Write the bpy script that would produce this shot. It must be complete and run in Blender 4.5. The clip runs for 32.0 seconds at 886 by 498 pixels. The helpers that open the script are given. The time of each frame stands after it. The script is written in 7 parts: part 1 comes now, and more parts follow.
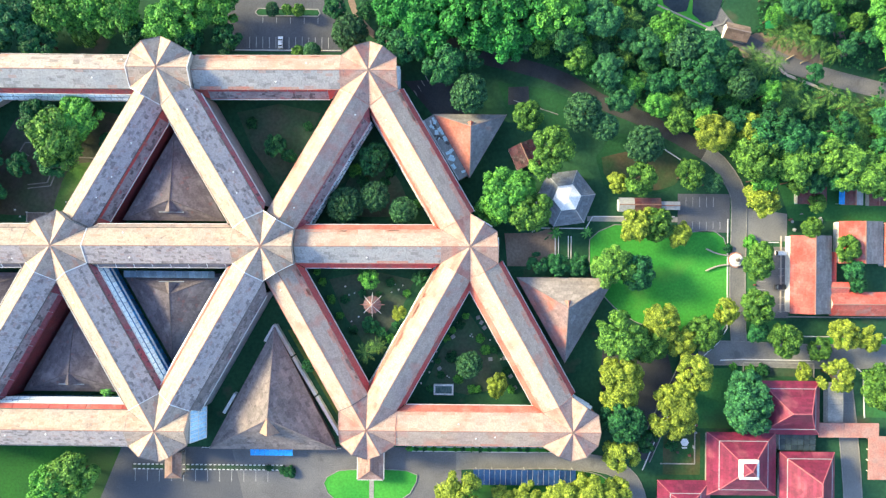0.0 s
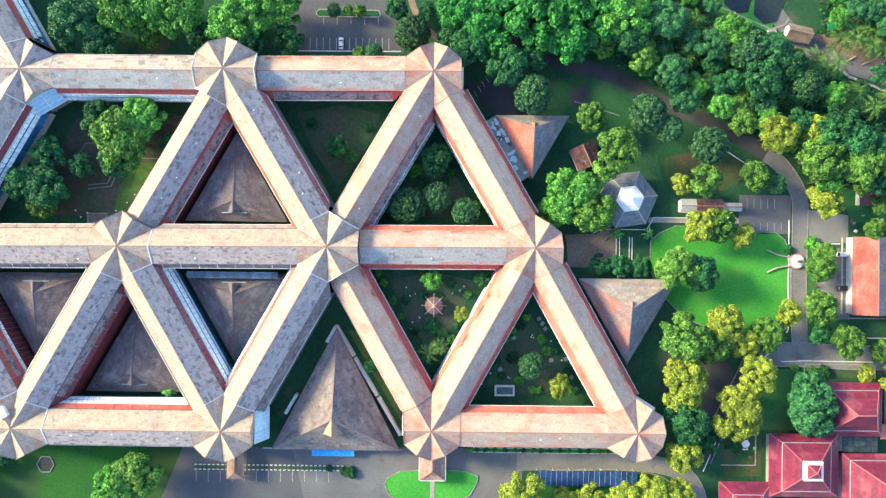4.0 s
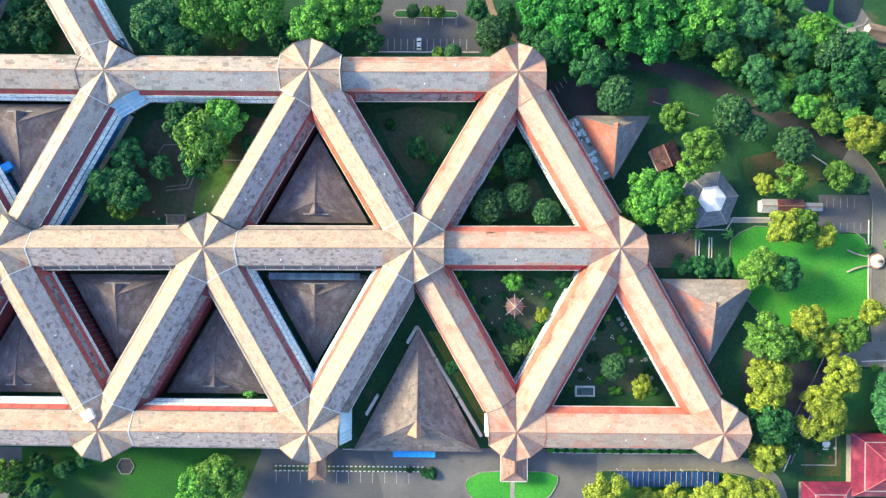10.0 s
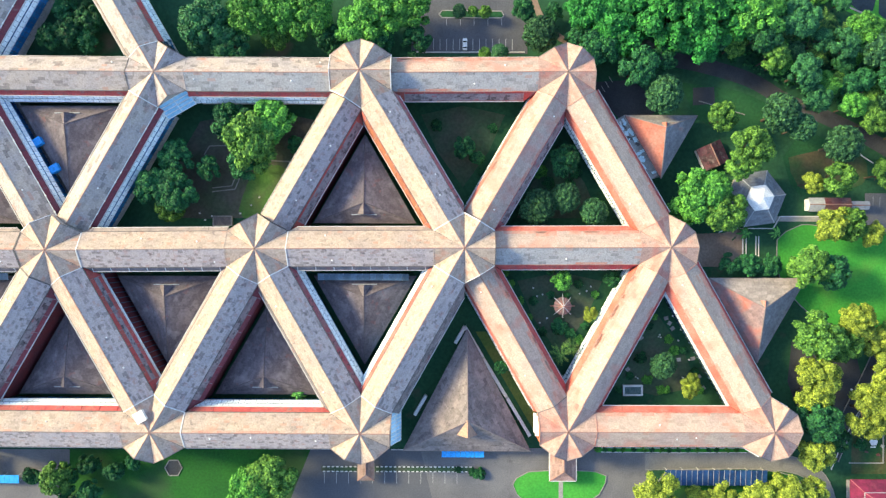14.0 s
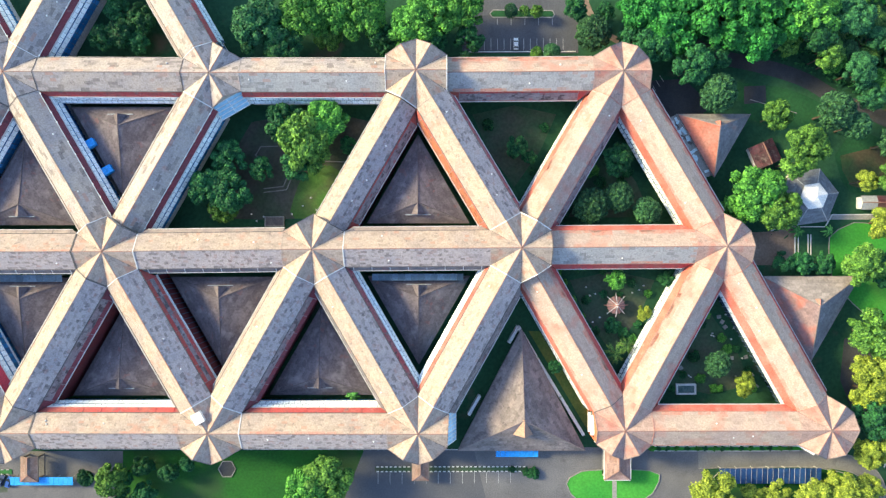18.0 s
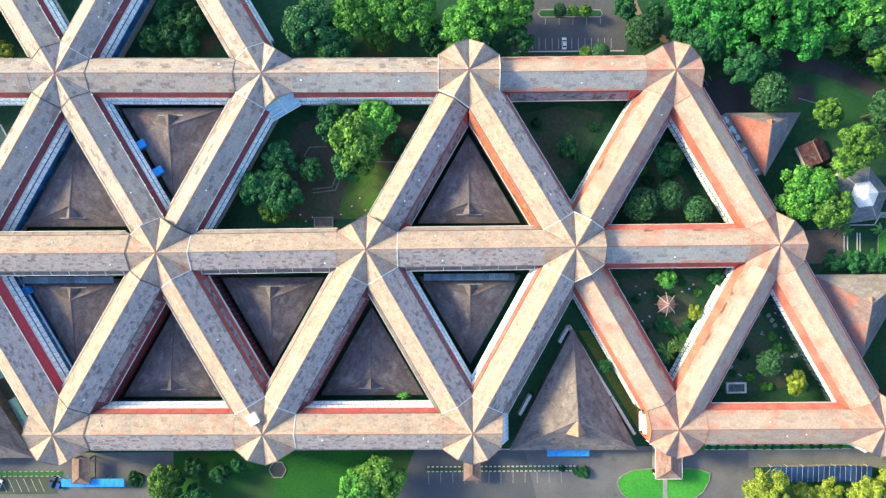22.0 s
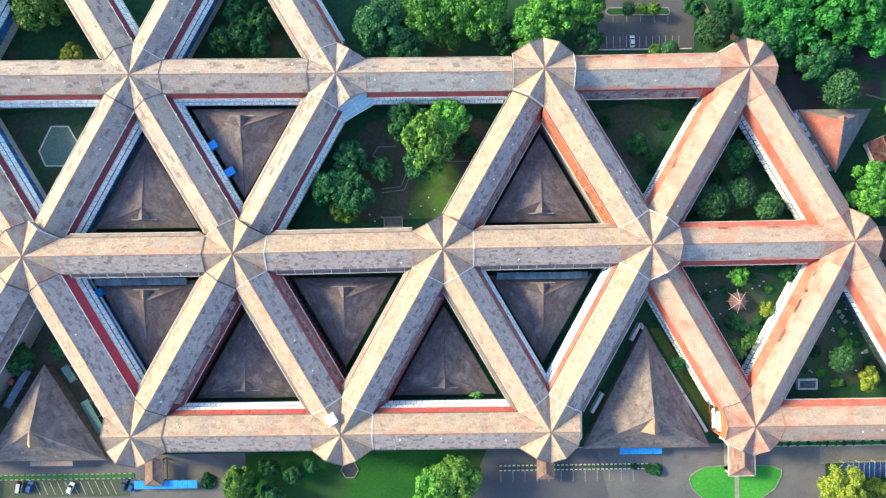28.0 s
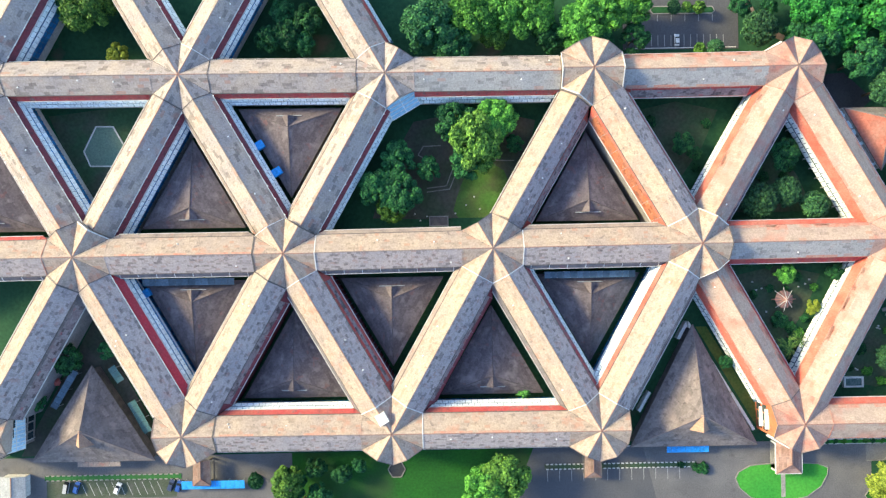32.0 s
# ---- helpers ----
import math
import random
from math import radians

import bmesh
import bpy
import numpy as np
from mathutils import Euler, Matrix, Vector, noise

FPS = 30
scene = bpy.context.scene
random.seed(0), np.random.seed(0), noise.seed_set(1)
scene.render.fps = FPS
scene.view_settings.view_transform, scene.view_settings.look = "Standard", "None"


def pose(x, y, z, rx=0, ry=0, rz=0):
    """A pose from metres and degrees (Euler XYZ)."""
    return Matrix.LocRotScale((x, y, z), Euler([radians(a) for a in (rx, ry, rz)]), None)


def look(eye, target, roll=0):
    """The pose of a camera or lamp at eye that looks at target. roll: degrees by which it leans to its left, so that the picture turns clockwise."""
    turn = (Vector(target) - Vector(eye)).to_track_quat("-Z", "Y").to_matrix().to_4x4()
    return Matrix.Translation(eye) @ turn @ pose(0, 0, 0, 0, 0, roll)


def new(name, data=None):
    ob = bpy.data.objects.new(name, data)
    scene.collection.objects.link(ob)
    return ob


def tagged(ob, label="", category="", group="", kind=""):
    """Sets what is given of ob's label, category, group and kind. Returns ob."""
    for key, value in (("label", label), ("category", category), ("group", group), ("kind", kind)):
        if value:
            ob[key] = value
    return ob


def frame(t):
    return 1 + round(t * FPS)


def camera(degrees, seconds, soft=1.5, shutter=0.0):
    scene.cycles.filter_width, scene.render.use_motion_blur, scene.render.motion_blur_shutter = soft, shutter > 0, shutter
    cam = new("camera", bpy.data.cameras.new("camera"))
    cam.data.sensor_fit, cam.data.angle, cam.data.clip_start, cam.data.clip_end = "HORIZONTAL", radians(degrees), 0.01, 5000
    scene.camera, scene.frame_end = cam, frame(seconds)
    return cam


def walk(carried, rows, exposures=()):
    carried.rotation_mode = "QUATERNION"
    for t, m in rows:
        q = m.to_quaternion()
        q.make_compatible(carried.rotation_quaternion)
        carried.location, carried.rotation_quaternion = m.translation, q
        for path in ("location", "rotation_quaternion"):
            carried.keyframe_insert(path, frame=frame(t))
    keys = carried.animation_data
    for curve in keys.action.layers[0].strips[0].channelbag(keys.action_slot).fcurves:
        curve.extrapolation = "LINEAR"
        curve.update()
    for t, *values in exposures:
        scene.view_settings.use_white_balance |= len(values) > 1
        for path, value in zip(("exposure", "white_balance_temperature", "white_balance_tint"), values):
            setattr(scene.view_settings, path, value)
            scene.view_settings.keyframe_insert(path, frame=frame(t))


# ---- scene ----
cam = camera(76.0, 32.0, soft=1.3)
METRES, EYE, TILT, LEAN, TURN = 150.0, 207.0, -90.0, 0.0, 0.55
ROWS = [
    (0.0, 0.0, 0.0, 0.0, 0.0, 0.0, -0.0),
    (0.5, -0.0178, -0.0002, 0.0007, -0.01, -0.01, 0.01),
    (1.0, -0.0372, -0.0003, 0.0009, -0.0, 0.01, -0.0),
    (1.5, -0.0563, -0.0005, 0.0013, 0.02, 0.01, -0.03),
    (2.0, -0.0748, -0.0006, 0.0014, 0.04, 0.01, -0.05),
    (2.5, -0.0929, -0.0007, 0.0015, 0.06, 0.02, -0.08),
    (3.0, -0.1107, -0.0006, 0.0018, 0.07, 0.01, -0.08),
    (3.5, -0.1286, -0.0004, 0.0019, 0.08, 0.01, -0.08),
    (5.5, -0.198, -0.0003, 0.0029, 0.09, -0.03, -0.08),
    (6.0, -0.215, -0.0001, 0.0036, 0.09, -0.04, -0.06),
    (6.5, -0.2312, -0.0001, 0.0039, 0.12, -0.04, -0.05),
    (7.0, -0.2475, -0.0001, 0.0038, 0.12, -0.03, -0.04),
    (7.5, -0.2633, -0.0001, 0.0035, 0.12, -0.01, -0.03),
    (8.0, -0.2793, -0.0001, 0.0045, 0.11, -0.04, -0.0),
    (8.5, -0.2942, -0.0002, 0.0047, 0.13, -0.04, 0.02),
    (9.0, -0.3091, -0.0002, 0.0045, 0.12, -0.02, 0.03),
    (9.5, -0.3244, -0.0001, 0.005, 0.11, -0.03, 0.05),
    (10.0, -0.3393, -0.0001, 0.0051, 0.1, -0.03, 0.09),
    (10.5, -0.3537, -0.0001, 0.005, 0.1, -0.02, 0.11),
    (11.0, -0.3682, -0.0, 0.0052, 0.08, -0.02, 0.15),
    (11.5, -0.3831, 0.0001, 0.005, 0.05, -0.01, 0.15),
    (12.0, -0.3975, -0.0, 0.0055, 0.05, -0.03, 0.2),
    (12.5, -0.4124, -0.0001, 0.0058, 0.03, -0.03, 0.25),
    (13.0, -0.4266, -0.0001, 0.006, 0.01, -0.03, 0.28),
    (13.5, -0.4416, -0.0003, 0.0059, -0.02, -0.03, 0.31),
    (14.0, -0.4574, -0.0004, 0.006, -0.03, -0.04, 0.34),
    (14.5, -0.473, -0.0005, 0.0063, -0.04, -0.05, 0.38),
    (16.5, -0.5381, -0.0001, 0.0065, -0.09, -0.05, 0.52),
    (17.0, -0.5555, -0.0, 0.0067, -0.13, -0.06, 0.53),
    (17.5, -0.5717, 0.0, 0.0069, -0.13, -0.05, 0.57),
    (18.0, -0.588, -0.0, 0.0074, -0.14, -0.07, 0.61),
    (18.5, -0.6042, -0.0, 0.0072, -0.13, -0.06, 0.62),
    (19.0, -0.6205, -0.0001, 0.0075, -0.13, -0.06, 0.64),
    (19.5, -0.6362, -0.0001, 0.008, -0.14, -0.09, 0.7),
    (20.0, -0.651, -0.0001, 0.0079, -0.15, -0.07, 0.71),
    (20.5, -0.6664, -0.0002, 0.0082, -0.17, -0.08, 0.76),
    (21.0, -0.681, -0.0001, 0.0082, -0.18, -0.07, 0.78),
    (21.5, -0.6959, -0.0001, 0.0086, -0.19, -0.08, 0.81),
    (22.0, -0.7107, -0.0, 0.0086, -0.21, -0.07, 0.85),
    (22.5, -0.7254, 0.0001, 0.0088, -0.23, -0.09, 0.89),
    (23.0, -0.7401, 0.0002, 0.009, -0.23, -0.1, 0.93),
    (23.5, -0.7552, 0.0003, 0.0089, -0.24, -0.09, 0.96),
    (24.0, -0.77, 0.0005, 0.0092, -0.26, -0.1, 0.99),
    (24.5, -0.7846, 0.0006, 0.0094, -0.27, -0.1, 1.03),
    (25.0, -0.7991, 0.0006, 0.0096, -0.28, -0.1, 1.06),
    (25.5, -0.8134, 0.0008, 0.0097, -0.3, -0.1, 1.09),
    (27.5, -0.8712, 0.0011, 0.0101, -0.34, -0.09, 1.25),
    (28.0, -0.8857, 0.0012, 0.0104, -0.36, -0.1, 1.29),
    (28.5, -0.9003, 0.0013, 0.0106, -0.37, -0.1, 1.33),
    (29.0, -0.9147, 0.0013, 0.0108, -0.38, -0.1, 1.37),
    (29.5, -0.9291, 0.0014, 0.011, -0.38, -0.1, 1.42),
    (30.0, -0.9435, 0.0015, 0.0112, -0.4, -0.11, 1.45),
    (30.5, -0.9578, 0.0016, 0.0113, -0.41, -0.12, 1.49),
    (31.0, -0.9718, 0.0016, 0.0115, -0.42, -0.12, 1.53),
    (31.5, -0.9858, 0.0017, 0.0118, -0.44, -0.12, 1.57),
    (32.0, -0.9998, 0.0019, 0.0119, -0.45, -0.13, 1.49),
]
walk(cam, [(t, pose(-9.5, 0, EYE, TILT, LEAN, TURN) @ pose(METRES * x, METRES * y, METRES * z, 90 + pitch, roll, yaw)) for t, x, y, z, yaw, pitch, roll in ROWS], exposures=[(0.0, 1.57), (6.0, 1.46), (12.0, 1.36), (20.0, 1.25), (32.0, 1.2)])

# ---- world and sun ----
SUN_EL, SUN_AZ = 23.0, 288.0
world = bpy.data.worlds.new("world")
scene.world = world
world.use_nodes = True
wn = world.node_tree.nodes
sky = wn.new("ShaderNodeTexSky")
sky.sky_type, sky.sun_disc, sky.ozone_density = "NISHITA", False, 2.3
sky.sun_elevation, sky.sun_rotation = radians(SUN_EL), radians(SUN_AZ)
world.node_tree.links.new(sky.outputs["Color"], wn["Background"].inputs["Color"])
wn["Background"].inputs["Strength"].default_value = 0.17
sun = new("sun", bpy.data.lights.new("sun", "SUN"))
sun.data.energy, sun.data.angle, sun.data.color = 3.9, radians(12), (1.0, 0.84, 0.45)
sun_to = Vector((math.sin(radians(SUN_AZ)) * math.cos(radians(SUN_EL)), math.cos(radians(SUN_AZ)) * math.cos(radians(SUN_EL)), math.sin(radians(SUN_EL))))
sun.matrix_world = look(sun_to * 400, (0, 0, 0))


# ---- materials ----
def surf(name, a, b, scale=0.15, fine=3.0, rough=0.85, bump=0.15, island=0.0, thing=0.0, stain=None, spots=None, patchy=False, odd=None, metal=0.0, spec=0.3):
    """Two colours mixed by large noise, darkened and lightened by fine noise, by piece and by thing; stain: colour, scale, threshold, amount."""
    m = bpy.data.materials.new(name)
    m.use_nodes = True
    n, l = m.node_tree.nodes, m.node_tree.links
    p = n["Principled BSDF"]
    geo = n.new("ShaderNodeNewGeometry")

    def noisy(sc, detail):
        t = n.new("ShaderNodeTexNoise")
        t.inputs["Scale"].default_value, t.inputs["Detail"].default_value = sc, detail
        l.new(geo.outputs["Position"], t.inputs["Vector"])
        return t.outputs["Fac"]

    def ramp(src, lo, hi):
        r = n.new("ShaderNodeMapRange")
        r.inputs["From Min"].default_value, r.inputs["From Max"].default_value = lo, hi
        l.new(src, r.inputs["Value"])
        return r.outputs["Result"]

    def mixed(fac, x, y, kind="MIX"):
        k = n.new("ShaderNodeMix")
        k.data_type, k.blend_type = "RGBA", kind
        for sock, v in ((k.inputs[0], fac), (k.inputs[6], x), (k.inputs[7], y)):
            if isinstance(v, tuple):
                sock.default_value = (*v, 1)
            elif isinstance(v, (int, float)):
                sock.default_value = v
            else:
                l.new(v, sock)
        return k.outputs[2]

    def grey(src, lo, hi):
        r = n.new("ShaderNodeMapRange")
        r.inputs["To Min"].default_value, r.inputs["To Max"].default_value = lo, hi
        l.new(src, r.inputs["Value"])
        return r.outputs["Result"]

    col = mixed(ramp(noisy(scale, 5), 0.36, 0.64), a, b)
    f = noisy(fine, 6)
    col = mixed(1.0, col, grey(ramp(f, 0.28, 0.72), 0.79, 1.21), "MULTIPLY")
    if stain:
        sc, ss, th, amount = stain
        k = n.new("ShaderNodeMath")
        k.operation = "MULTIPLY"
        k.inputs[1].default_value = amount
        l.new(ramp(noisy(ss, 7), th, th + 0.12), k.inputs[0])
        col = mixed(k.outputs[0], col, sc)
    if spots:
        sc, ss, th, amount = spots
        k = n.new("ShaderNodeMath")
        k.operation = "MULTIPLY"
        k.inputs[1].default_value = amount
        l.new(ramp(noisy(ss, 3), th, th + 0.06), k.inputs[0])
        col = mixed(k.outputs[0], col, sc)
    if island:
        rnd = geo.outputs["Random Per Island"]
        if patchy:
            # most pieces nearly alike, a few much darker
            col = mixed(1.0, col, grey(rnd, 0.93, 1.07), "MULTIPLY")
            dark = ramp(rnd, 0.74, 0.95)
            col = mixed(1.0, col, grey(dark, 1.0, 1 - island), "MULTIPLY")
            if odd:
                # a few sheets of another colour
                k = n.new("ShaderNodeMapRange")
                k.inputs["From Min"].default_value, k.inputs["From Max"].default_value = 0.07, 0.03
                k.inputs["To Max"].default_value = 0.42
                l.new(rnd, k.inputs["Value"])
                col = mixed(k.outputs["Result"], col, odd)
        else:
            col = mixed(1.0, col, grey(rnd, 1 - island, 1 + island), "MULTIPLY")
    if thing:
        info = n.new("ShaderNodeObjectInfo")
        col = mixed(1.0, col, grey(info.outputs["Random"], 1 - thing, 1 + thing), "MULTIPLY")
    l.new(col, p.inputs["Base Color"])
    p.inputs["Roughness"].default_value, p.inputs["Metallic"].default_value = rough, metal
    p.inputs["Specular IOR Level"].default_value = spec
    if bump:
        bp = n.new("ShaderNodeBump")
        bp.inputs["Strength"].default_value, bp.inputs["Distance"].default_value = bump, 0.3
        l.new(f, bp.inputs["Height"])
        l.new(bp.outputs["Normal"], p.inputs["Normal"])
    return m


ROOF = surf("roof_sheet_beige", (0.455, 0.36, 0.285), (0.385, 0.312, 0.272), 0.12, 1.9, 0.8, 0.3, island=0.24, patchy=True, odd=(0.46, 0.20, 0.13), stain=((0.48, 0.22, 0.15), 0.22, 0.59, 0.5), spots=((0.2, 0.165, 0.155), 0.8, 0.61, 0.55))
ROOFP = surf("roof_sheet_pink", (0.46, 0.362, 0.295), (0.42, 0.322, 0.28), 0.1, 1.9, 0.8, 0.25, island=0.22, patchy=True, odd=(0.46, 0.20, 0.13), stain=((0.50, 0.22, 0.165), 0.12, 0.53, 0.55), spots=((0.25, 0.2, 0.19), 0.7, 0.64, 0.4))
ROOFG = surf("roof_sheet_grey", (0.455, 0.38, 0.325), (0.37, 0.328, 0.318), 0.12, 1.9, 0.8, 0.25, island=0.42, patchy=True, odd=(0.46, 0.20, 0.13), stain=((0.47, 0.22, 0.165), 0.16, 0.6, 0.5), spots=((0.19, 0.16, 0.16), 0.75, 0.61, 0.55))
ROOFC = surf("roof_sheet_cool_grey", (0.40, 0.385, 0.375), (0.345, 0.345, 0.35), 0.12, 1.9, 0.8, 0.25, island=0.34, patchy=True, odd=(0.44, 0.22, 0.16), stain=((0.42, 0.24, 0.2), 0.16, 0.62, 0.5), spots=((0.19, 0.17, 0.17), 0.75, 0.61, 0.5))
SALMONF = surf("faded_salmon_paint", (0.50, 0.215, 0.16), (0.46, 0.29, 0.235), 0.35, 2.0, 0.8, 0.2, stain=((0.42, 0.34, 0.28), 0.4, 0.54, 0.7))
SKIRT = surf("red_painted_skirt", (0.48, 0.075, 0.075), (0.42, 0.11, 0.09), 0.2, 2.0, 0.75, 0.2, spots=((0.2, 0.07, 0.07), 0.7, 0.6, 0.6), stain=((0.26, 0.2, 0.19), 0.35, 0.58, 0.8))
SKIRTW = surf("worn_red_skirt", (0.37, 0.075, 0.09), (0.30, 0.14, 0.145), 0.3, 2.0, 0.8, 0.2, stain=((0.2, 0.17, 0.175), 0.5, 0.57, 0.8), spots=((0.06, 0.045, 0.05), 0.8, 0.6, 0.75))
SKIRTM = surf("maroon_skirt", (0.24, 0.05, 0.065), (0.2, 0.06, 0.075), 0.2, 2.0, 0.75, 0.2, spots=((0.12, 0.05, 0.06), 0.6, 0.58, 0.7), stain=((0.3, 0.22, 0.21), 0.5, 0.64, 0.5))
SKIRTB = surf("beige_skirt", (0.36, 0.29, 0.25), (0.27, 0.22, 0.20), 0.25, 2.0, 0.8, 0.2, stain=((0.40, 0.17, 0.13), 0.35, 0.6, 0.6))
SKIRTO = surf("salmon_red_skirt", (0.54, 0.115, 0.085), (0.48, 0.185, 0.145), 0.2, 2.0, 0.8, 0.2, stain=((0.40, 0.33, 0.29), 0.4, 0.64, 0.6))
RIDGE = surf("ridge_cap", (0.34, 0.17, 0.13), (0.28, 0.2, 0.17), 0.4, 3.0, 0.8, 0.1)
WHITE = surf("white_flashing", (0.70, 0.70, 0.69), (0.58, 0.57, 0.55), 0.5, 4.0, 0.6, 0.05)
DARKT = surf("dark_flashing", (0.10, 0.09, 0.09), (0.16, 0.14, 0.13), 0.5, 4.0, 0.7, 0.05)
REDT = surf("red_flashing", (0.42, 0.16, 0.12), (0.46, 0.28, 0.23), 0.5, 4.0, 0.7, 0.05)
PLASTER = surf("white_plaster", (0.66, 0.66, 0.65), (0.55, 0.55, 0.54), 0.3, 2.0, 0.8, 0.05)
ENDWALL = surf("pale_render", (0.46, 0.40, 0.36), (0.38, 0.34, 0.31), 0.3, 2.0, 0.8, 0.05, stain=((0.45, 0.22, 0.16), 0.4, 0.6, 0.5))
GLASS = surf("pale_blue_glazing", (0.44, 0.69, 0.86), (0.58, 0.79, 0.90), 0.3, 1.5, 0.15, 0.0, thing=0.15, spec=0.7)
FRAME = surf("grey_blue_frame", (0.04, 0.09, 0.16), (0.06, 0.13, 0.21), 0.8, 4.0, 0.5, 0.0)
HALL = surf("brown_hall_roof", (0.125, 0.104, 0.116), (0.178, 0.15, 0.162), 0.14, 1.4, 0.9, 0.35, island=0.17, stain=((0.27, 0.235, 0.24), 0.25, 0.565, 0.7), spots=((0.24, 0.11, 0.105), 0.3, 0.63, 0.45))
# lighter copy of the hall brown, sun on the two large halls put in
HALLW = surf("sunlit_brown_hall_roof", (0.17, 0.145, 0.145), (0.225, 0.19, 0.182), 0.12, 1.4, 0.9, 0.35, island=0.2, stain=((0.30, 0.24, 0.225), 0.2, 0.56, 0.6), spots=((0.11, 0.09, 0.095), 0.5, 0.58, 0.6))
HALLK = surf("dull_ridge_cap", (0.15, 0.128, 0.135), (0.11, 0.09, 0.098), 0.5, 3.0, 0.85, 0.1)
GABLET = surf("cream_gablet_sheet", (0.42, 0.27, 0.19), (0.36, 0.22, 0.165), 0.4, 2.0, 0.85, 0.2)
HALLR = surf("terracotta_hall_roof", (0.44, 0.135, 0.095), (0.39, 0.20, 0.16), 0.12, 1.2, 0.9, 0.2, island=0.12, stain=((0.22, 0.2, 0.2), 0.15, 0.62, 0.45))
HALLG = surf("grey_hall_roof", (0.24, 0.235, 0.24), (0.19, 0.185, 0.19), 0.14, 1.2, 0.9, 0.2, island=0.15, stain=((0.36, 0.2, 0.16), 0.2, 0.64, 0.5))
HALLB = surf("beige_hall_roof", (0.33, 0.28, 0.255), (0.27, 0.235, 0.22), 0.14, 1.2, 0.9, 0.2, island=0.15, stain=((0.2, 0.18, 0.17), 0.2, 0.6, 0.5))
HALLC = surf("hall_ridge_cap", (0.21, 0.17, 0.165), (0.28, 0.22, 0.2), 0.5, 3.0, 0.85, 0.1)
# dark asphalt; on lanes under trees their shade is part of the colour
ASPHALT2 = surf("dark_shaded_asphalt", (0.04, 0.044, 0.05), (0.066, 0.068, 0.074), 0.1, 2.5, 0.9, 0.1, stain=((0.04, 0.04, 0.042), 0.2, 0.55, 0.7))
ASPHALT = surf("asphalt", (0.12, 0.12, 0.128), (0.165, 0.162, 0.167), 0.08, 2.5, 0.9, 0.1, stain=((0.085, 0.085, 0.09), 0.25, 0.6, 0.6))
ASPHALTE = surf("pale_asphalt", (0.165, 0.165, 0.165), (0.22, 0.218, 0.212), 0.08, 2.5, 0.9, 0.1, stain=((0.11, 0.11, 0.112), 0.2, 0.6, 0.6))
ASPHALT3 = surf("smooth_dark_asphalt", (0.085, 0.09, 0.105), (0.105, 0.108, 0.12), 0.06, 2.5, 0.9, 0.1, stain=((0.065, 0.068, 0.075), 0.2, 0.6, 0.5))
CONCRETE = surf("concrete", (0.34, 0.33, 0.31), (0.25, 0.245, 0.235), 0.3, 2.5, 0.9, 0.1)
KERB = surf("kerb_stone", (0.30, 0.29, 0.27), (0.2, 0.2, 0.19), 0.5, 3.0, 0.9, 0.1)
LINE = surf("white_road_paint", (0.45, 0.45, 0.44), (0.33, 0.33, 0.33), 1.0, 4.0, 0.8, 0.0)
# darker lawn green, with the shade on the front lawns put into it
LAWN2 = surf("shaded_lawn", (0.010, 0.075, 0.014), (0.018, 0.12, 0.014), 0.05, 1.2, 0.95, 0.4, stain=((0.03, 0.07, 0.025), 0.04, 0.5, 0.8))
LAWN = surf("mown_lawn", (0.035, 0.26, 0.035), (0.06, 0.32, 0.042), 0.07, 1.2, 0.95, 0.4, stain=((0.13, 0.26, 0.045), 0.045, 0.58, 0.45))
# grass darkened in colour for the deep shade of the courts
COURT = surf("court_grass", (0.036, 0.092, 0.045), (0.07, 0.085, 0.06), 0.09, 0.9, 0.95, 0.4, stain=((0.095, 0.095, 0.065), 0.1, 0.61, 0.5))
GROUND = surf("ground", (0.014, 0.068, 0.034), (0.026, 0.096, 0.042), 0.05, 0.8, 0.95, 0.4, stain=((0.13, 0.10, 0.075), 0.06, 0.62, 0.7))
DIRT = surf("bare_earth", (0.22, 0.15, 0.11), (0.28, 0.21, 0.16), 0.1, 1.2, 0.95, 0.3)
WATER = surf("pond_water", (0.02, 0.03, 0.035), (0.03, 0.045, 0.05), 0.1, 1.0, 0.08, 0.02, spec=0.5)
TILE = surf("crimson_tile", (0.20, 0.02, 0.052), (0.145, 0.018, 0.045), 0.12, 1.5, 0.5, 0.2, island=0.2, stain=((0.36, 0.10, 0.12), 0.16, 0.56, 0.5), spots=((0.09, 0.014, 0.03), 0.35, 0.58, 0.5), spec=0.45)
TERRA = surf("terracotta_tile", (0.47, 0.085, 0.068), (0.43, 0.145, 0.12), 0.15, 1.5, 0.8, 0.2, island=0.16, stain=((0.28, 0.2, 0.19), 0.3, 0.56, 0.7))
RUST = surf("rusty_sheet", (0.16, 0.05, 0.052), (0.15, 0.09, 0.088), 0.4, 2.0, 0.75, 0.1, island=0.25, stain=((0.3, 0.25, 0.24), 0.5, 0.62, 0.7))
RUSTD = surf("old_maroon_sheet", (0.10, 0.035, 0.045), (0.075, 0.05, 0.055), 0.5, 2.0, 0.8, 0.15, island=0.3, stain=((0.2, 0.15, 0.15), 0.5, 0.58, 0.7), spots=((0.03, 0.02, 0.025), 0.6, 0.57, 0.7))
SHINGLE = surf("grey_shingle", (0.17, 0.185, 0.205), (0.21, 0.225, 0.245), 0.3, 2.0, 0.8, 0.2, island=0.16)
BLUE = surf("blue_sheet", (0.02, 0.30, 0.78), (0.04, 0.36, 0.84), 0.5, 2.0, 0.5, 0.05, island=0.12)
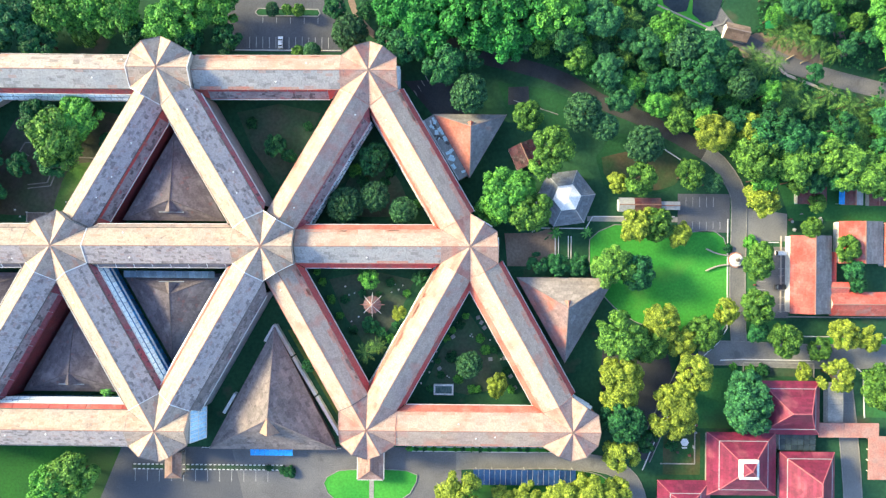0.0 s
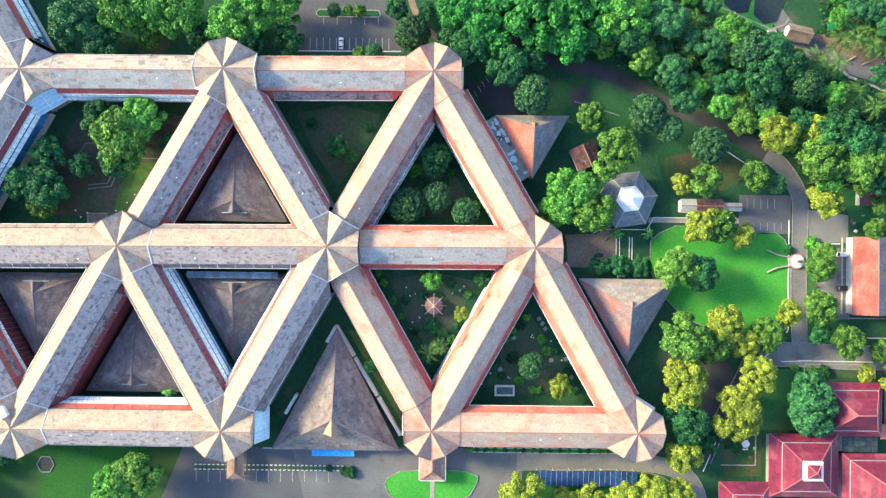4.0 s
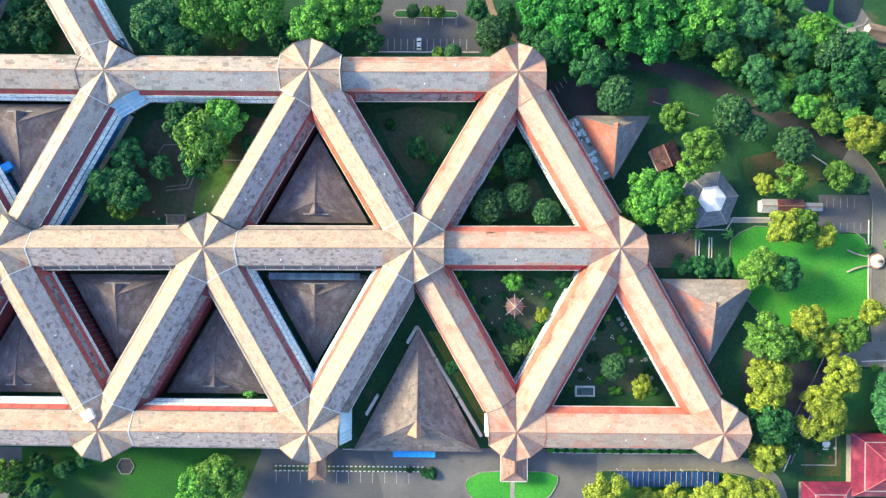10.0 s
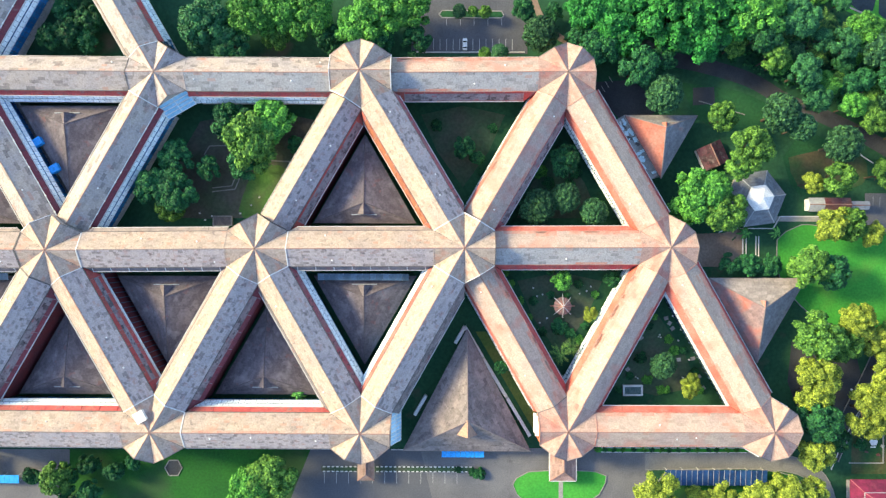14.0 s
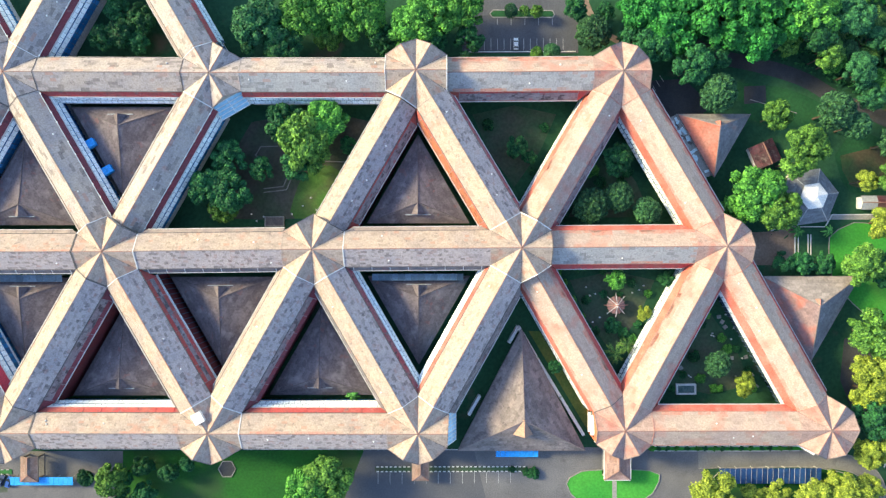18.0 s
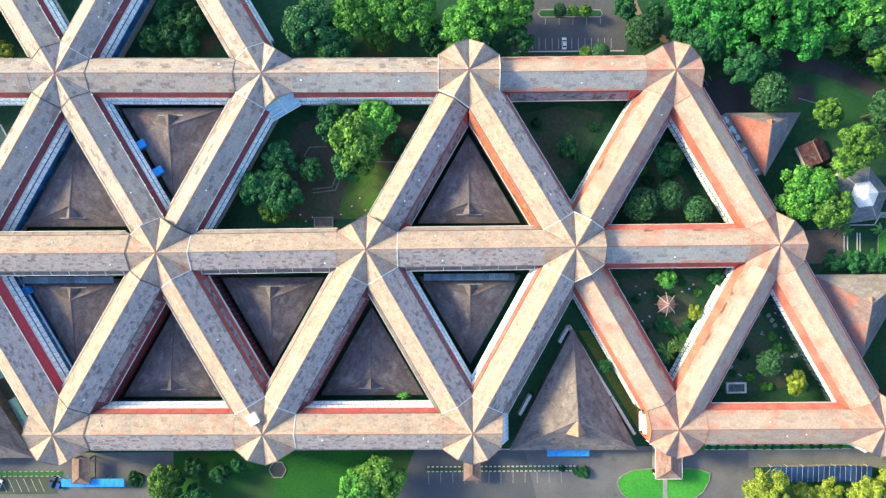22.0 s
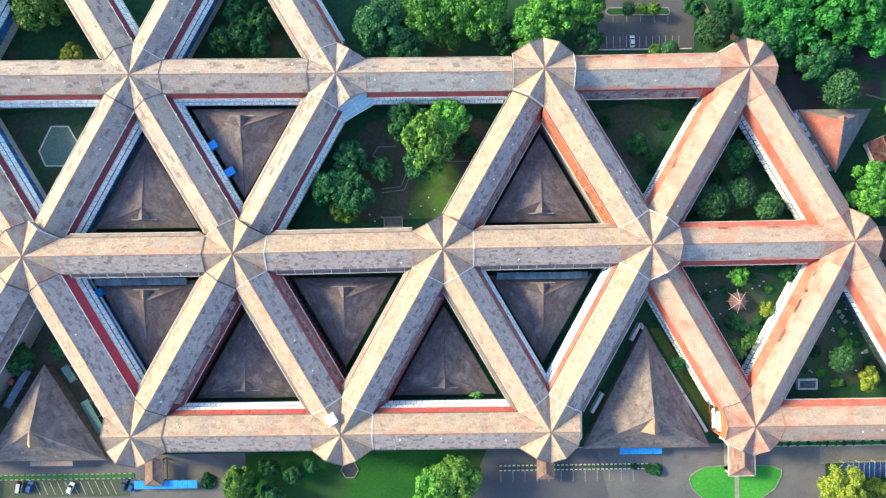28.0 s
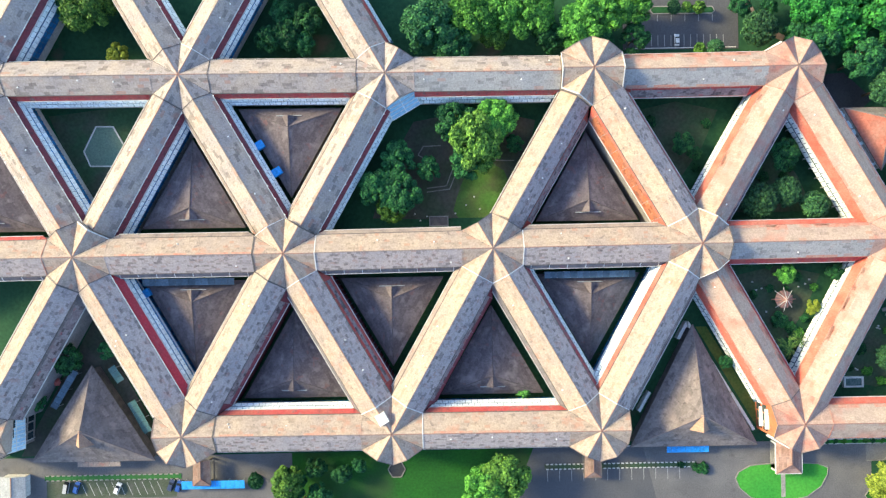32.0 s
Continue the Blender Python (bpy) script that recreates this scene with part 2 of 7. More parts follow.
SOLAR = surf("dark_blue_panel", (0.012, 0.045, 0.15), (0.02, 0.07, 0.20), 0.5, 2.0, 0.45, 0.0, thing=0.25, spec=0.3)
PALE = surf("pale_sheet", (0.80, 0.80, 0.78), (0.72, 0.72, 0.70), 0.5, 2.0, 0.5, 0.0)
GREYSHEET = surf("grey_sheet", (0.40, 0.42, 0.44), (0.32, 0.34, 0.36), 0.4, 2.0, 0.6, 0.05, island=0.1)
PAD = surf("sports_floor", (0.13, 0.21, 0.17), (0.15, 0.23, 0.19), 0.2, 2.0, 0.9, 0.05)
PATCH = surf("patched_sheet", (0.31, 0.275, 0.28), (0.25, 0.19, 0.2), 0.35, 2.0, 0.8, 0.2, island=0.6, patchy=True, odd=(0.42, 0.06, 0.07), spots=((0.09, 0.06, 0.07), 0.8, 0.6, 0.7))
PANEL = surf("pale_sunshade_panel", (0.86, 0.92, 0.94), (0.80, 0.88, 0.91), 0.4, 2.0, 0.35, 0.0, thing=0.12, spec=0.5)
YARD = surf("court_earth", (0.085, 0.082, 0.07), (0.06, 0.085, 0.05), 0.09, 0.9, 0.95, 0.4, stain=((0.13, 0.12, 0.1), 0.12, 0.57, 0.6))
HALLM = surf("mauve_hall_roof", (0.25, 0.185, 0.19), (0.30, 0.2, 0.19), 0.14, 1.2, 0.9, 0.2, island=0.15, stain=((0.50, 0.16, 0.115), 0.1, 0.5, 0.8))
# sunlight on one court patch is put into this brighter green
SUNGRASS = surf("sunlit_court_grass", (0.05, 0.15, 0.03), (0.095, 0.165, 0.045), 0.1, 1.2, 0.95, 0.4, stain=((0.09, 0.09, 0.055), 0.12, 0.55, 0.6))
# grass strip by the hall: its sunlight is put into the olive
OLIVE = surf("sunlit_olive_grass", (0.085, 0.14, 0.03), (0.14, 0.155, 0.04), 0.15, 1.2, 0.95, 0.4)
# cooler copy of the beige sheet, shade put into its tone; spots are wear
ROOFW = surf("weathered_shade_roof_sheet", (0.455, 0.386, 0.37), (0.386, 0.343, 0.348), 0.12, 2.2, 0.85, 0.35, island=0.45, patchy=True, odd=(0.36, 0.2, 0.17), stain=((0.40, 0.22, 0.185), 0.35, 0.6, 0.5), spots=((0.17, 0.155, 0.16), 0.7, 0.58, 0.5))
PATCHG = surf("grey_patched_sheet", (0.15, 0.14, 0.148), (0.23, 0.2, 0.2), 0.3, 2.0, 0.85, 0.2, island=0.35, stain=((0.27, 0.11, 0.11), 0.25, 0.6, 0.6))
ROOFH = surf("pink_hub_sheet", (0.445, 0.315, 0.26), (0.40, 0.27, 0.23), 0.1, 1.9, 0.8, 0.25, island=0.22, patchy=True, stain=((0.48, 0.17, 0.13), 0.14, 0.5, 0.65), spots=((0.23, 0.17, 0.165), 0.9, 0.62, 0.6))
SKIRTC = surf("crimson_skirt", (0.56, 0.05, 0.07), (0.48, 0.06, 0.075), 0.2, 2.0, 0.7, 0.1, stain=((0.4, 0.16, 0.15), 0.3, 0.62, 0.5))
PATCHO = surf("orange_patched_sheet", (0.42, 0.14, 0.07), (0.30, 0.13, 0.09), 0.35, 2.0, 0.8, 0.2, island=0.4, patchy=True, stain=((0.5, 0.3, 0.2), 0.5, 0.6, 0.6))
ORANGEW = surf("orange_brick_wall", (0.50, 0.16, 0.075), (0.42, 0.13, 0.07), 0.4, 3.0, 0.85, 0.1)
WINDOW = surf("blue_window_glass", (0.04, 0.22, 0.55), (0.07, 0.32, 0.65), 0.3, 1.5, 0.12, 0.0, thing=0.3, spec=0.6)
MAROONW = surf("maroon_painted_wall", (0.167, 0.031, 0.037), (0.124, 0.031, 0.037), 0.3, 2.0, 0.85, 0.1, stain=((0.12, 0.06, 0.065), 0.4, 0.58, 0.6))
DARKWIN = surf("dark_window_glass", (0.03, 0.045, 0.055), (0.05, 0.07, 0.08), 0.3, 1.5, 0.15, 0.0, thing=0.3, spec=0.5)
# grey for house walls; on blind wing sides it stands for deep shade
GREYWALL = surf("grey_and_shade_wall", (0.3, 0.285, 0.29), (0.23, 0.22, 0.23), 0.3, 2.0, 0.85, 0.1)
BARK = surf("bark", (0.07, 0.055, 0.042), (0.10, 0.08, 0.06), 1.0, 4.0, 0.95, 0.3)


# ---- geometry helpers ----
class Geo:
    def __init__(self):
        self.v, self.f = [], []

    def face(self, *pts):
        i = len(self.v)
        self.v.extend(tuple(p) for p in pts)
        self.f.append(tuple(range(i, i + len(pts))))

    def slab(self, pts, thick):
        """A slab whose top is the polygon pts (anticlockwise from above), thick metres deep."""
        i, k = len(self.v), len(pts)
        self.v.extend(tuple(p) for p in pts)
        self.v.extend((p[0], p[1], p[2] - thick) for p in pts)
        self.f.append(tuple(range(i, i + k)))
        self.f.append(tuple(range(i + 2 * k - 1, i + k - 1, -1)))
        for j in range(k):
            h = (j + 1) % k
            self.f.append((i + j, i + k + j, i + k + h, i + h))

    def box(self, x, y, z, sx, sy, sz, turn=0.0):
        """A box standing on z."""
        c, s = math.cos(turn), math.sin(turn)
        pts = [(x + c * a - s * b, y + s * a + c * b, z + sz) for a, b in ((-sx / 2, -sy / 2), (sx / 2, -sy / 2), (sx / 2, sy / 2), (-sx / 2, sy / 2))]
        self.slab(pts, sz)

    def bar(self, p, q, w, h):
        """A square bar from p to q, w wide and h high about its line."""
        p, q = Vector(p), Vector(q)
        d = (q - p).normalized()
        side = d.cross(Vector((0, 0, 1)))
        side = side.normalized() if side.length > 1e-4 else Vector((1, 0, 0))
        up = side.cross(d)
        i = len(self.v)
        for e in (p, q):
            for a, b in ((-1, -1), (1, -1), (1, 1), (-1, 1)):
                self.v.append(tuple(e + side * (a * w / 2) + up * (b * h / 2)))
        self.f += [(i + 3, i + 2, i + 1, i), (i + 4, i + 5, i + 6, i + 7)]
        for a in range(4):
            b = (a + 1) % 4
            self.f.append((i + a, i + b, i + 4 + b, i + 4 + a))

    def drum(self, x, y, z, r0, r1, h, k=10):
        i = len(self.v)
        for r, zz in ((r0, z), (r1, z + h)):
            for a in range(k):
                self.v.append((x + r * math.cos(a * math.tau / k), y + r * math.sin(a * math.tau / k), zz))
        self.f.append(tuple(range(i + k, i + 2 * k)))
        for a in range(k):
            b = (a + 1) % k
            self.f.append((i + a, i + b, i + k + b, i + k + a))

    def mesh(self, name, mat):
        me = bpy.data.meshes.new(name)
        me.from_pydata(self.v, [], self.f)
        me.materials.append(mat)
        me.update()
        return me


def part(name, geo, mat, parent=None, label=""):
    ob = new(name, geo.mesh(name, mat) if isinstance(geo, Geo) else geo)
    ob.parent = parent
    return tagged(ob, label)


def thing(name, x, y, z=0.0, turn=0.0, label="", category="", group="", kind=""):
    ob = new(name)
    ob.empty_display_size = 0.5
    ob.matrix_basis = pose(x, y, z, 0, 0, turn)
    return tagged(ob, label, category, group, kind)


def sheets(geo, p0, ux, uy, lx, ly, sx, sy, rng, lift=0.03, thick=0.03):
    """Rows of overlapping roof sheets over the rectangle p0 + x*ux + y*uy."""
    n = Vector(ux).cross(Vector(uy)).normalized()
    p0, ux, uy = Vector(p0), Vector(ux), Vector(uy)
    rows = max(1, round(ly / sy))
    dy = ly / rows
    for r in range(rows):
        x = -rng.random() * sx
        while x < lx - 0.1:
            w = sx * (0.7 + 0.6 * rng.random())
            a, b = max(0.0, x), min(lx, x + w)
            x += w
            if b - a < 0.15:
                continue
            up = lift + 0.035 * rng.random()
            q = [p0 + ux * i + uy * j + n * k for i, j, k in ((a, r * dy, up), (b, r * dy, up), (b, (r + 1) * dy + 0.12, up + 0.035), (a, (r + 1) * dy + 0.12, up + 0.035))]
            i = len(geo.v)
            geo.v.extend(tuple(t) for t in q)
            geo.v.extend(tuple(t - n * thick) for t in q)
            geo.f += [(i, i + 1, i + 2, i + 3), (i, i + 4, i + 5, i + 1), (i + 1, i + 5, i + 6, i + 2), (i + 2, i + 6, i + 7, i + 3), (i + 3, i + 7, i + 4, i)]


def smooth(lo, hi, v):
    t = min(1.0, max(0.0, (v - lo) / (hi - lo)))
    return t * t * (3 - 2 * t)


def land(x, y):
    """The height of the ground: it falls about three metres to the north of the middle row."""
    return -3.0 * smooth(1, 8.5, y) * smooth(34, 4, x)


# ---- the ground ----
g = Geo()
xs = [-900, -600, -420] + list(range(-360, 241, 6)) + [320, 500, 900]
ys = [-900, -500, -220] + list(range(-150, 181, 6)) + [260, 500, 900]
g.v = [(x, y, land(x, y)) for y in ys for x in xs]
g.f = [(j * len(xs) + i, j * len(xs) + i + 1, (j + 1) * len(xs) + i + 1, (j + 1) * len(xs) + i) for j in range(len(ys) - 1) for i in range(len(xs) - 1)]
tagged(part("ground", g, GROUND), "dark green grass and earth under the trees", "ground", kind="structure")


def curve_points(pts, step=2.5):
    """A smooth line through pts."""
    out = []
    for i in range(len(pts) - 1):
        p0, p1, p2, p3 = pts[max(0, i - 1)], pts[i], pts[i + 1], pts[min(len(pts) - 1, i + 2)]
        n = max(2, int(math.dist(p1, p2) / step))
        for k in range(n):
            t = k / n
            out.append(tuple(0.5 * (2 * b + (c - a) * t + (2 * a - 5 * b + 4 * c - d) * t * t + (3 * b - a - 3 * c + d) * t ** 3) for a, b, c, d in zip(p0, p1, p2, p3)))
    return out + [pts[-1]]


def ribbon(geo, line, width, lift, off=0.0, thick=0.0):
    rows = []
    for i, (x, y) in enumerate(line):
        a, b = line[max(0, i - 1)], line[min(len(line) - 1, i + 1)]
        d = Vector((b[0] - a[0], b[1] - a[1])).normalized()
        nx, ny = -d.y, d.x
        rows.append([(x + nx * (off + s * width / 2), y + ny * (off + s * width / 2)) for s in (1, -1)])
    for r, q in zip(rows, rows[1:]):
        pts = [(*p, land(*p) + lift) for p in (r[0], r[1], q[1], q[0])]
        if thick:
            geo.slab(pts, thick)
        else:
            geo.face(*pts)


def road(name, pts, width, label, mat=ASPHALT, kerbs=True, lift=0.05, kind="road"):
    line = curve_points(pts)
    g = Geo()
    ribbon(g, line, width, lift)
    ob = tagged(part(name, g, mat), label, kind, kind="structure")
    if kerbs:
        for s in (1, -1):
            k = Geo()
            ribbon(k, line, 0.3, lift + 0.14, s * (width / 2 + 0.1), 0.3)
            part("kerb", k, KERB, ob)
    return ob


def area(name, pts, mat, label, lift=0.03, category="ground", edge=None, dens=4.0):
    """A patch of ground that follows the land: a fan of short pieces."""
    line = curve_points(list(pts) + [pts[0]], dens)[:-1]
    bm = bmesh.new()
    vs = [bm.verts.new((x, y, land(x, y) + lift)) for x, y in line]
    bm.faces.new(vs)
    bmesh.ops.triangulate(bm, faces=bm.faces[:])
    bmesh.ops.recalc_face_normals(bm, faces=bm.faces[:])
    if bm.faces[0].normal.z < 0:
        bmesh.ops.reverse_faces(bm, faces=bm.faces[:])
    me = bpy.data.meshes.new(name)
    bm.to_mesh(me)
    me.materials.append(mat)
    ob = tagged(new(name, me), label, category, kind="structure")
    if edge:
        k = Geo()
        ribbon(k, line + [line[0]], 0.3, lift + 0.12, 0.0, 0.3)
        part("kerb", k, edge, ob)
    return ob


def flat(name, pts, mat, label, lift=0.03, category="ground"):
    """A patch with straight sides, laid over the land in strips."""
    g = Geo()
    if len(pts) == 4:
        n = 10
        q = [Vector(p) for p in pts]

        def at(u, v):
            p = q[0].lerp(q[1], u).lerp(q[3].lerp(q[2], u), v)
            return (p.x, p.y, land(p.x, p.y) + lift)

        for i in range(n):
            for j in range(n):
                g.face(at(i / n, j / n), at((i + 1) / n, j / n), at((i + 1) / n, (j + 1) / n), at(i / n, (j + 1) / n))
    else:
        g.slab([(x, y, land(x, y) + lift) for x, y in pts], 0.25)
    return tagged(part(name, g, mat), label, category, kind="structure")


# ---- the triangular complex ----
L = 70.75
H = L * math.sqrt(3) / 2
HI = dict(ridge=17.1, eave=13.9, w=6.0)
LO = dict(ridge=14.0, eave=11.1, w=5.7)
HUBS = {
    "M0": (-0.2, 0.9), "M1": (-70.75, 0.45), "M2": (-141.2, 0.0), "M3": (-211.45, -0.7), "M4": (-281.5, -0.8), "M5": (-351.9, -1.4),
    "T1": (-35.5, 60.7), "T2": (-106.3, 60.1), "T3": (-176.8, 60.15), "T4": (-246.8, 60.5), "T5": (-317.0, 60.5),
    "B0": (35.4, -62.1), "B1": (-35.1, -62.1), "B2": (-105.7, -62.0), "B3": (-176.2, -61.8), "B4": (-246.3, -61.5), "B5": (-316.5, -61.5),
}
HUBS["N3"], HUBS["N4"] = [(HUBS[n_][0] + dx_ * L / 2, HUBS[n_][1] + H) for n_, dx_ in (("T3", -1), ("T4", -1))]
TALL = {"M1", "M2", "M3", "M4", "M5", "T2", "B2", "B3", "B4", "B5"}
# flashing of each hub from east round by north: w white, t thin white, d dark, k broad dark, r red, - the sheets run through
JOINTS = {"T1": "----rr", "T2": "w--tw-", "T3": "--tdw-", "T4": "dtd-kd", "M0": "--r-rr", "M1": "dww-wt", "M2": "wd--tw", "M3": "wdtkkt", "M4": "-wdrkd", "B0": "--r---", "B1": "r-d---", "B2": "-tt---", "B3": "www---", "B4": "kd----"}
WINGS = "M1-M0 M2-M1 M3-M2 M4-M3 M5-M4 T2-T1 T3-T2 T4-T3 T5-T4 B1-B0 B3-B2 B4-B3 T1-M0 M1-T1 T2-M1 M2-T2 M3-T3 T4-M3 M4-T4 T5-M4 M0-B0 B1-M0 M1-B1 B2-M1 M2-B2 B3-M2 M3-B3 B4-M3 M4-B4 B5-M4 N3-T3 T4-N3 N4-T4 T5-N4".split()
PINK = {"M1-M0", "T1-M0", "M1-T1", "M0-B0", "B1-M0", "B1-B0", "M1-B1", "T2-T1"}
GREYW = {"T3-T2", "T4-T3", "T5-T4", "N3-T3", "T4-N3", "N4-T4", "T5-N4", "M3-T3", "T4-M3", "M4-T4", "T5-M4"}
DOUBLE = {("T2-M1", -1), ("B4-M3", -1), ("B3-M2", -1), ("B2-M1", -1), ("M3-B3", 1), ("M2-T2", -1), ("T2-T1", -1), ("M1-T1", -1), ("B5-M4", -1)}
WORN = {("T2-M1", 1), ("M2-M1", 1), ("M2-M1", -1), ("M3-M2", -1), ("B3-M2", -1), ("M1-T1", -1), ("M2-B2", -1), ("M2-B2", 1), ("M3-M2", 1)}
MAROON = {("M3-T3", -1), ("M4-T4", -1), ("T5-M4", -1), ("T4-M3", 1), ("T4-N3", -1), ("N4-T4", 1), ("T5-N4", -1), ("T5-M4", 1)}
ORANGE = {("M1-B1", -1), ("B2-M1", 1), ("T1-M0", -1), ("M0-B0", -1), ("B1-B0", 1), ("M1-T1", 1), ("B1-M0", 1), ("T2-M1", -1), ("M1-M0", 1)}
STEEP = {("T1-M0", -1), ("B1-M0", 1), ("M1-T1", 1), ("M1-B1", -1)}
REDWALL = {("M3-B3", 1), ("M2-T2", -1), ("B3-M2", -1), ("B4-M3", -1)}
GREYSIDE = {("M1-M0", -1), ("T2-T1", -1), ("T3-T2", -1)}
RIDGERED = {("B3-B2", 1), ("B4-B3", 1), ("M4-M3", 1)}
linked = {}
for w_ in WINGS:
    a_, b_ = w_.split("-")
    (ax, ay), (bx, by) = HUBS[a_], HUBS[b_]
    ang = round(math.degrees(math.atan2(by - ay, bx - ax)) / 60) % 6
    linked[a_, ang] = w_
    linked[b_, (ang + 3) % 6] = w_


def level(w):
    a, b = w.split("-")
    return HI if a in TALL and b in TALL and w != "M2-T2" else LO


def build_wing(w):
    a, b = w.split("-")
    (ax, ay), (bx, by) = HUBS[a], HUBS[b]
    ang = math.degrees(math.atan2(by - ay, bx - ax))
    span = math.dist(HUBS[a], HUBS[b])
    k = round(ang / 60) % 6
    lv = level(w)
    zr, ze, hw = lv["ridge"], lv["eave"], lv["w"]
    rng = random.Random(w)
    ends = [(HI if n in TALL else LO)["w"] * math.sqrt(3) for n in (a, b)]
    x0, x1 = -span / 2 + ends[0] - 0.05, span / 2 - ends[1] + 0.05
    tall = "tall" if lv is HI else "lower"
    pink = w in PINK
    wing = thing("building_wing", (ax + bx) / 2, (ay + by) / 2, 0, ang,
                 "%s wing, %s sheet roof, red skirt roof below" % (tall, "pinkish cream" if pink else "weathered beige"), "building wing", "wings of the triangular complex")
    mat = ROOFP if pink else ROOFG if w in GREYW else ROOF
    fall = math.hypot(hw, zr - ze)
    for s in (1, -1):
        # main slope with its sheets
        g = Geo()
        q = [(x0, 0, zr), (x1, 0, zr), (x1, s * hw, ze), (x0, s * hw, ze)]
        g.slab(q if s < 0 else q[::-1], 0.25)
        # sides away from the afternoon sun take a shade-toned, more mottled sheet
        shade_side = mat is ROOF and s == (1 if k == 5 else -1)
        smat = ROOFC if (w, s) in GREYSIDE else ROOFW if shade_side else mat
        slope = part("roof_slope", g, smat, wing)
        sh = Geo()
        uy = Vector((0, -s * hw, zr - ze)) / fall
        big = 1.4 if shade_side else 1.8 if mat is ROOF else 2.6
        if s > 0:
            sheets(sh, (x1, hw, ze), (-1, 0, 0), uy, x1 - x0, fall - 0.2, big, 0.72 if shade_side else 0.85 if mat is ROOF else 1.1, rng)
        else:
            sheets(sh, (x0, -hw, ze), (1, 0, 0), uy, x1 - x0, fall - 0.2, big, 0.72 if shade_side else 0.85 if mat is ROOF else 1.1, rng)
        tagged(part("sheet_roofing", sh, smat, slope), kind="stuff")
        # repainted salmon sheets in broken runs along the eaves or the ridge
        runs = [(0.0, 0.3), (0.0, 0.16)] if pink and s > 0 else [(0.0, 0.14)] if pink else [(0.88, 0.97)] if (w, s) in RIDGERED else []
        for lo_, hi_ in runs:
            xx = x0 + rng.uniform(0.5, 4)
            while xx < x1 - 3:
                ll = rng.uniform(3, 11)
                e_ = min(x1 - 0.2, xx + ll)
                if rng.random() < 0.72:
                    ht = hi_ * rng.uniform(0.6, 1.0)
                    f_ = [Vector((u_, s * (hw - hw * v_), ze + (zr - ze) * v_ + 0.15)) for u_, v_ in ((xx, lo_), (e_, lo_), (e_, ht if lo_ == 0 else hi_), (xx, ht if lo_ == 0 else hi_))]
                    ps = Geo()
                    ps.slab(f_ if s < 0 else f_[::-1], 0.04)
                    part("painted_sheet", ps, SALMONF, slope, "faded salmon paint")
                xx = e_ + rng.uniform(0.5, 6)
        gt = Geo()
        gt.bar((x0, s * (hw + 0.12), ze - 0.12), (x1, s * (hw + 0.12), ze - 0.12), 0.28, 0.2)
        part("gutter", gt, WHITE if (w, s) in MAROON or w == "M4-B4" else REDT if pink else DARKT, wing)
        if (w, s) in MAROON:
            bk = Geo()
            bk.box(0, 0, 0, 0.5, 0.4, 0.3)
            bme = bk.mesh("gutter_bracket", PALE)
            for j in range(9):
                o = part("gutter_bracket", bme, None, wing)
                o.location = (x0 + 2 + (x1 - x0 - 4) * (j + rng.uniform(-0.2, 0.2)) / 8, s * (hw + 0.3), ze - 0.1)
        # how far skirt and wall run, by whether the neighbouring direction holds a wing
        n0 = (a, (k + s) % 6) in linked
        n1 = (b, (k + 3 - s) % 6) in linked

        def run(p):
            return (-span / 2 + (p * math.sqrt(3) if n0 else ends[0]), span / 2 - (p * math.sqrt(3) if n1 else ends[1]))

        zs = ze - 0.45
        worn = (w, s) in DOUBLE
        bare = (w, s) == ("M2-T2", 1) or (w[0] == "T" and k == 0 and s > 0 and w[3] == "T") or (w[0] == "B" and k == 0 and s < 0)
        out, low = (hw + 1.05, zs - 3.6) if (w, s) in STEEP else (hw + 2.0, zs - 5.2) if (w, s) == ("T2-M1", -1) else (hw + 2.6, zs - 3.3) if worn else (hw + 0.45, zs - 0.5) if bare else (hw + 1.9, zs - 2.0) if pink else (hw + 1.2, zs - 1.0) if (w, s) == ("B2-M1", 1) else (hw + 2.3, zs - 1.9) if (w, s) == ("M4-B4", 1) else (hw + 1.5, zs - 1.5)
        (i0, i1), (o0, o1) = run(hw - 0.3), run(out)
        sk = SKIRTM if w in ("B4-M3", "B3-M2") and s < 0 else SKIRTC if (w, s) == ("M4-B4", 1) else SKIRTB if bare or (w, s) in (("M3-M2", 1), ("M2-M1", 1), ("M4-M3", 1)) else PATCHG if (w, s) in (("B5-M4", -1), ("M2-B2", -1), ("M3-B3", -1), ("B2-M1", -1), ("M2-M1", -1), ("M3-M2", -1), ("M4-M3", -1), ("M5-M4", -1)) else SKIRTW if (w, s) in WORN else SKIRTM if (w, s) in MAROON else SKIRTO if (w, s) in ORANGE else SKIRTB if (k == 1 and s > 0) or (k == 5 and s < 0) else SKIRT
        g = Geo()
        q = [(i0, s * (hw - 0.3), zs), (i1, s * (hw - 0.3), zs), (o1, s * out, low), (o0, s * out, low)]
        g.slab(q if s < 0 else q[::-1], 0.2)
        skirt = part("skirt_roof", g, sk, wing, "red skirt roof below the eaves")
        dn = Vector((0, s * (out - hw + 0.3), low - zs))
        n = int((o1 - o0) / 6.2)
        rb = Geo()
        rb.bar(Vector((0, 0, 0)) + dn * 0.12, dn * 0.98, 0.16, 0.16)
        rib = rb.mesh("rib", PATCH if worn else PALE if sk is PATCHG and k == 0 else sk)
        for j in range(n + 1):
            r_ = part("rib", rib, None, skirt)
            r_.location = (o0 + 0.3 + (o1 - o0 - 0.6) * j / n, s * (hw - 0.3), zs + 0.06)
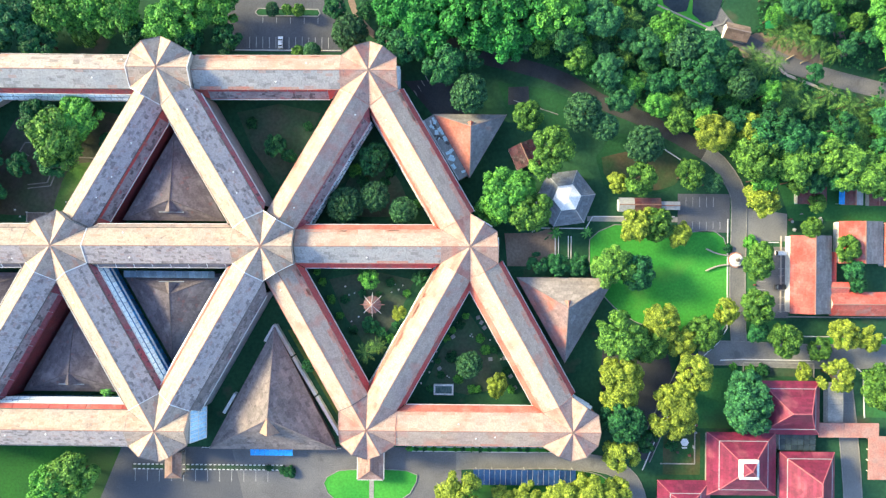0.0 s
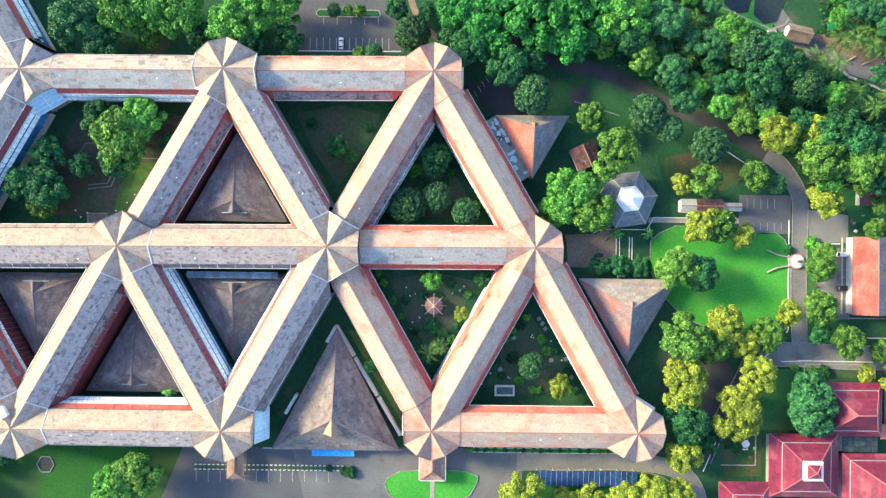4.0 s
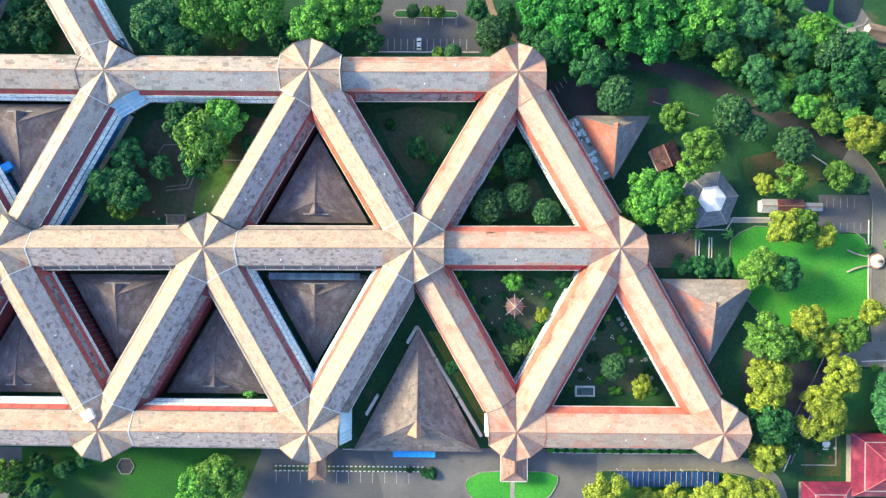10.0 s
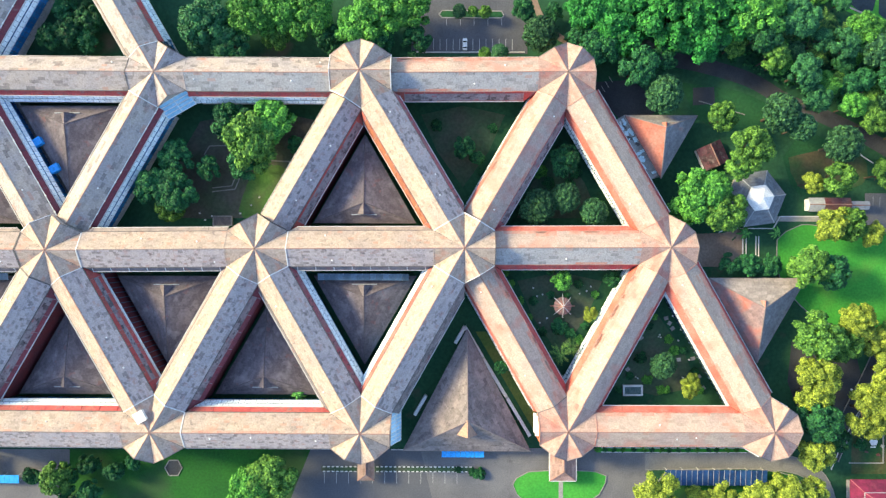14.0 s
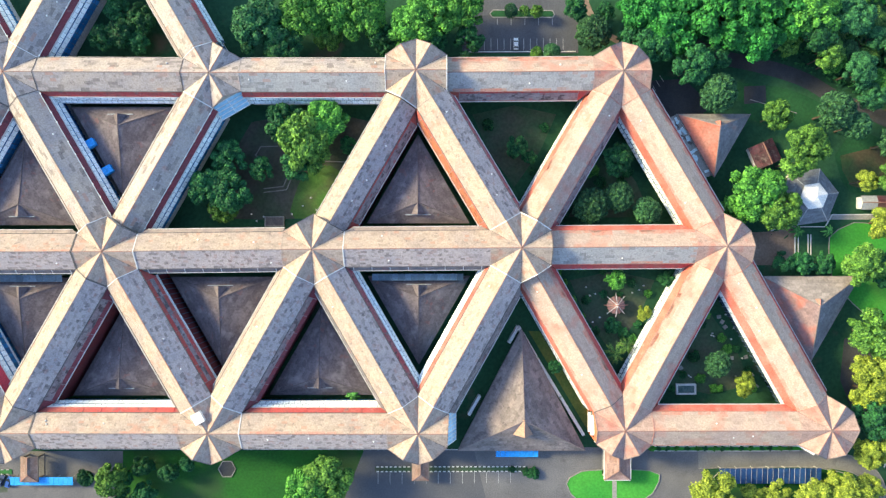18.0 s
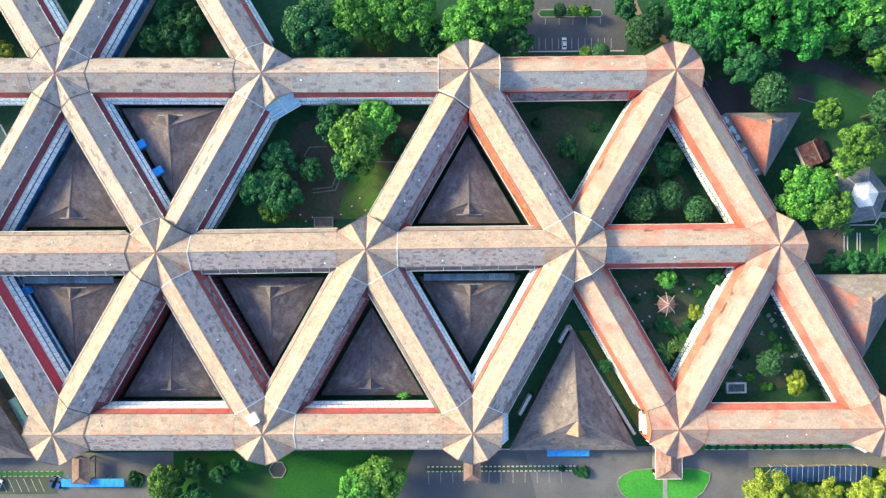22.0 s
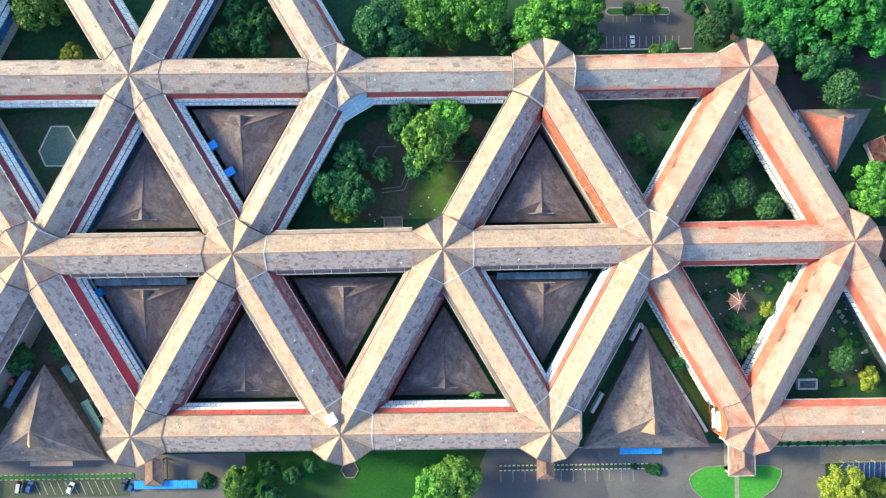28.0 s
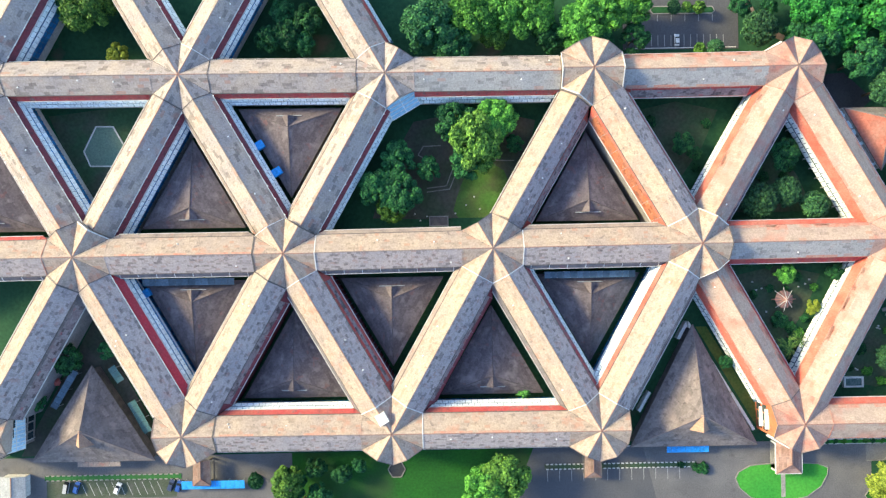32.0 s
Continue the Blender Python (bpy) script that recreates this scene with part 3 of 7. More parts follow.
        if worn:
            # grey sheets laid over the middle of the lower roof
            sh = Geo()
            m0, m1 = (0.40, 0.70) if w == "M3-B3" else (0.08, 0.64) if w in ("B4-M3", "B3-M2") else (0.30, 0.93)
            uy = -dn.normalized()
            ln = dn.length * (m1 - m0)
            a0 = o0 + 0.2
            c0 = Vector((0, s * (hw - 0.3), zs)) + dn * m1
            if s > 0:
                sheets(sh, (o1 - 0.2, c0.y, c0.z), (-1, 0, 0), uy, o1 - o0 - 0.4, ln, 1.5, 0.7, rng)
            else:
                sheets(sh, (a0, c0.y, c0.z), (1, 0, 0), uy, o1 - o0 - 0.4, ln, 1.5, 0.7, rng)
            tagged(part("patch_roofing", sh, PATCHG if w == "B2-M1" else PATCHO if w == "T2-M1" else PATCH, skirt, "mottled grey and crimson patched sheets"), kind="stuff")
        lip = Geo()
        lip.bar((o0, s * (out + 0.08), low - 0.05), (o1, s * (out + 0.08), low - 0.05), 0.22, 0.4)
        if (w, s) == ("B3-M2", -1):
            part("skirt_edge", lip, SKIRTM, skirt, "maroon edge board")
        else:
            part("skirt_edge", lip, WHITE, skirt, "white edge board")
        # wall with storeys of glazing
        pw = out - 0.45
        w0, w1 = run(pw)
        g = Geo()
        # the pink-roofed wings have an open arcade below their glazed upper storey
        arcade = pink and not bare
        back = 2.4 if arcade else 0.0
        y0, y1 = s * (pw - back), s * (pw - back - 0.4)
        g.slab([(w0, min(y0, y1), low - 0.1), (w1, min(y0, y1), low - 0.1), (w1, max(y0, y1), low - 0.1), (w0, max(y0, y1), low - 0.1)], low + 4.2)
        blind = (w, s) in BLIND or (worn and s < 0 and not pink)
        red = (w, s) in REDWALL
        wall = part("wall", g, MAROONW if red else GREYWALL if blind else PLASTER, wing, "maroon painted wall" if red else "dull grey wall" if blind else "white rendered wall")
        if blind:
            continue
        storeys = 3 if lv is HI else 2
        # two stepped rows of pale sunshade panels under the skirt
        bays = int((w1 - w0) / 2.0)
        bw = (w1 - w0) / bays
        zt, yt = low - 0.3, out - (0.9 if worn and not pink else 0.2)
        tiers = 1 if (w, s) in (("M0-B0", -1), ("M3-B3", 1)) else 2
        dv = Vector((0, s * 0.32, -2.0) if arcade else (0, s * 0.8, -1.25))
        step = Vector((0, s * 0.38, -2.3) if arcade else (0, s * 0.85, -1.6))
        up = Vector((0, -s * dv.z, abs(dv.y))).normalized()
        g = Geo()
        for r in range(tiers):
            c0 = Vector((0, s * yt, zt)) + step * r
            q = [c0 + Vector((w0, 0, 0)), c0 + Vector((w1, 0, 0)), c0 + Vector((w1, 0, 0)) + dv, c0 + Vector((w0, 0, 0)) + dv]
            g.slab(q if s < 0 else q[::-1], 0.1)
            for j in range(0, bays + 1, 3):
                x_ = w0 + j * bw
                g.bar((x_, s * (pw - 0.1), c0.z - 0.75), (x_, c0.y + dv.y * 0.9, c0.z - 0.9), 0.14, 0.14)
        shade = part("sunshade", g, FRAME, wing, "stepped rows of pale sunshade panels")
        pm = Geo()
        gap = 0.13 if arcade else 0.06
        e0, e1 = dv * 0.03 + up * 0.07, dv * 0.97 + up * 0.07
        hx = Vector((bw / 2 - gap, 0, 0))
        q = [e0 - hx, e0 + hx, e1 + hx, e1 - hx]
        pm.slab(q if s < 0 else q[::-1], 0.05)
        me = pm.mesh("panel", PANEL)
        for r in range(tiers):
            for j in range(bays - (r % 2)):
                ob = part("panel", me, None, shade)
                ob.location = Vector((w0 + (j + 0.5 + 0.5 * (r % 2)) * bw, s * yt, zt)) + step * r
        base = 2.4 if arcade else 0.35
        top_ = low - 0.5
        sh_ = (top_ - base) / storeys
        pm = Geo()
        bat = 0.2
        lean = math.atan2(bat, top_)
        pm.box(0, 0, 0, bw - 0.22, 0.12, sh_ - 0.75)
        me = pm.mesh("window", DARKWIN if arcade else WINDOW)

        def face_y(z):
            return s * (pw + bat * (1 - z / low))

        fr = Geo()
        for j in range(bays + 1):
            zb = base if arcade else 0.0
            fr.bar((w0 + j * bw, face_y(zb) + s * 0.05, zb), (w0 + j * bw, face_y(top_) + s * 0.05, top_), 0.2, 0.2)
        for r in range(0 if (w, s) == ("M3-B3", 1) else storeys):
            z_ = base + (r + 1) * sh_ - 0.35
            fr.bar((w0, face_y(z_) + s * 0.05, z_), (w1, face_y(z_) + s * 0.05, z_), 0.18, 0.3)
            z_ = base + (r + 0.5) * sh_ - 0.2
            fr.bar((w0, face_y(z_) + s * 0.07, z_), (w1, face_y(z_) + s * 0.07, z_), 0.12, 0.1)
            if r < storeys - 1 and not arcade:
                # a white sun louvre over the lower storeys
                zl = base + (r + 1) * sh_ - 0.1
                lv_ = Geo()
                yl = face_y(zl)
                q = [(w0 + 0.1, yl, zl + 0.25), (w1 - 0.1, yl, zl + 0.25), (w1 - 0.1, yl + s * 0.6, zl), (w0 + 0.1, yl + s * 0.6, zl)]
                lv_.slab(q if s < 0 else q[::-1], 0.1)
                part("sun_louvre", lv_, PANEL, wall)
            for j in range(bays):
                ob = part("window", me, None, wall)
                zp = base + r * sh_ + 0.1
                ob.location, ob.rotation_euler = (w0 + (j + 0.5) * bw, face_y(zp), zp), (s * lean, 0, 0)
        if arcade:
            sl = Geo()
            sl.slab([(w0, min(s * pw, s * (pw - 2.6)), base), (w1, min(s * pw, s * (pw - 2.6)), base), (w1, max(s * pw, s * (pw - 2.6)), base), (w0, max(s * pw, s * (pw - 2.6)), base)], 0.35)
            part("gallery_floor", sl, CONCRETE, wing)
            cg = Geo()
            cg.box(0, 0, 0, 0.4, 0.4, base + 3.0)
            cme = cg.mesh("column", PLASTER)
            for j in range(0, bays + 1, 2):
                o = part("column", cme, None, wing)
                o.location = (w0 + j * bw, s * (pw - 1.6), -3.1)
        part("window_frame", fr, FRAME, wall, "grey-blue mullions and transoms")
    g = Geo()
    g.bar((x0, 0, zr + 0.04), (x1, 0, zr + 0.04), 0.3, 0.14)
    part("ridge_cap", g, RIDGE if pink or rng.random() < 0.4 else HALLC, wing)
    for j in range(rng.choice((1, 2, 2, 3))):
        s = rng.choice((1, -1))
        t = rng.uniform(0.25, 0.75)
        x, z = rng.uniform(x0 + 3, x1 - 3), zr + (ze - zr) * t
        g = Geo()
        g.drum(0, 0, 0, 0.18, 0.18, 0.3, 8)
        g.drum(0, 0, 0.28, 0.32, 0.1, 0.18, 8)
        v = part("roof_vent", g, PALE, wing, "small white roof vent")
        v.location = (x, s * hw * t, z)


# outer sides that face away from the courts, with plain walls
BLIND = {("T2-M1", 1), ("T2-T1", -1), ("M2-T2", 1), ("B1-B0", 1), ("T4-M3", -1), ("B3-M2", 1), ("M2-B2", -1), ("M3-B3", -1), ("M4-B4", -1), ("B4-M3", 1), ("B5-M4", 1), ("M5-M4", 1), ("M5-M4", -1), ("M2-M1", 1), ("M3-M2", 1), ("M4-M3", 1), ("M4-M3", -1), ("M2-M1", -1), ("M3-M2", -1), ("T3-T2", 1), ("T4-T3", 1), ("T5-T4", 1), ("M1-B1", 1), ("M1-M0", 1), ("M1-M0", -1), ("M0-B0", 1), ("T1-M0", 1), ("M3-T3", 1), ("T5-M4", -1), ("N3-T3", -1), ("N4-T4", -1), ("T2-T1", 1), ("B1-B0", -1), ("B3-B2", -1), ("B4-B3", -1)}


def tri_courses(geo, e0, e1, top, rng, row=1.1, wide=2.2):
    """Courses of sheets over a triangular slope, from its base edge to its far corner."""
    n = (e1 - e0).cross(top - e0).normalized()
    rows = max(3, int(abs((top - e0).dot(n.cross((e1 - e0).normalized()))) / row))
    for i in range(rows):
        f0, f1 = i / rows, min(1.0, (i + 1.0) / rows)
        a0, b0, a1, b1 = e0.lerp(top, f0), e1.lerp(top, f0), e0.lerp(top, f1), e1.lerp(top, f1)
        k = max(1, int((b0 - a0).length / wide))
        cuts = [0] + sorted(min(0.98, max(0.02, (j + rng.uniform(-0.3, 0.3)) / k)) for j in range(1, k)) + [1]
        for u, v in zip(cuts, cuts[1:]):
            l0, l1 = n * (0.06 + 0.02 * rng.random()), n * (0.05 + 0.02 * rng.random())
            geo.face(a0.lerp(b0, u) + l0, a0.lerp(b0, v) + l0, a1.lerp(b1, v) + l1, a1.lerp(b1, u) + l1)


def build_hub(n):
    x, y = HUBS[n]
    lv = HI if n in TALL else LO
    zr, ze, hw = lv["ridge"], lv["eave"], lv["w"]
    ap, rad = hw * math.sqrt(3), hw * 2
    mat = ROOFH if n in ("T1", "M0", "B0", "B1") else ROOF if n in TALL else ROOFG
    hub = thing("roof_hub", x, y, 0, 0, "hexagonal hub with a twelve-faceted star roof where wings meet", "roof hub", "hubs of the triangular complex")
    for k in range(6):
        a = math.radians(60 * k)
        gone = [(n, (k + j) % 6) not in linked for j in (-1, 0, 1)]
        cut = 0.96 if gone[1] else 1.0
        mid = Vector((ap * cut * math.cos(a), ap * cut * math.sin(a), zr))
        cs = [Vector((rad * c * math.cos(a + s * math.pi / 6), rad * c * math.sin(a + s * math.pi / 6), ze + (1 - c) * 3.5)) for s, c in ((-1, 0.94 if gone[0] and gone[1] else 1.0), (1, 0.94 if gone[2] and gone[1] else 1.0))]
        top = Vector((0, 0, zr))
        for pts in ((top, cs[0], mid), (top, mid, cs[1])):
            g = Geo()
            g.slab(pts, 0.25)
            facet = part("roof_facet", g, mat, hub)
            c = Geo()
            tri_courses(c, *((mid, top, cs[0]) if pts[2] is mid else (top, mid, cs[1])), rngh)
            tagged(part("sheet_roofing", c, mat, facet), kind="stuff")
        g = Geo()
        g.bar((0, 0, zr + 0.04), mid + Vector((0, 0, 0.04)), 0.26, 0.14)
        part("ridge_cap", g, RIDGE, hub)
        g = Geo()
        g.bar((0, 0, zr + 0.02), cs[1] + Vector((0, 0, 0.06)), 0.22, 0.1)
        part("valley_flashing", g, RIDGE if mat is ROOFH else DARKT, hub)
        w = linked.get((n, k))
        tone = JOINTS.get(n, "dddddd")[k] if w else "e"
        if tone != "-":
            g = Geo()
            for c in cs:
                g.bar(mid + Vector((0, 0, 0.1)), c + Vector((0, 0, 0.1)), {"w": 0.34, "k": 0.5, "t": 0.2, "d": 0.2, "r": 0.26, "e": 0.24}[tone], 0.2)
            part("joint_flashing", g, {"w": WHITE, "t": PALE, "d": DARKT, "k": DARKT, "r": REDT, "e": HALLC}[tone], hub, "flashing across the joint")
        else:
            # a narrow lap where wing and hub sheets meet
            g = Geo()
            for c in cs:
                g.bar(mid + Vector((0, 0, 0.06)), c + Vector((0, 0, 0.06)), 0.3, 0.14)
            part("lap_sheet", g, mat, hub)
        if w is None or level(w) is not lv:
            # gable wall of the hub's own arm
            g = Geo()
            inn = 0.35
            d = Vector((math.cos(a), math.sin(a), 0)) * inn
            f = [cs[0] - d, cs[1] - d, mid - d]
            d2 = d * 2
            bz = -3.8 if w is None else 5.0
            lowp = [Vector((p.x, p.y, bz)) for p in f[:2]]
            face = [lowp[0], lowp[1], f[1], f[2] - Vector((0, 0, 0.3)), f[0]]
            back = [p - d2 for p in face]
            g.face(*face)
            g.face(*back[::-1])
            for j in range(5):
                h = (j + 1) % 5
                g.face(face[h], face[j], back[j], back[h])
            brick = mat is ROOFH and w is None
            wall = part("wall", g, ORANGEW if brick else ENDWALL, hub, "orange brick end wall" if brick else "pale rendered end wall")
            if w is None:
                pm = Geo()
                pm.box(0, 0, 0, 2.7, 0.16, 2.6)
                me = pm.mesh("window", DARKWIN)
                if brick:
                    for z_ in (4.2, 7.8):
                        o = Geo()
                        o.slab([(-3.5, -1.1, z_), (3.5, -1.1, z_), (3.5, 0.1, z_ + 0.5), (-3.5, 0.1, z_ + 0.5)], 0.15)
                        o = part("sun_louvre", o, PALE, wall)
                        m = (cs[0] + cs[1]) / 2 - d
                        o.matrix_basis = Matrix.Translation((m.x, m.y, 0)) @ pose(0, 0, 0, 0, 0, 60 * k + 90)
                for r in range(3 if lv is HI else 2):
                    for j in (-1, 0, 1):
                        ob = part("window", me, None, wall)
                        m = (cs[0] + cs[1]) / 2 - d
                        tdir = (cs[1] - cs[0]).normalized()
                        ob.matrix_basis = Matrix.Translation((m.x + tdir.x * j * 3.2 * hw / 5.7, m.y + tdir.y * j * 3.2 * hw / 5.7, 1.0 + r * 3.6)) @ pose(0, 0, 0, 0, 0, 60 * k + 90)


rngh = random.Random(4)
for w_ in WINGS:
    build_wing(w_)
for n_ in HUBS:
    if n_[0] != "N" and n_ not in ("M5", "T5", "B5"):
        build_hub(n_)
for n_ in ("M5", "T5", "B5", "N3", "N4"):
    build_hub(n_)


# ---- triangular halls ----
def hall(x, y, side, up, ez, pz, mat, cap, label, peak=-0.16, turn=0.0, group="", rows=1.15, deep=1.0, gab=0.2, mats=None, gmat=None):
    """A three-sided roof with a long ridge from its tip and a gablet over its base. up: 1 where the tip points north, -1 south."""
    rng = random.Random(round(x * 7 + y))
    ob = thing("triangular_hall", x, y, 0, turn + (0 if up > 0 else 180), label, "hall", group)
    r = side / math.sqrt(3)
    tip, bl, br = Vector((0, r * deep, ez)), Vector((-side / 2, -r * deep / 2, ez)), Vector((side / 2, -r * deep / 2, ez))
    pk = Vector((0, r * peak, pz))
    for i_, pts in enumerate(((tip, bl, pk), (bl, br, pk), (br, tip, pk))):
        g = Geo()
        g.slab(pts, 0.3)
        smat = mats[i_] if mats else mat
        s = part("roof_slope", g, smat, ob)
        # courses of roofing, row by row up the slope
        c = Geo()
        e0, e1, top = pts
        n = (e1 - e0).cross(top - e0).normalized()
        hgt = (top - e0).dot(n.cross((e1 - e0).normalized()))
        nrow = max(4, int(abs(hgt) / rows))
        for i in range(nrow):
            f0, f1 = i / nrow, (i + 1.08) / nrow
            a0, b0 = e0.lerp(top, f0), e1.lerp(top, f0)
            a1, b1 = e0.lerp(top, min(1, f1)), e1.lerp(top, min(1, f1))
            w = (b0 - a0).length
            k = max(1, int(w / 2.6))
            cuts = [0] + sorted(min(0.999, max(0.001, (j + rng.uniform(-0.3, 0.3)) / k)) for j in range(1, k)) + [1]
            for u, v in zip(cuts, cuts[1:]):
                l0, l1 = n * (0.05 + 0.03 * rng.random()), n * 0.09
                q = [a0.lerp(b0, u) + l0, a0.lerp(b0, v) + l0, a1.lerp(b1, v) + l1, a1.lerp(b1, u) + l1]
                c.face(*q)
                c.face(q[0], q[0] - n * 0.05, q[1] - n * 0.05, q[1])
        tagged(part("sheet_roofing", c, smat, s), kind="stuff")
    for p in (tip, bl, br):
        g = Geo()
        g.bar(p + Vector((0, 0, 0.12)), pk + Vector((0, 0, 0.12)), 0.3, 0.14)
        part("hip_cap", g, cap, ob)
    # gablet over the base
    gl, gw = r * gab, side * (0.085 if gmat else 0.065)
    drop = (pz - ez) * 0.5
    e = pk + Vector((0, -gl, 0.15))
    for s in (-1, 1):
        g = Geo()
        foot_a, foot_b = pk + Vector((s * gw * 0.15, 0.2, -0.1)), e + Vector((s * gw, 0, -drop))
        pts = [pk + Vector((0, 0.3, 0.2)), e, foot_b, foot_a]
        g.slab(pts if s > 0 else pts[::-1], 0.15)
        part("gablet_roof", g, gmat or mat, ob)
    g = Geo()
    i0 = e + Vector((0, 0.25, -0.1))
    g.face(i0 + Vector((-gw, 0, -drop)), i0 + Vector((gw, 0, -drop)), i0)
    g.face(i0 + Vector((0, 0.1, 0)), i0 + Vector((gw, 0.1, -drop)), i0 + Vector((-gw, 0.1, -drop)))
    part("gablet_end", g, HALLC if mat in (HALL, HALLW) else PLASTER, ob)
    g = Geo()
    g.bar(e + Vector((-gw * 1.9, -0.1, -drop - 0.05)), e + Vector((gw * 1.9, -0.1, -drop - 0.05)), 0.32, 0.22)
    part("gablet_sill", g, GREYSHEET, ob)
    k = 0.94
    for p, q in ((tip, bl), (bl, br), (br, tip)):
        g = Geo()
        a, b = p * k, q * k
        g.bar((a.x, a.y, (ez - 4) / 2 - 0.2), (b.x, b.y, (ez - 4) / 2 - 0.2), 0.35, ez + 4 - 0.5)
        part("wall", g, DARKT if mat in (HALL, HALLW) else PLASTER, ob)
        g = Geo()
        g.bar(p - Vector((0, 0, 0.1)), q - Vector((0, 0, 0.1)), 0.25, 0.3)
        part("gutter", g, DARKT, ob)
    return ob


DARKHALL = "dark brown triangular hall roof filling the court, with a gablet"
R3 = H / 3
for court_, up_ in (("M2 M1 T2", 1), ("M4 M3 T4", 1), ("M5 M4 T5", 1), ("T4 T3 M3", -1), ("M2 M1 B2", -1), ("M3 M2 B3", -1), ("M4 M3 B4", -1), ("M2 B3 B2", 1), ("M3 B4 B3", 1)):
    x_, y_ = (sum(HUBS[n_][i] for n_ in court_.split()) / 3 for i in (0, 1))
    hall(x_, y_ + (-0.3 if up_ > 0 else 0.3), 36.5, up_, 3.7, 7.2, HALL, HALLK, DARKHALL, group="halls in the courts")
hall(-69.3, -57.4, 45.5, 1, 5.0, 12.6, HALLW, HALLC, "large brown triangular hall with a sunlit ridge and gablet", deep=1.1, peak=-0.06, gab=0.22, gmat=GABLET)
hall(-283.0, -62.0, 43.5, 1, 5.0, 12.6, HALLW, HALLC, "large brown triangular hall beside the car park", deep=0.9, peak=0.06, gab=0.22, gmat=GABLET)
hall(-0.2, 40.6, 26.0, -1, 4.5, 9.0, HALLR, HALLC, "small triangular hall with terracotta and grey roof slopes", gab=0.12, mats=(HALLG, HALLG, HALLR))
hall(34.4, -20.0, 35.0, -1, 4.5, 9.5, HALLR, HALLC, "triangular hall with worn terracotta roof beside the lawn", peak=0.0, gab=0.12, mats=(HALLG, HALLB, HALLM))

GRASS = surf("rough_grass", (0.012, 0.075, 0.028), (0.022, 0.10, 0.034), 0.06, 1.0, 0.95, 0.4, stain=((0.17, 0.12, 0.08), 0.07, 0.6, 0.7))

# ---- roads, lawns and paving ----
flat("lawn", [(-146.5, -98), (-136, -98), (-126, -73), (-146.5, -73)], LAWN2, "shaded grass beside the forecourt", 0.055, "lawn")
flat("forecourt", [(-136, -98), (-80, -98), (-86, -73), (-126, -73)], ASPHALT3, "dark worn asphalt in front of the porch", 0.062, "forecourt")
flat("forecourt", [(-80, -98), (-49, -98), (-49, -73), (-86, -73)], ASPHALT, "worn asphalt forecourt with a planted strip", 0.06, "forecourt")
flat("car_park", [(-345, -98), (-214, -98), (-214, -73.5), (-345, -73.5)], ASPHALT, "asphalt car park beside the brown hall", 0.06, "car park")
flat("forecourt", [(-49, -110), (-2, -110), (-2, -72.5), (-49, -72.5)], ASPHALT, "asphalt forecourt round the lawn island", 0.06, "forecourt")
flat("car_park", [(-90, 100), (-47, 100), (-47, 72.5), (-90, 72.5)], ASPHALT3, "asphalt car park with white bay lines", 0.06, "car park")
flat("car_park", [(104.5, 2), (116.8, 2), (116.8, -24), (104.5, -24)], ASPHALT, "small asphalt car park by the red-roofed house", 0.04, "car park")
flat("car_park", [(76, 21), (95, 21), (95, 7), (76, 7)], ASPHALT, "small paved car park with white bays", 0.04, "car park")
flat("pavement", [(101, 16), (116, 14), (116, 4), (101, 4)], ASPHALTE, "patched asphalt yard", 0.045, "pavement")
flat("pavement", [(43, 12.5), (76, 12.5), (76, 10.6), (43, 10.6)], CONCRETE, "concrete path along the lawn", 0.05, "pavement")
flat("court_floor", [(13, 6), (32, 8), (32, -6), (14, -6)], DIRT, "bare brown earth beside the wing", 0.03, "ground")
road("road", [(-4, -77.4), (12, -77.0), (40, -77.0), (56, -80.6), (63.0, -92), (66, -120)], 5.6, "asphalt drive below the wing", ASPHALTE, lift=0.09)
flat("planting_bed", [(-21, -74.0), (34, -74.0), (34, -68), (-21, -68)], LAWN, "planted green strip between wing and drive", 0.08, "planting bed")
# tree shade darkens this part of the lane's colour; the next part is pale
road("road", [(-10, 79), (3.5, 71.8), (18, 67.8), (34.7, 61.8), (47.2, 54.6), (61.8, 48.6), (76.3, 41.5), (86.5, 35.6)], 5.4, "winding asphalt lane, coloured dark for the shade of its trees", ASPHALT2, kerbs=False, lift=0.07)
road("road", [(85.8, 36.0), (90.9, 32.3), (97.6, 22), (98.4, 9.5), (98.1, -5), (98.3, -23.6), (98.8, -33)], 5.4, "grey asphalt lane beside the lawn", ASPHALTE, lift=0.08)
flat("pavement", [(49.5, -33), (58, -30), (72, -34), (76, -50), (67, -64), (54, -64), (48, -48)], ASPHALT2, "paving under the trees, tree shade in its dark colour", 0.06, "pavement")
flat("court_floor", [(-312, -72.9), (-258, -72.9), (-285, -24)], YARD, "grey earth yard round the brown hall", 0.05, "ground")
road("road", [(84, -37), (100, -37), (118, -37.8), (153, -37.8), (220, -38)], 8.5, "asphalt cross road", ASPHALTE, lift=0.11)
road("road", [(136, -42), (138.8, -64), (141, -90), (143, -130)], 6.5, "asphalt side road beside the crimson houses", ASPHALTE, lift=0.07)
road("road", [(82, -37), (78, -46), (71, -60), (64, -76)], 5.5, "asphalt lane between the trees, shade in its dark colour", ASPHALT2, lift=0.08)
road("road", [(85, 92), (95, 80), (105, 73.9), (115.5, 68.8), (132, 63.8), (152.5, 58.8), (230, 40)], 6.0, "pale lane beyond the trees", ASPHALT, kerbs=False)
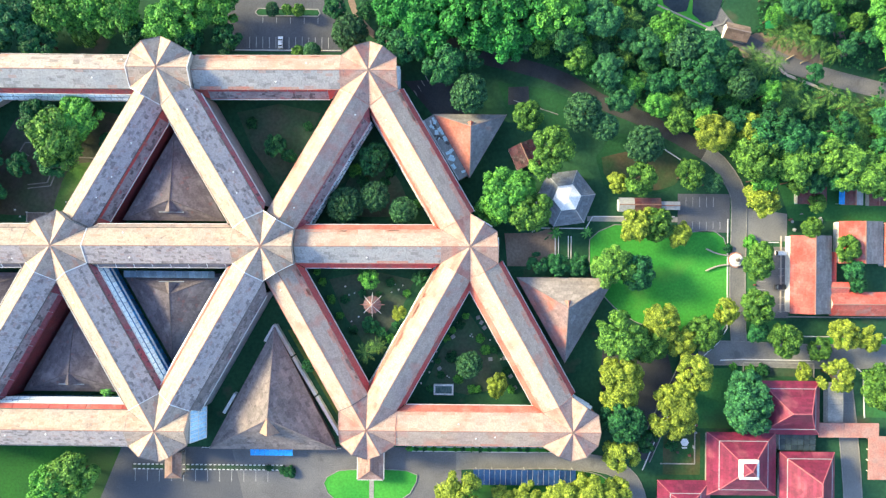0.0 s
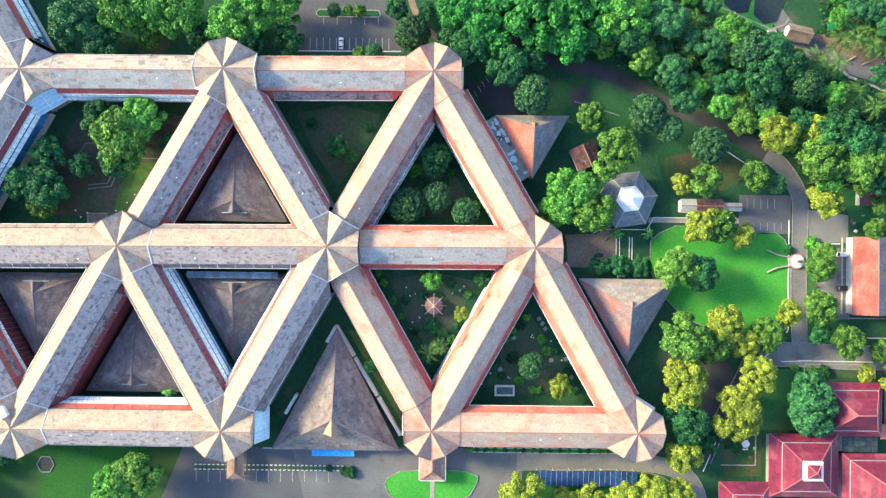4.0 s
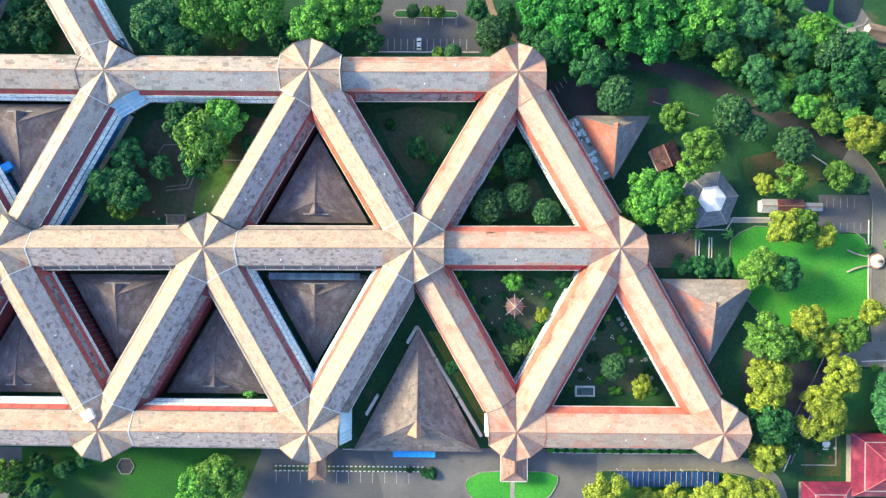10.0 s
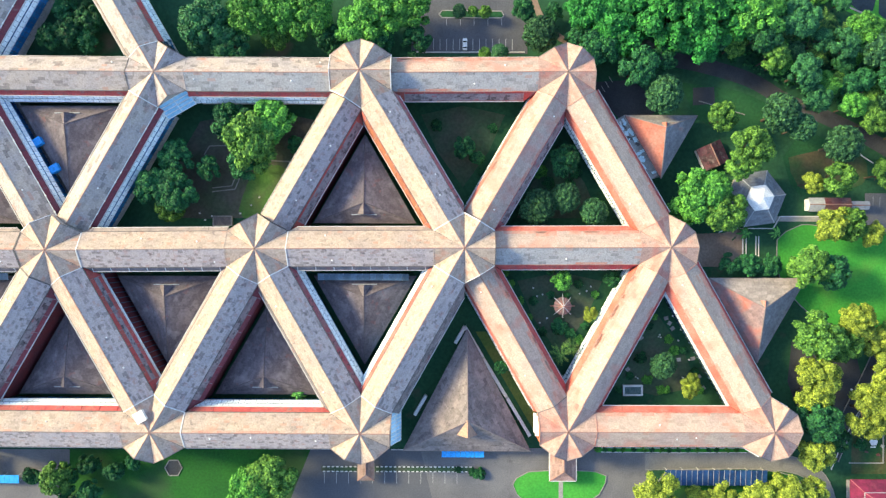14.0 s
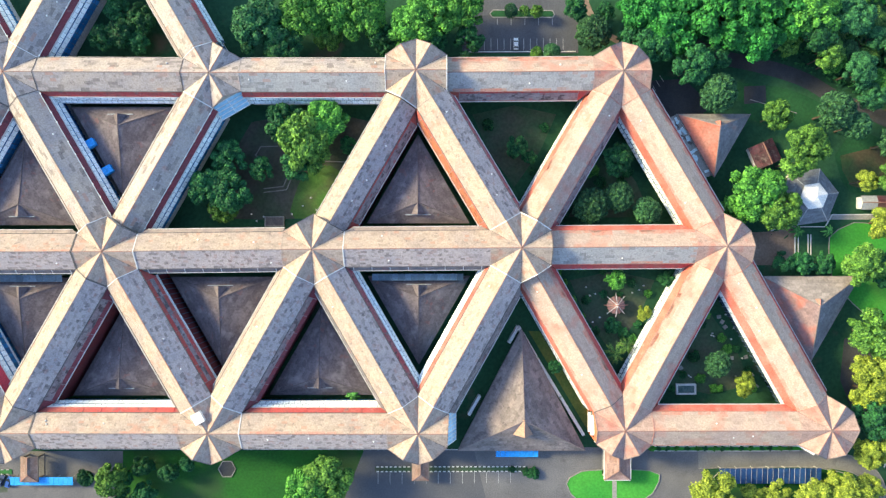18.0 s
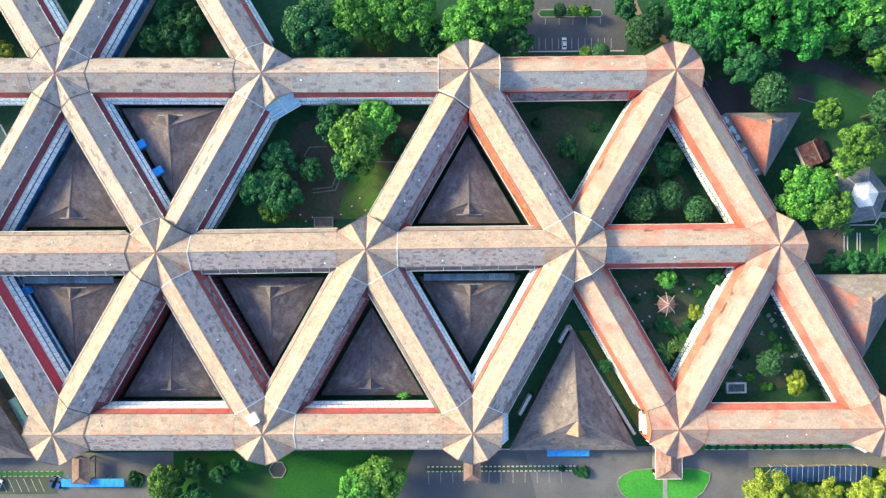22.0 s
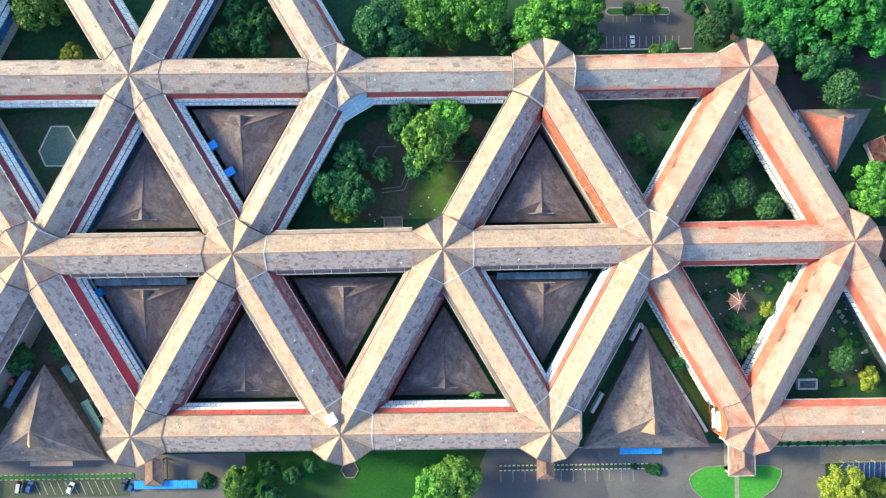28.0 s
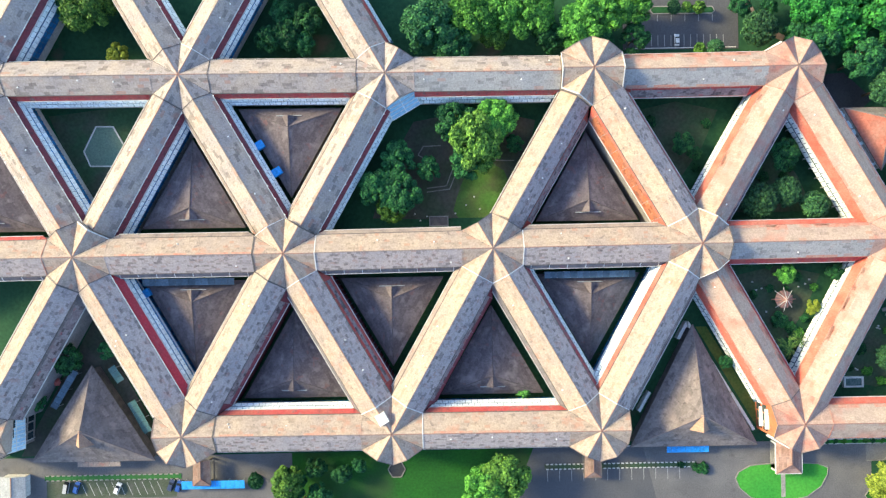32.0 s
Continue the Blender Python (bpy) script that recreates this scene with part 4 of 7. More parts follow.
road("road", [(131, 110), (131.8, 92.8), (134, 80.4), (137, 72)], 4.0, "narrow grey lane to the north", kerbs=False, lift=0.09)
area("lawn", [(44, 4), (53, 9.5), (74, 6.5), (92.8, 5.0), (94, -27), (85, -32), (70, -29), (56, -23), (45, -10)], LAWN, "bright green mown lawn", 0.04, "lawn", KERB)
area("lawn", [(46, 34), (54, 43), (66, 38), (76, 30), (72, 22), (52, 20.5)], GRASS, "green lawn with bare patches behind the pavilion", 0.04, "lawn")
area("lawn", [(10, 62), (30, 58), (44, 50), (30, 44), (16, 48)], GRASS, "grass beside the winding lane", 0.04, "lawn")
WORN_EARTH = surf("worn_grass_and_earth", (0.105, 0.085, 0.045), (0.02, 0.085, 0.028), 0.07, 1.0, 0.95, 0.4)
area("bare_patch", [(48, 34), (62, 37), (74, 36), (77, 27), (70, 22.5), (52, 23)], WORN_EARTH, "worn grass and reddish earth under trees", 0.075, "ground")
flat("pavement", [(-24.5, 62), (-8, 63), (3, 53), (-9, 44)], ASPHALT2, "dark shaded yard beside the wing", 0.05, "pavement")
area("bare_patch", [(92, 72), (104, 70), (128, 66), (124, 76), (104, 80)], DIRT, "sandy verge beside the lane", 0.025, "ground")
area("lawn", [(-52.2, -85.8), (-46.7, -81.2), (-21.9, -81.0), (-18.4, -85), (-26, -93), (-46.6, -93)], LAWN, "rounded bright green lawn island", 0.2, "lawn", KERB)
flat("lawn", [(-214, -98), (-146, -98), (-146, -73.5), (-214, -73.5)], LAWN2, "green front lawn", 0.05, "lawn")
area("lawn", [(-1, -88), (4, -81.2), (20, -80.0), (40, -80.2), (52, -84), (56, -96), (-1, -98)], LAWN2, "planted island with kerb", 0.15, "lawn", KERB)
LAWN3 = surf("garden_lawn", (0.025, 0.13, 0.04), (0.04, 0.165, 0.045), 0.06, 1.2, 0.95, 0.4, stain=((0.05, 0.09, 0.04), 0.06, 0.56, 0.6))
flat("lawn", [(81, -43), (103, -42), (104, -64.5), (84, -64.5)], LAWN3, "garden lawn beside the crimson houses", 0.04, "lawn")
flat("lawn", [(71.5, -66), (85, -66), (85, -81.5), (71.5, -81.5)], WORN_EARTH, "small worn garden with kerbs", 0.045, "lawn")
flat("lawn", [(103, -25), (116, -25), (116, -32.5), (103, -32.5)], LAWN3, "green verge by the cross road", 0.045, "lawn")
flat("lawn", [(145, -42.5), (170, -42.5), (170, -60), (145, -60)], LAWN3, "green corner plot beyond the street", 0.045, "lawn")
flat("lawn", [(100.6, 3), (105, 3), (105, -34), (101.4, -34)], LAWN3, "grass strip between lane and car park", 0.05, "lawn")
flat("lawn", [(112, 26), (160, 26), (160, 11.5), (117, 11.5)], LAWN3, "green yard round the huts", 0.03, "lawn")
flat("lawn", [(100.5, -40.5), (126, -40.8), (126, -45.3), (100.5, -45.3)], COURT, "walled strip of grass", 0.05, "lawn")
flat("lawn", [(127, -31), (160, -31), (160, -33.3), (127, -33.3)], LAWN, "grass verge of the cross road", 0.05, "lawn")
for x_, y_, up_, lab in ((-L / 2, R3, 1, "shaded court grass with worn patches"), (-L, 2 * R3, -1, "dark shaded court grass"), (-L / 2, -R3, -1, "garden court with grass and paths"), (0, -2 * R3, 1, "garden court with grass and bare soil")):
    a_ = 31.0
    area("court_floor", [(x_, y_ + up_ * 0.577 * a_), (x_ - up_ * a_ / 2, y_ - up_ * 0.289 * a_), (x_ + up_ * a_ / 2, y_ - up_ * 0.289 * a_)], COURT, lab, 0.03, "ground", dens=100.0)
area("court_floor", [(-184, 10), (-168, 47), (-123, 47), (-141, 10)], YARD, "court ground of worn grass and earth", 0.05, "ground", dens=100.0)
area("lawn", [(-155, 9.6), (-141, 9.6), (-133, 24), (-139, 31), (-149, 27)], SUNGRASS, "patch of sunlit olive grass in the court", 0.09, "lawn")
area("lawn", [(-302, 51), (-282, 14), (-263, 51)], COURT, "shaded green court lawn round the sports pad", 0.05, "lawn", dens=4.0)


def stripes(name, x, y, n, dx, dy, w, h, label, z=0.0, turn=0.0):
    """A row of painted bay lines."""
    ob = thing(name, x, y, land(x, y) + z, turn, label, "road marking")
    g = Geo()
    g.box(0, 0, 0, w, h, 0.02)
    me = g.mesh("bay_line", LINE)
    for i in range(n):
        o = part("bay_line", me, None, ob)
        o.location = (i * dx, i * dy, 0)
    return ob


BAYS = "row of worn white parking bay lines"
stripes("bay_marking", -20.2, 57.6, 4, 2.1, 0.9, 0.18, 2.6, BAYS, 0.06, 30)
stripes("bay_marking", -81.8, 75.8, 13, 2.43, 0, 0.2, 4.2, BAYS, 0.07)
stripes("bay_marking", -77.0, 84.1, 5, 5.1, 0, 0.2, 2.4, BAYS, 0.07)
stripes("bay_marking", 115, -6, 7, 0, -2.6, 4.2, 0.16, BAYS, 0.05)
stripes("bay_marking", 107, -8, 5, 0, -2.8, 2.6, 0.16, BAYS, 0.05)
stripes("bay_marking", 79, 18, 5, 2.5, 0, 0.16, 3.6, BAYS, 0.05)
stripes("bay_marking", 79, 9.5, 6, 2.5, 0, 0.16, 2.8, BAYS, 0.05)
PAVER = surf("grass_pavers", (0.06, 0.085, 0.055), (0.085, 0.10, 0.075), 0.2, 2.0, 0.95, 0.3, stain=((0.11, 0.11, 0.105), 0.3, 0.55, 0.6))
flat("pavement", [(-303, -88.5), (-256, -88.5), (-256, -81.9), (-303, -81.9)], PAVER, "grassed paver bays of the west car park", 0.075, "pavement")
b_ = stripes("bay_marking", -289.5, -85.2, 11, 2.75, 0, 0.2, 5.2, BAYS, 0.09, 0)
for o in b_.children:
    o.rotation_euler[2] = radians(24)
stripes("bay_marking", -121, -83.5, 12, 4.4, 0, 0.16, 4.2, BAYS, 0.07, 0)


def bollards(x, y, n, dx, label, bed=COURT, block=WHITE):
    ob = thing("planting_strip", x, y, 0.06, 0, label, "planting strip")
    g = Geo()
    g.slab([(-0.6, -0.9, 0.12), (n * dx, -0.9, 0.12), (n * dx, 0.9, 0.12), (-0.6, 0.9, 0.12)], 0.15)
    part("bed", g, bed, ob)
    g = Geo()
    g.box(0, 0, 0, dx * 0.55, 0.35, 0.3)
    me = g.mesh("kerb_block", block)
    for i in range(n):
        for s in (-1, 1):
            o = part("kerb_block", me, None, ob)
            o.location = (i * dx + 0.4, s * 0.85, 0)
    return ob


bollards(-121.5, -80.3, 34, 1.62, "planted strip edged with white kerb blocks")
bollards(-303, -81.0, 25, 1.95, "narrow green planted strip with stone kerb blocks", LAWN3, CONCRETE)


# ---- houses and sheds ----
def slope_rows(geo, e0, e1, t0, t1, rng, row=0.9, wide=2.2):
    """Courses of tiles between an eave e0-e1 and a top edge t0-t1."""
    e0, e1, t0, t1 = (Vector(p) for p in (e0, e1, t0, t1))
    n = (e1 - e0).cross((t0 + t1) / 2 - e0).normalized()
    rows = max(2, int(((t0 + t1) / 2 - (e0 + e1) / 2).length / row))
    for i in range(rows):
        f0, f1 = i / rows, min(1.0, (i + 1.1) / rows)
        a0, b0, a1, b1 = e0.lerp(t0, f0), e1.lerp(t1, f0), e0.lerp(t0, f1), e1.lerp(t1, f1)
        k = max(1, int((b0 - a0).length / wide))
        for j in range(k):
            u, v = j / k, (j + 1) / k
            l0, l1 = n * (0.05 + 0.03 * rng.random()), n * 0.1
            q = [a0.lerp(b0, u) + l0, a0.lerp(b0, v) + l0, a1.lerp(b1, v) + l1, a1.lerp(b1, u) + l1]
            geo.face(*q)
            geo.face(q[0], q[0] - n * 0.06, q[1] - n * 0.06, q[1])


def hip(ob, x0, y0, x1, y1, ez, pz, inset, mat, cap, rng, name="roof_slope", top=None):
    """A hipped roof over a rectangle, in parts. inset: how far the ridge ends lie from the short sides; top: height of a flat cut."""
    cx, cy = (x0 + x1) / 2, (y0 + y1) / 2
    if x1 - x0 >= y1 - y0:
        r0, r1 = Vector((x0 + inset, cy, pz)), Vector((x1 - inset, cy, pz))
    else:
        r0, r1 = Vector((cx, y0 + inset, pz)), Vector((cx, y1 - inset, pz))
    c = [Vector((x0, y0, ez)), Vector((x1, y0, ez)), Vector((x1, y1, ez)), Vector((x0, y1, ez))]
    tops = (r0, r1, r1, r0) if x1 - x0 >= y1 - y0 else (r0, r0, r1, r1)
    for i in range(4):
        a, b, t0, t1 = c[i], c[(i + 1) % 4], tops[i], tops[(i + 1) % 4]
        g = Geo()
        g.slab([a, b, t1, t0] if (t1 - t0).length > 0.05 else [a, b, t0], 0.2)
        s = part(name, g, mat, ob)
        k = Geo()
        slope_rows(k, a, b, t0, t1, rng)
        tagged(part("tiling", k, mat, s), kind="stuff")
        g = Geo()
        g.bar(a + Vector((0, 0, 0.12)), t0 + Vector((0, 0, 0.12)), 0.35, 0.16)
        part("hip_cap", g, cap, ob)
    if (r1 - r0).length > 0.05:
        g = Geo()
        g.bar(r0 + Vector((0, 0, 0.12)), r1 + Vector((0, 0, 0.12)), 0.4, 0.18)
        part("ridge_cap", g, cap, ob)
    return r0, r1


def walls(ob, x0, y0, x1, y1, h, mat=PLASTER, t=0.25):
    for p, q in (((x0, y0), (x1, y0)), ((x1, y0), (x1, y1)), ((x1, y1), (x0, y1)), ((x0, y1), (x0, y0))):
        g = Geo()
        g.bar((*p, h / 2), (*q, h / 2), t, h)
        part("wall", g, mat, ob)


def gable(x, y, lx, ly, ez, pz, mat, label, turn=0.0, cap=RIDGE, mats=None, name="house", group=""):
    """A gabled house, its ridge along its own y; mats: other materials for the two slopes."""
    rng = random.Random(round(x + 3 * y))
    ob = thing(name, x, y, land(x, y), turn, label, "house" if name == "house" else "shed", group)
    walls(ob, -lx / 2 + 0.5, -ly / 2 + 0.4, lx / 2 - 0.5, ly / 2 - 0.4, ez)
    for i, s in enumerate((-1, 1)):
        m = mats[i] if mats else mat
        e0, e1, t0, t1 = (s * lx / 2, s * ly / 2, ez), (s * lx / 2, -s * ly / 2, ez), (0, s * ly / 2, pz), (0, -s * ly / 2, pz)
        e0, e1, t0, t1 = (e1, e0, t1, t0)
        g = Geo()
        g.slab([e0, e1, t1, t0], 0.15)
        sl = part("roof_slope", g, m, ob)
        k = Geo()
        slope_rows(k, e0, e1, t0, t1, rng)
        tagged(part("tiling", k, m, sl), kind="stuff")
    g = Geo()
    g.bar((0, -ly / 2, pz + 0.08), (0, ly / 2, pz + 0.08), 0.4, 0.16)
    part("ridge_cap", g, cap, ob)
    for s in (-1, 1):
        g = Geo()
        yy = s * (ly / 2 - 0.4)
        g.face((-lx / 2 + 0.5, yy, ez - 0.1), (lx / 2 - 0.5, yy, ez - 0.1), (0, yy, pz - 0.25))
        part("gable_end", g, PLASTER, ob)
    return ob


PORCHB2 = surf("brown_tile", (0.17, 0.12, 0.10), (0.22, 0.165, 0.135), 0.3, 2.0, 0.9, 0.2, island=0.25)
gable(122.4, -7.9, 14.8, 28.0, 3.8, 6.4, TERRA, "long red-tiled house with one grey roof slope", mats=(TERRA, HALLG))
gable(140, -18.3, 8.6, 21, 3.2, 5.4, TERRA, "low terracotta-roofed annexe of the red house", turn=90)
gable(133, -12.5, 4.0, 6.5, 3.4, 4.2, TERRA, "small bright red lean-to roof", turn=90)
gable(140.4, 3.8, 15.8, 15.2, 3.6, 6.0, TERRA, "worn pinkish-red tiled house behind shrubs", mats=(TERRA, HALLG))
gable(155, 3, 12, 16, 3.4, 5.6, TERRA, "weathered red-roofed house among trees")
gable(123.3, 20.6, 10.4, 6.4, 2.8, 4.0, RUST, "rusty brown sheet-roofed hut", name="shed", group="sheds")
gable(138.5, 20.1, 6.5, 5.8, 2.6, 3.6, GREYSHEET, "hut with red and pale grey sheets", mats=(RUST, GREYSHEET), name="shed", group="sheds")
gable(147, 20, 6, 6, 2.6, 3.5, RUST, "small brown hut under trees", name="shed", group="sheds")
gable(19.8, 34.5, 9.5, 8.5, 2.6, 4.4, RUSTD, "square rust-brown sheet-roofed shelter", turn=24, name="shed", group="sheds")
gable(64, 16.6, 5, 9.5, 2.8, 3.8, RUST, "low shed with a red sheet roof", turn=90, name="shed", group="sheds")
gable(56.4, 16.6, 5, 5.6, 2.8, 3.7, GREYSHEET, "low shed with a grey sheet roof", turn=90, name="shed", group="sheds")
gable(72.4, 16.4, 3, 6.8, 2.4, 2.9, GREYSHEET, "narrow grey sheet shelter", turn=90, name="shed", group="sheds")
gable(95.8, 79.3, 5.8, 8.8, 2.2, 4.2, PORCHB2, "small brown-roofed house beside the ponds", turn=78, cap=HALLC)
gable(-313, -83, 9, 8, 3, 4, GREYSHEET, "pale grey sheet-roofed hut beside the car park", name="shed", group="sheds")


SCREENR = surf("dark_glazed_roof", (0.03, 0.045, 0.05), (0.05, 0.07, 0.07), 0.4, 2.0, 0.25, 0.0, thing=0.3, spec=0.5)
TILEC = surf("pale_crimson_cap", (0.42, 0.13, 0.15), (0.36, 0.1, 0.12), 0.5, 3.0, 0.7, 0.05)


def crimson(x0, y0, x1, y1, ez, pz, label, ix=2.4, iy=2.4, cupola=False):
    rng = random.Random(round(x0 + y0))
    cx, cy = (x0 + x1) / 2, (y0 + y1) / 2
    ob = thing("house", cx, cy, 0, 0, label, "house", "crimson-roofed houses")
    w, d = (x1 - x0) / 2, (y1 - y0) / 2
    walls(ob, -w + 2.0, -d + 2.0, w - 2.0, d - 2.0, ez, GREYWALL)
    # skirt tier, then the steep upper tier
    iw, idp, mz = w - ix, d - iy, ez + 1.5
    co, ci = [(-w, -d), (w, -d), (w, d), (-w, d)], [(-iw, -idp), (iw, -idp), (iw, idp), (-iw, idp)]
    for i in range(4):
        j = (i + 1) % 4
        a, b, t1, t0 = Vector((*co[i], ez)), Vector((*co[j], ez)), Vector((*ci[j], mz)), Vector((*ci[i], mz))
        g = Geo()
        g.slab([a, b, t1, t0], 0.2)
        s = part("skirt_roof", g, TILE, ob)
        k = Geo()
        slope_rows(k, a, b, t0, t1, rng)
        tagged(part("tiling", k, TILE, s), kind="stuff")
        g = Geo()
        g.bar(a + Vector((0, 0, 0.1)), t0 + Vector((0, 0, 0.1)), 0.3, 0.14)
        part("hip_cap", g, TILEC, ob)
        g = Geo()
        g.bar((*ci[i], mz + 0.12), (*ci[j], mz + 0.12), 0.2, 0.3)
        part("tier_edge", g, GREYSHEET, ob)
    hip(ob, -iw + 0.2, -idp + 0.2, iw - 0.2, idp - 0.2, mz + 0.25, pz, min(iw, idp) - 0.6 - (0.0 if cupola else 1.4), TILE, TILEC, rng)
    if cupola:
        # a square white lantern: sloping parapet panels round a small crimson roof
        o_, i_, zt = 3.4, 2.3, pz - 0.4
        for k in range(4):
            c0, c1 = [(math.cos(math.radians(45 + 90 * (k + j))) * math.sqrt(2), math.sin(math.radians(45 + 90 * (k + j))) * math.sqrt(2)) for j in (0, 1)]
            g = Geo()
            g.slab([(c0[0] * o_, c0[1] * o_, zt), (c1[0] * o_, c1[1] * o_, zt), (c1[0] * i_, c1[1] * i_, zt + 0.35), (c0[0] * i_, c0[1] * i_, zt + 0.35)], 0.2)
            part("lantern_ledge", g, PALE, ob, "white ledge of the lantern")
            g = Geo()
            g.bar((c0[0] * (o_ - 0.3), c0[1] * (o_ - 0.3), zt - 1.2), (c1[0] * (o_ - 0.3), c1[1] * (o_ - 0.3), zt - 1.2), 0.3, 2.4)
            part("lantern_wall", g, PALE, ob)
        hip(ob, -i_, -i_, i_, i_, zt + 0.4, zt + 1.9, i_ - 0.1, TILE, TILEC, rng, "lantern_roof")
    return ob


crimson(103.1, -64.9, 125.1, -45.8, 5.0, 13.0, "crimson two-tier hipped roof over a white house")
crimson(85.0, -86.6, 109.6, -64.2, 5.2, 11.2, "crimson two-tier hipped roof with a white lantern", 3.7, 2.6, True)
crimson(111.4, -91.6, 131.0, -71.2, 4.5, 13.0, "crimson two-tier hipped roof beside the street", 1.9, 1.9)
crimson(67.8, -104.0, 86.6, -81.7, 4.6, 8.6, "low crimson roof with faded edges", 4.0, 4.0)
SALMON = surf("faded_salmon_sheet", (0.46, 0.19, 0.15), (0.42, 0.26, 0.22), 0.2, 2.0, 0.85, 0.2, stain=((0.3, 0.2, 0.18), 0.3, 0.58, 0.6))
ob = thing("covered_walkway", 136.5, -63.6, 0, 0, "covered walkway with a flat faded terracotta roof", "walkway")
for i in range(7):
    g = Geo()
    g.box(-9.3 + i * 3.1, 0, 3.6 + 0.02 * (i % 2), 3.06, 5.2, 0.25)
    part("roof_panel", g, SALMON, ob)
    for s in (-1, 1):
        g = Geo()
        g.drum(-9.3 + i * 3.1, s * 1.2, 0, 0.15, 0.15, 3.6, 8)
        part("post", g, WHITE, ob)
ob = thing("covered_walkway", 147, -73.5, 0, 0, "covered walkway running south with terracotta roof", "walkway")
for i in range(4):
    g = Geo()
    g.box(0, -5.8 + i * 3.9, 3.5 + 0.02 * (i % 2), 6.6, 3.86, 0.25)
    part("roof_panel", g, SALMON, ob)
    for s in (-1, 1):
        g = Geo()
        g.drum(s * 1.2, -5.8 + i * 3.9, 0, 0.15, 0.15, 3.5, 8)
        part("post", g, WHITE, ob)
ob = thing("flat_roof_building", 118.4, -68.0, 0, 0, "dark glazed flat roof between the crimson houses", "building")
walls(ob, -6.4, -2.9, 6.4, 2.9, 3.4)
for i in range(6):
    for j in range(3):
        g = Geo()
        g.box(-5.4 + i * 2.16, -2.1 + j * 2.1, 3.4, 2.06, 2.0, 0.15)
        part("roof_panel", g, SCREENR, ob)
ob = thing("side_building", 132.2, -54.6, 0, 0, "narrow grey sheet roof beside the street", "building")
walls(ob, -2.2, -7.2, 2.2, 7.2, 2.8)
for i in range(8):
    g = Geo()
    g.slab([(-2.7, -7.4 + i * 1.86, 2.9), (2.7, -7.4 + i * 1.86, 3.2), (2.7, -5.58 + i * 1.86, 3.2), (-2.7, -5.58 + i * 1.86, 2.9)], 0.15)
    part("roof_panel", g, CONCRETE, ob)
ob = thing("garden_table", 79.1, -69.5, 0, 0, "white hexagonal garden table on the small lawn", "table")
g = Geo()
g.drum(0, 0, 0.72, 1.55, 1.55, 0.08, 6)
part("tabletop", g, PALE, ob)
g = Geo()
g.drum(0, 0, 0, 0.3, 0.2, 0.72, 8)
part("leg", g, PALE, ob)
ob = thing("garden_bench", 79.1, -71.6, 0, 0, "small white bench beside the garden table", "bench")
g = Geo()
g.box(0, 0, 0.4, 1.9, 0.45, 0.08)
part("seat", g, PALE, ob)
for x_ in (-0.7, 0.7):
    g = Geo()
    g.box(x_, 0, 0, 0.12, 0.4, 0.4)
    part("leg", g, PALE, ob)

# ---- hexagonal pavilion on the lawn ----
ob = thing("pavilion", 34.2, 18.6, 0, 0, "hexagonal pavilion, slate-grey shingle roof with white top", "pavilion")
rng_ = random.Random(3)
for k in range(6):
    a0, a1 = math.radians(60 * k + 8), math.radians(60 * k + 68)
    e0, e1 = Vector((11 * math.cos(a0), 11 * math.sin(a0), 3.4)), Vector((11 * math.cos(a1), 11 * math.sin(a1), 3.4))
    t0, t1 = Vector((4.6 * math.cos(a0), 4.6 * math.sin(a0), 5.8)), Vector((4.6 * math.cos(a1), 4.6 * math.sin(a1), 5.8))
    g = Geo()
    g.slab([e0, e1, t1, t0], 0.2)
    s_ = part("roof_slope", g, SHINGLE, ob)
    g = Geo()
    slope_rows(g, e0, e1, t0, t1, rng_, 0.75, 1.3)
    tagged(part("shingling", g, SHINGLE, s_), kind="stuff")
    g = Geo()
    g.bar(e0 + Vector((0, 0, 0.1)), t0 + Vector((0, 0, 0.1)), 0.3, 0.15)
    part("hip_cap", g, GREYSHEET, ob)
    g = Geo()
    u0, u1 = t0 * 1.1, t1 * 1.1
    u0.z = u1.z = 6.5
    g.slab([u0, u1, Vector((0, 0, 8.2))], 0.15)
    part("cupola_panel", g, PALE, ob, "white cupola sheet")
    g = Geo()
    g.drum(9.6 * math.cos(a0), 9.6 * math.sin(a0), 0, 0.22, 0.22, 3.4, 8)
    part("post", g, WHITE, ob)
    g = Geo()
    g.bar((t0.x, t0.y, 6.0), (t1.x, t1.y, 6.0), 0.2, 0.9)
    part("cupola_wall", g, WHITE, ob)
g = Geo()
g.drum(0, 0, 0, 10.4, 10.2, 0.35, 6)
part("floor", g, CONCRETE, ob)

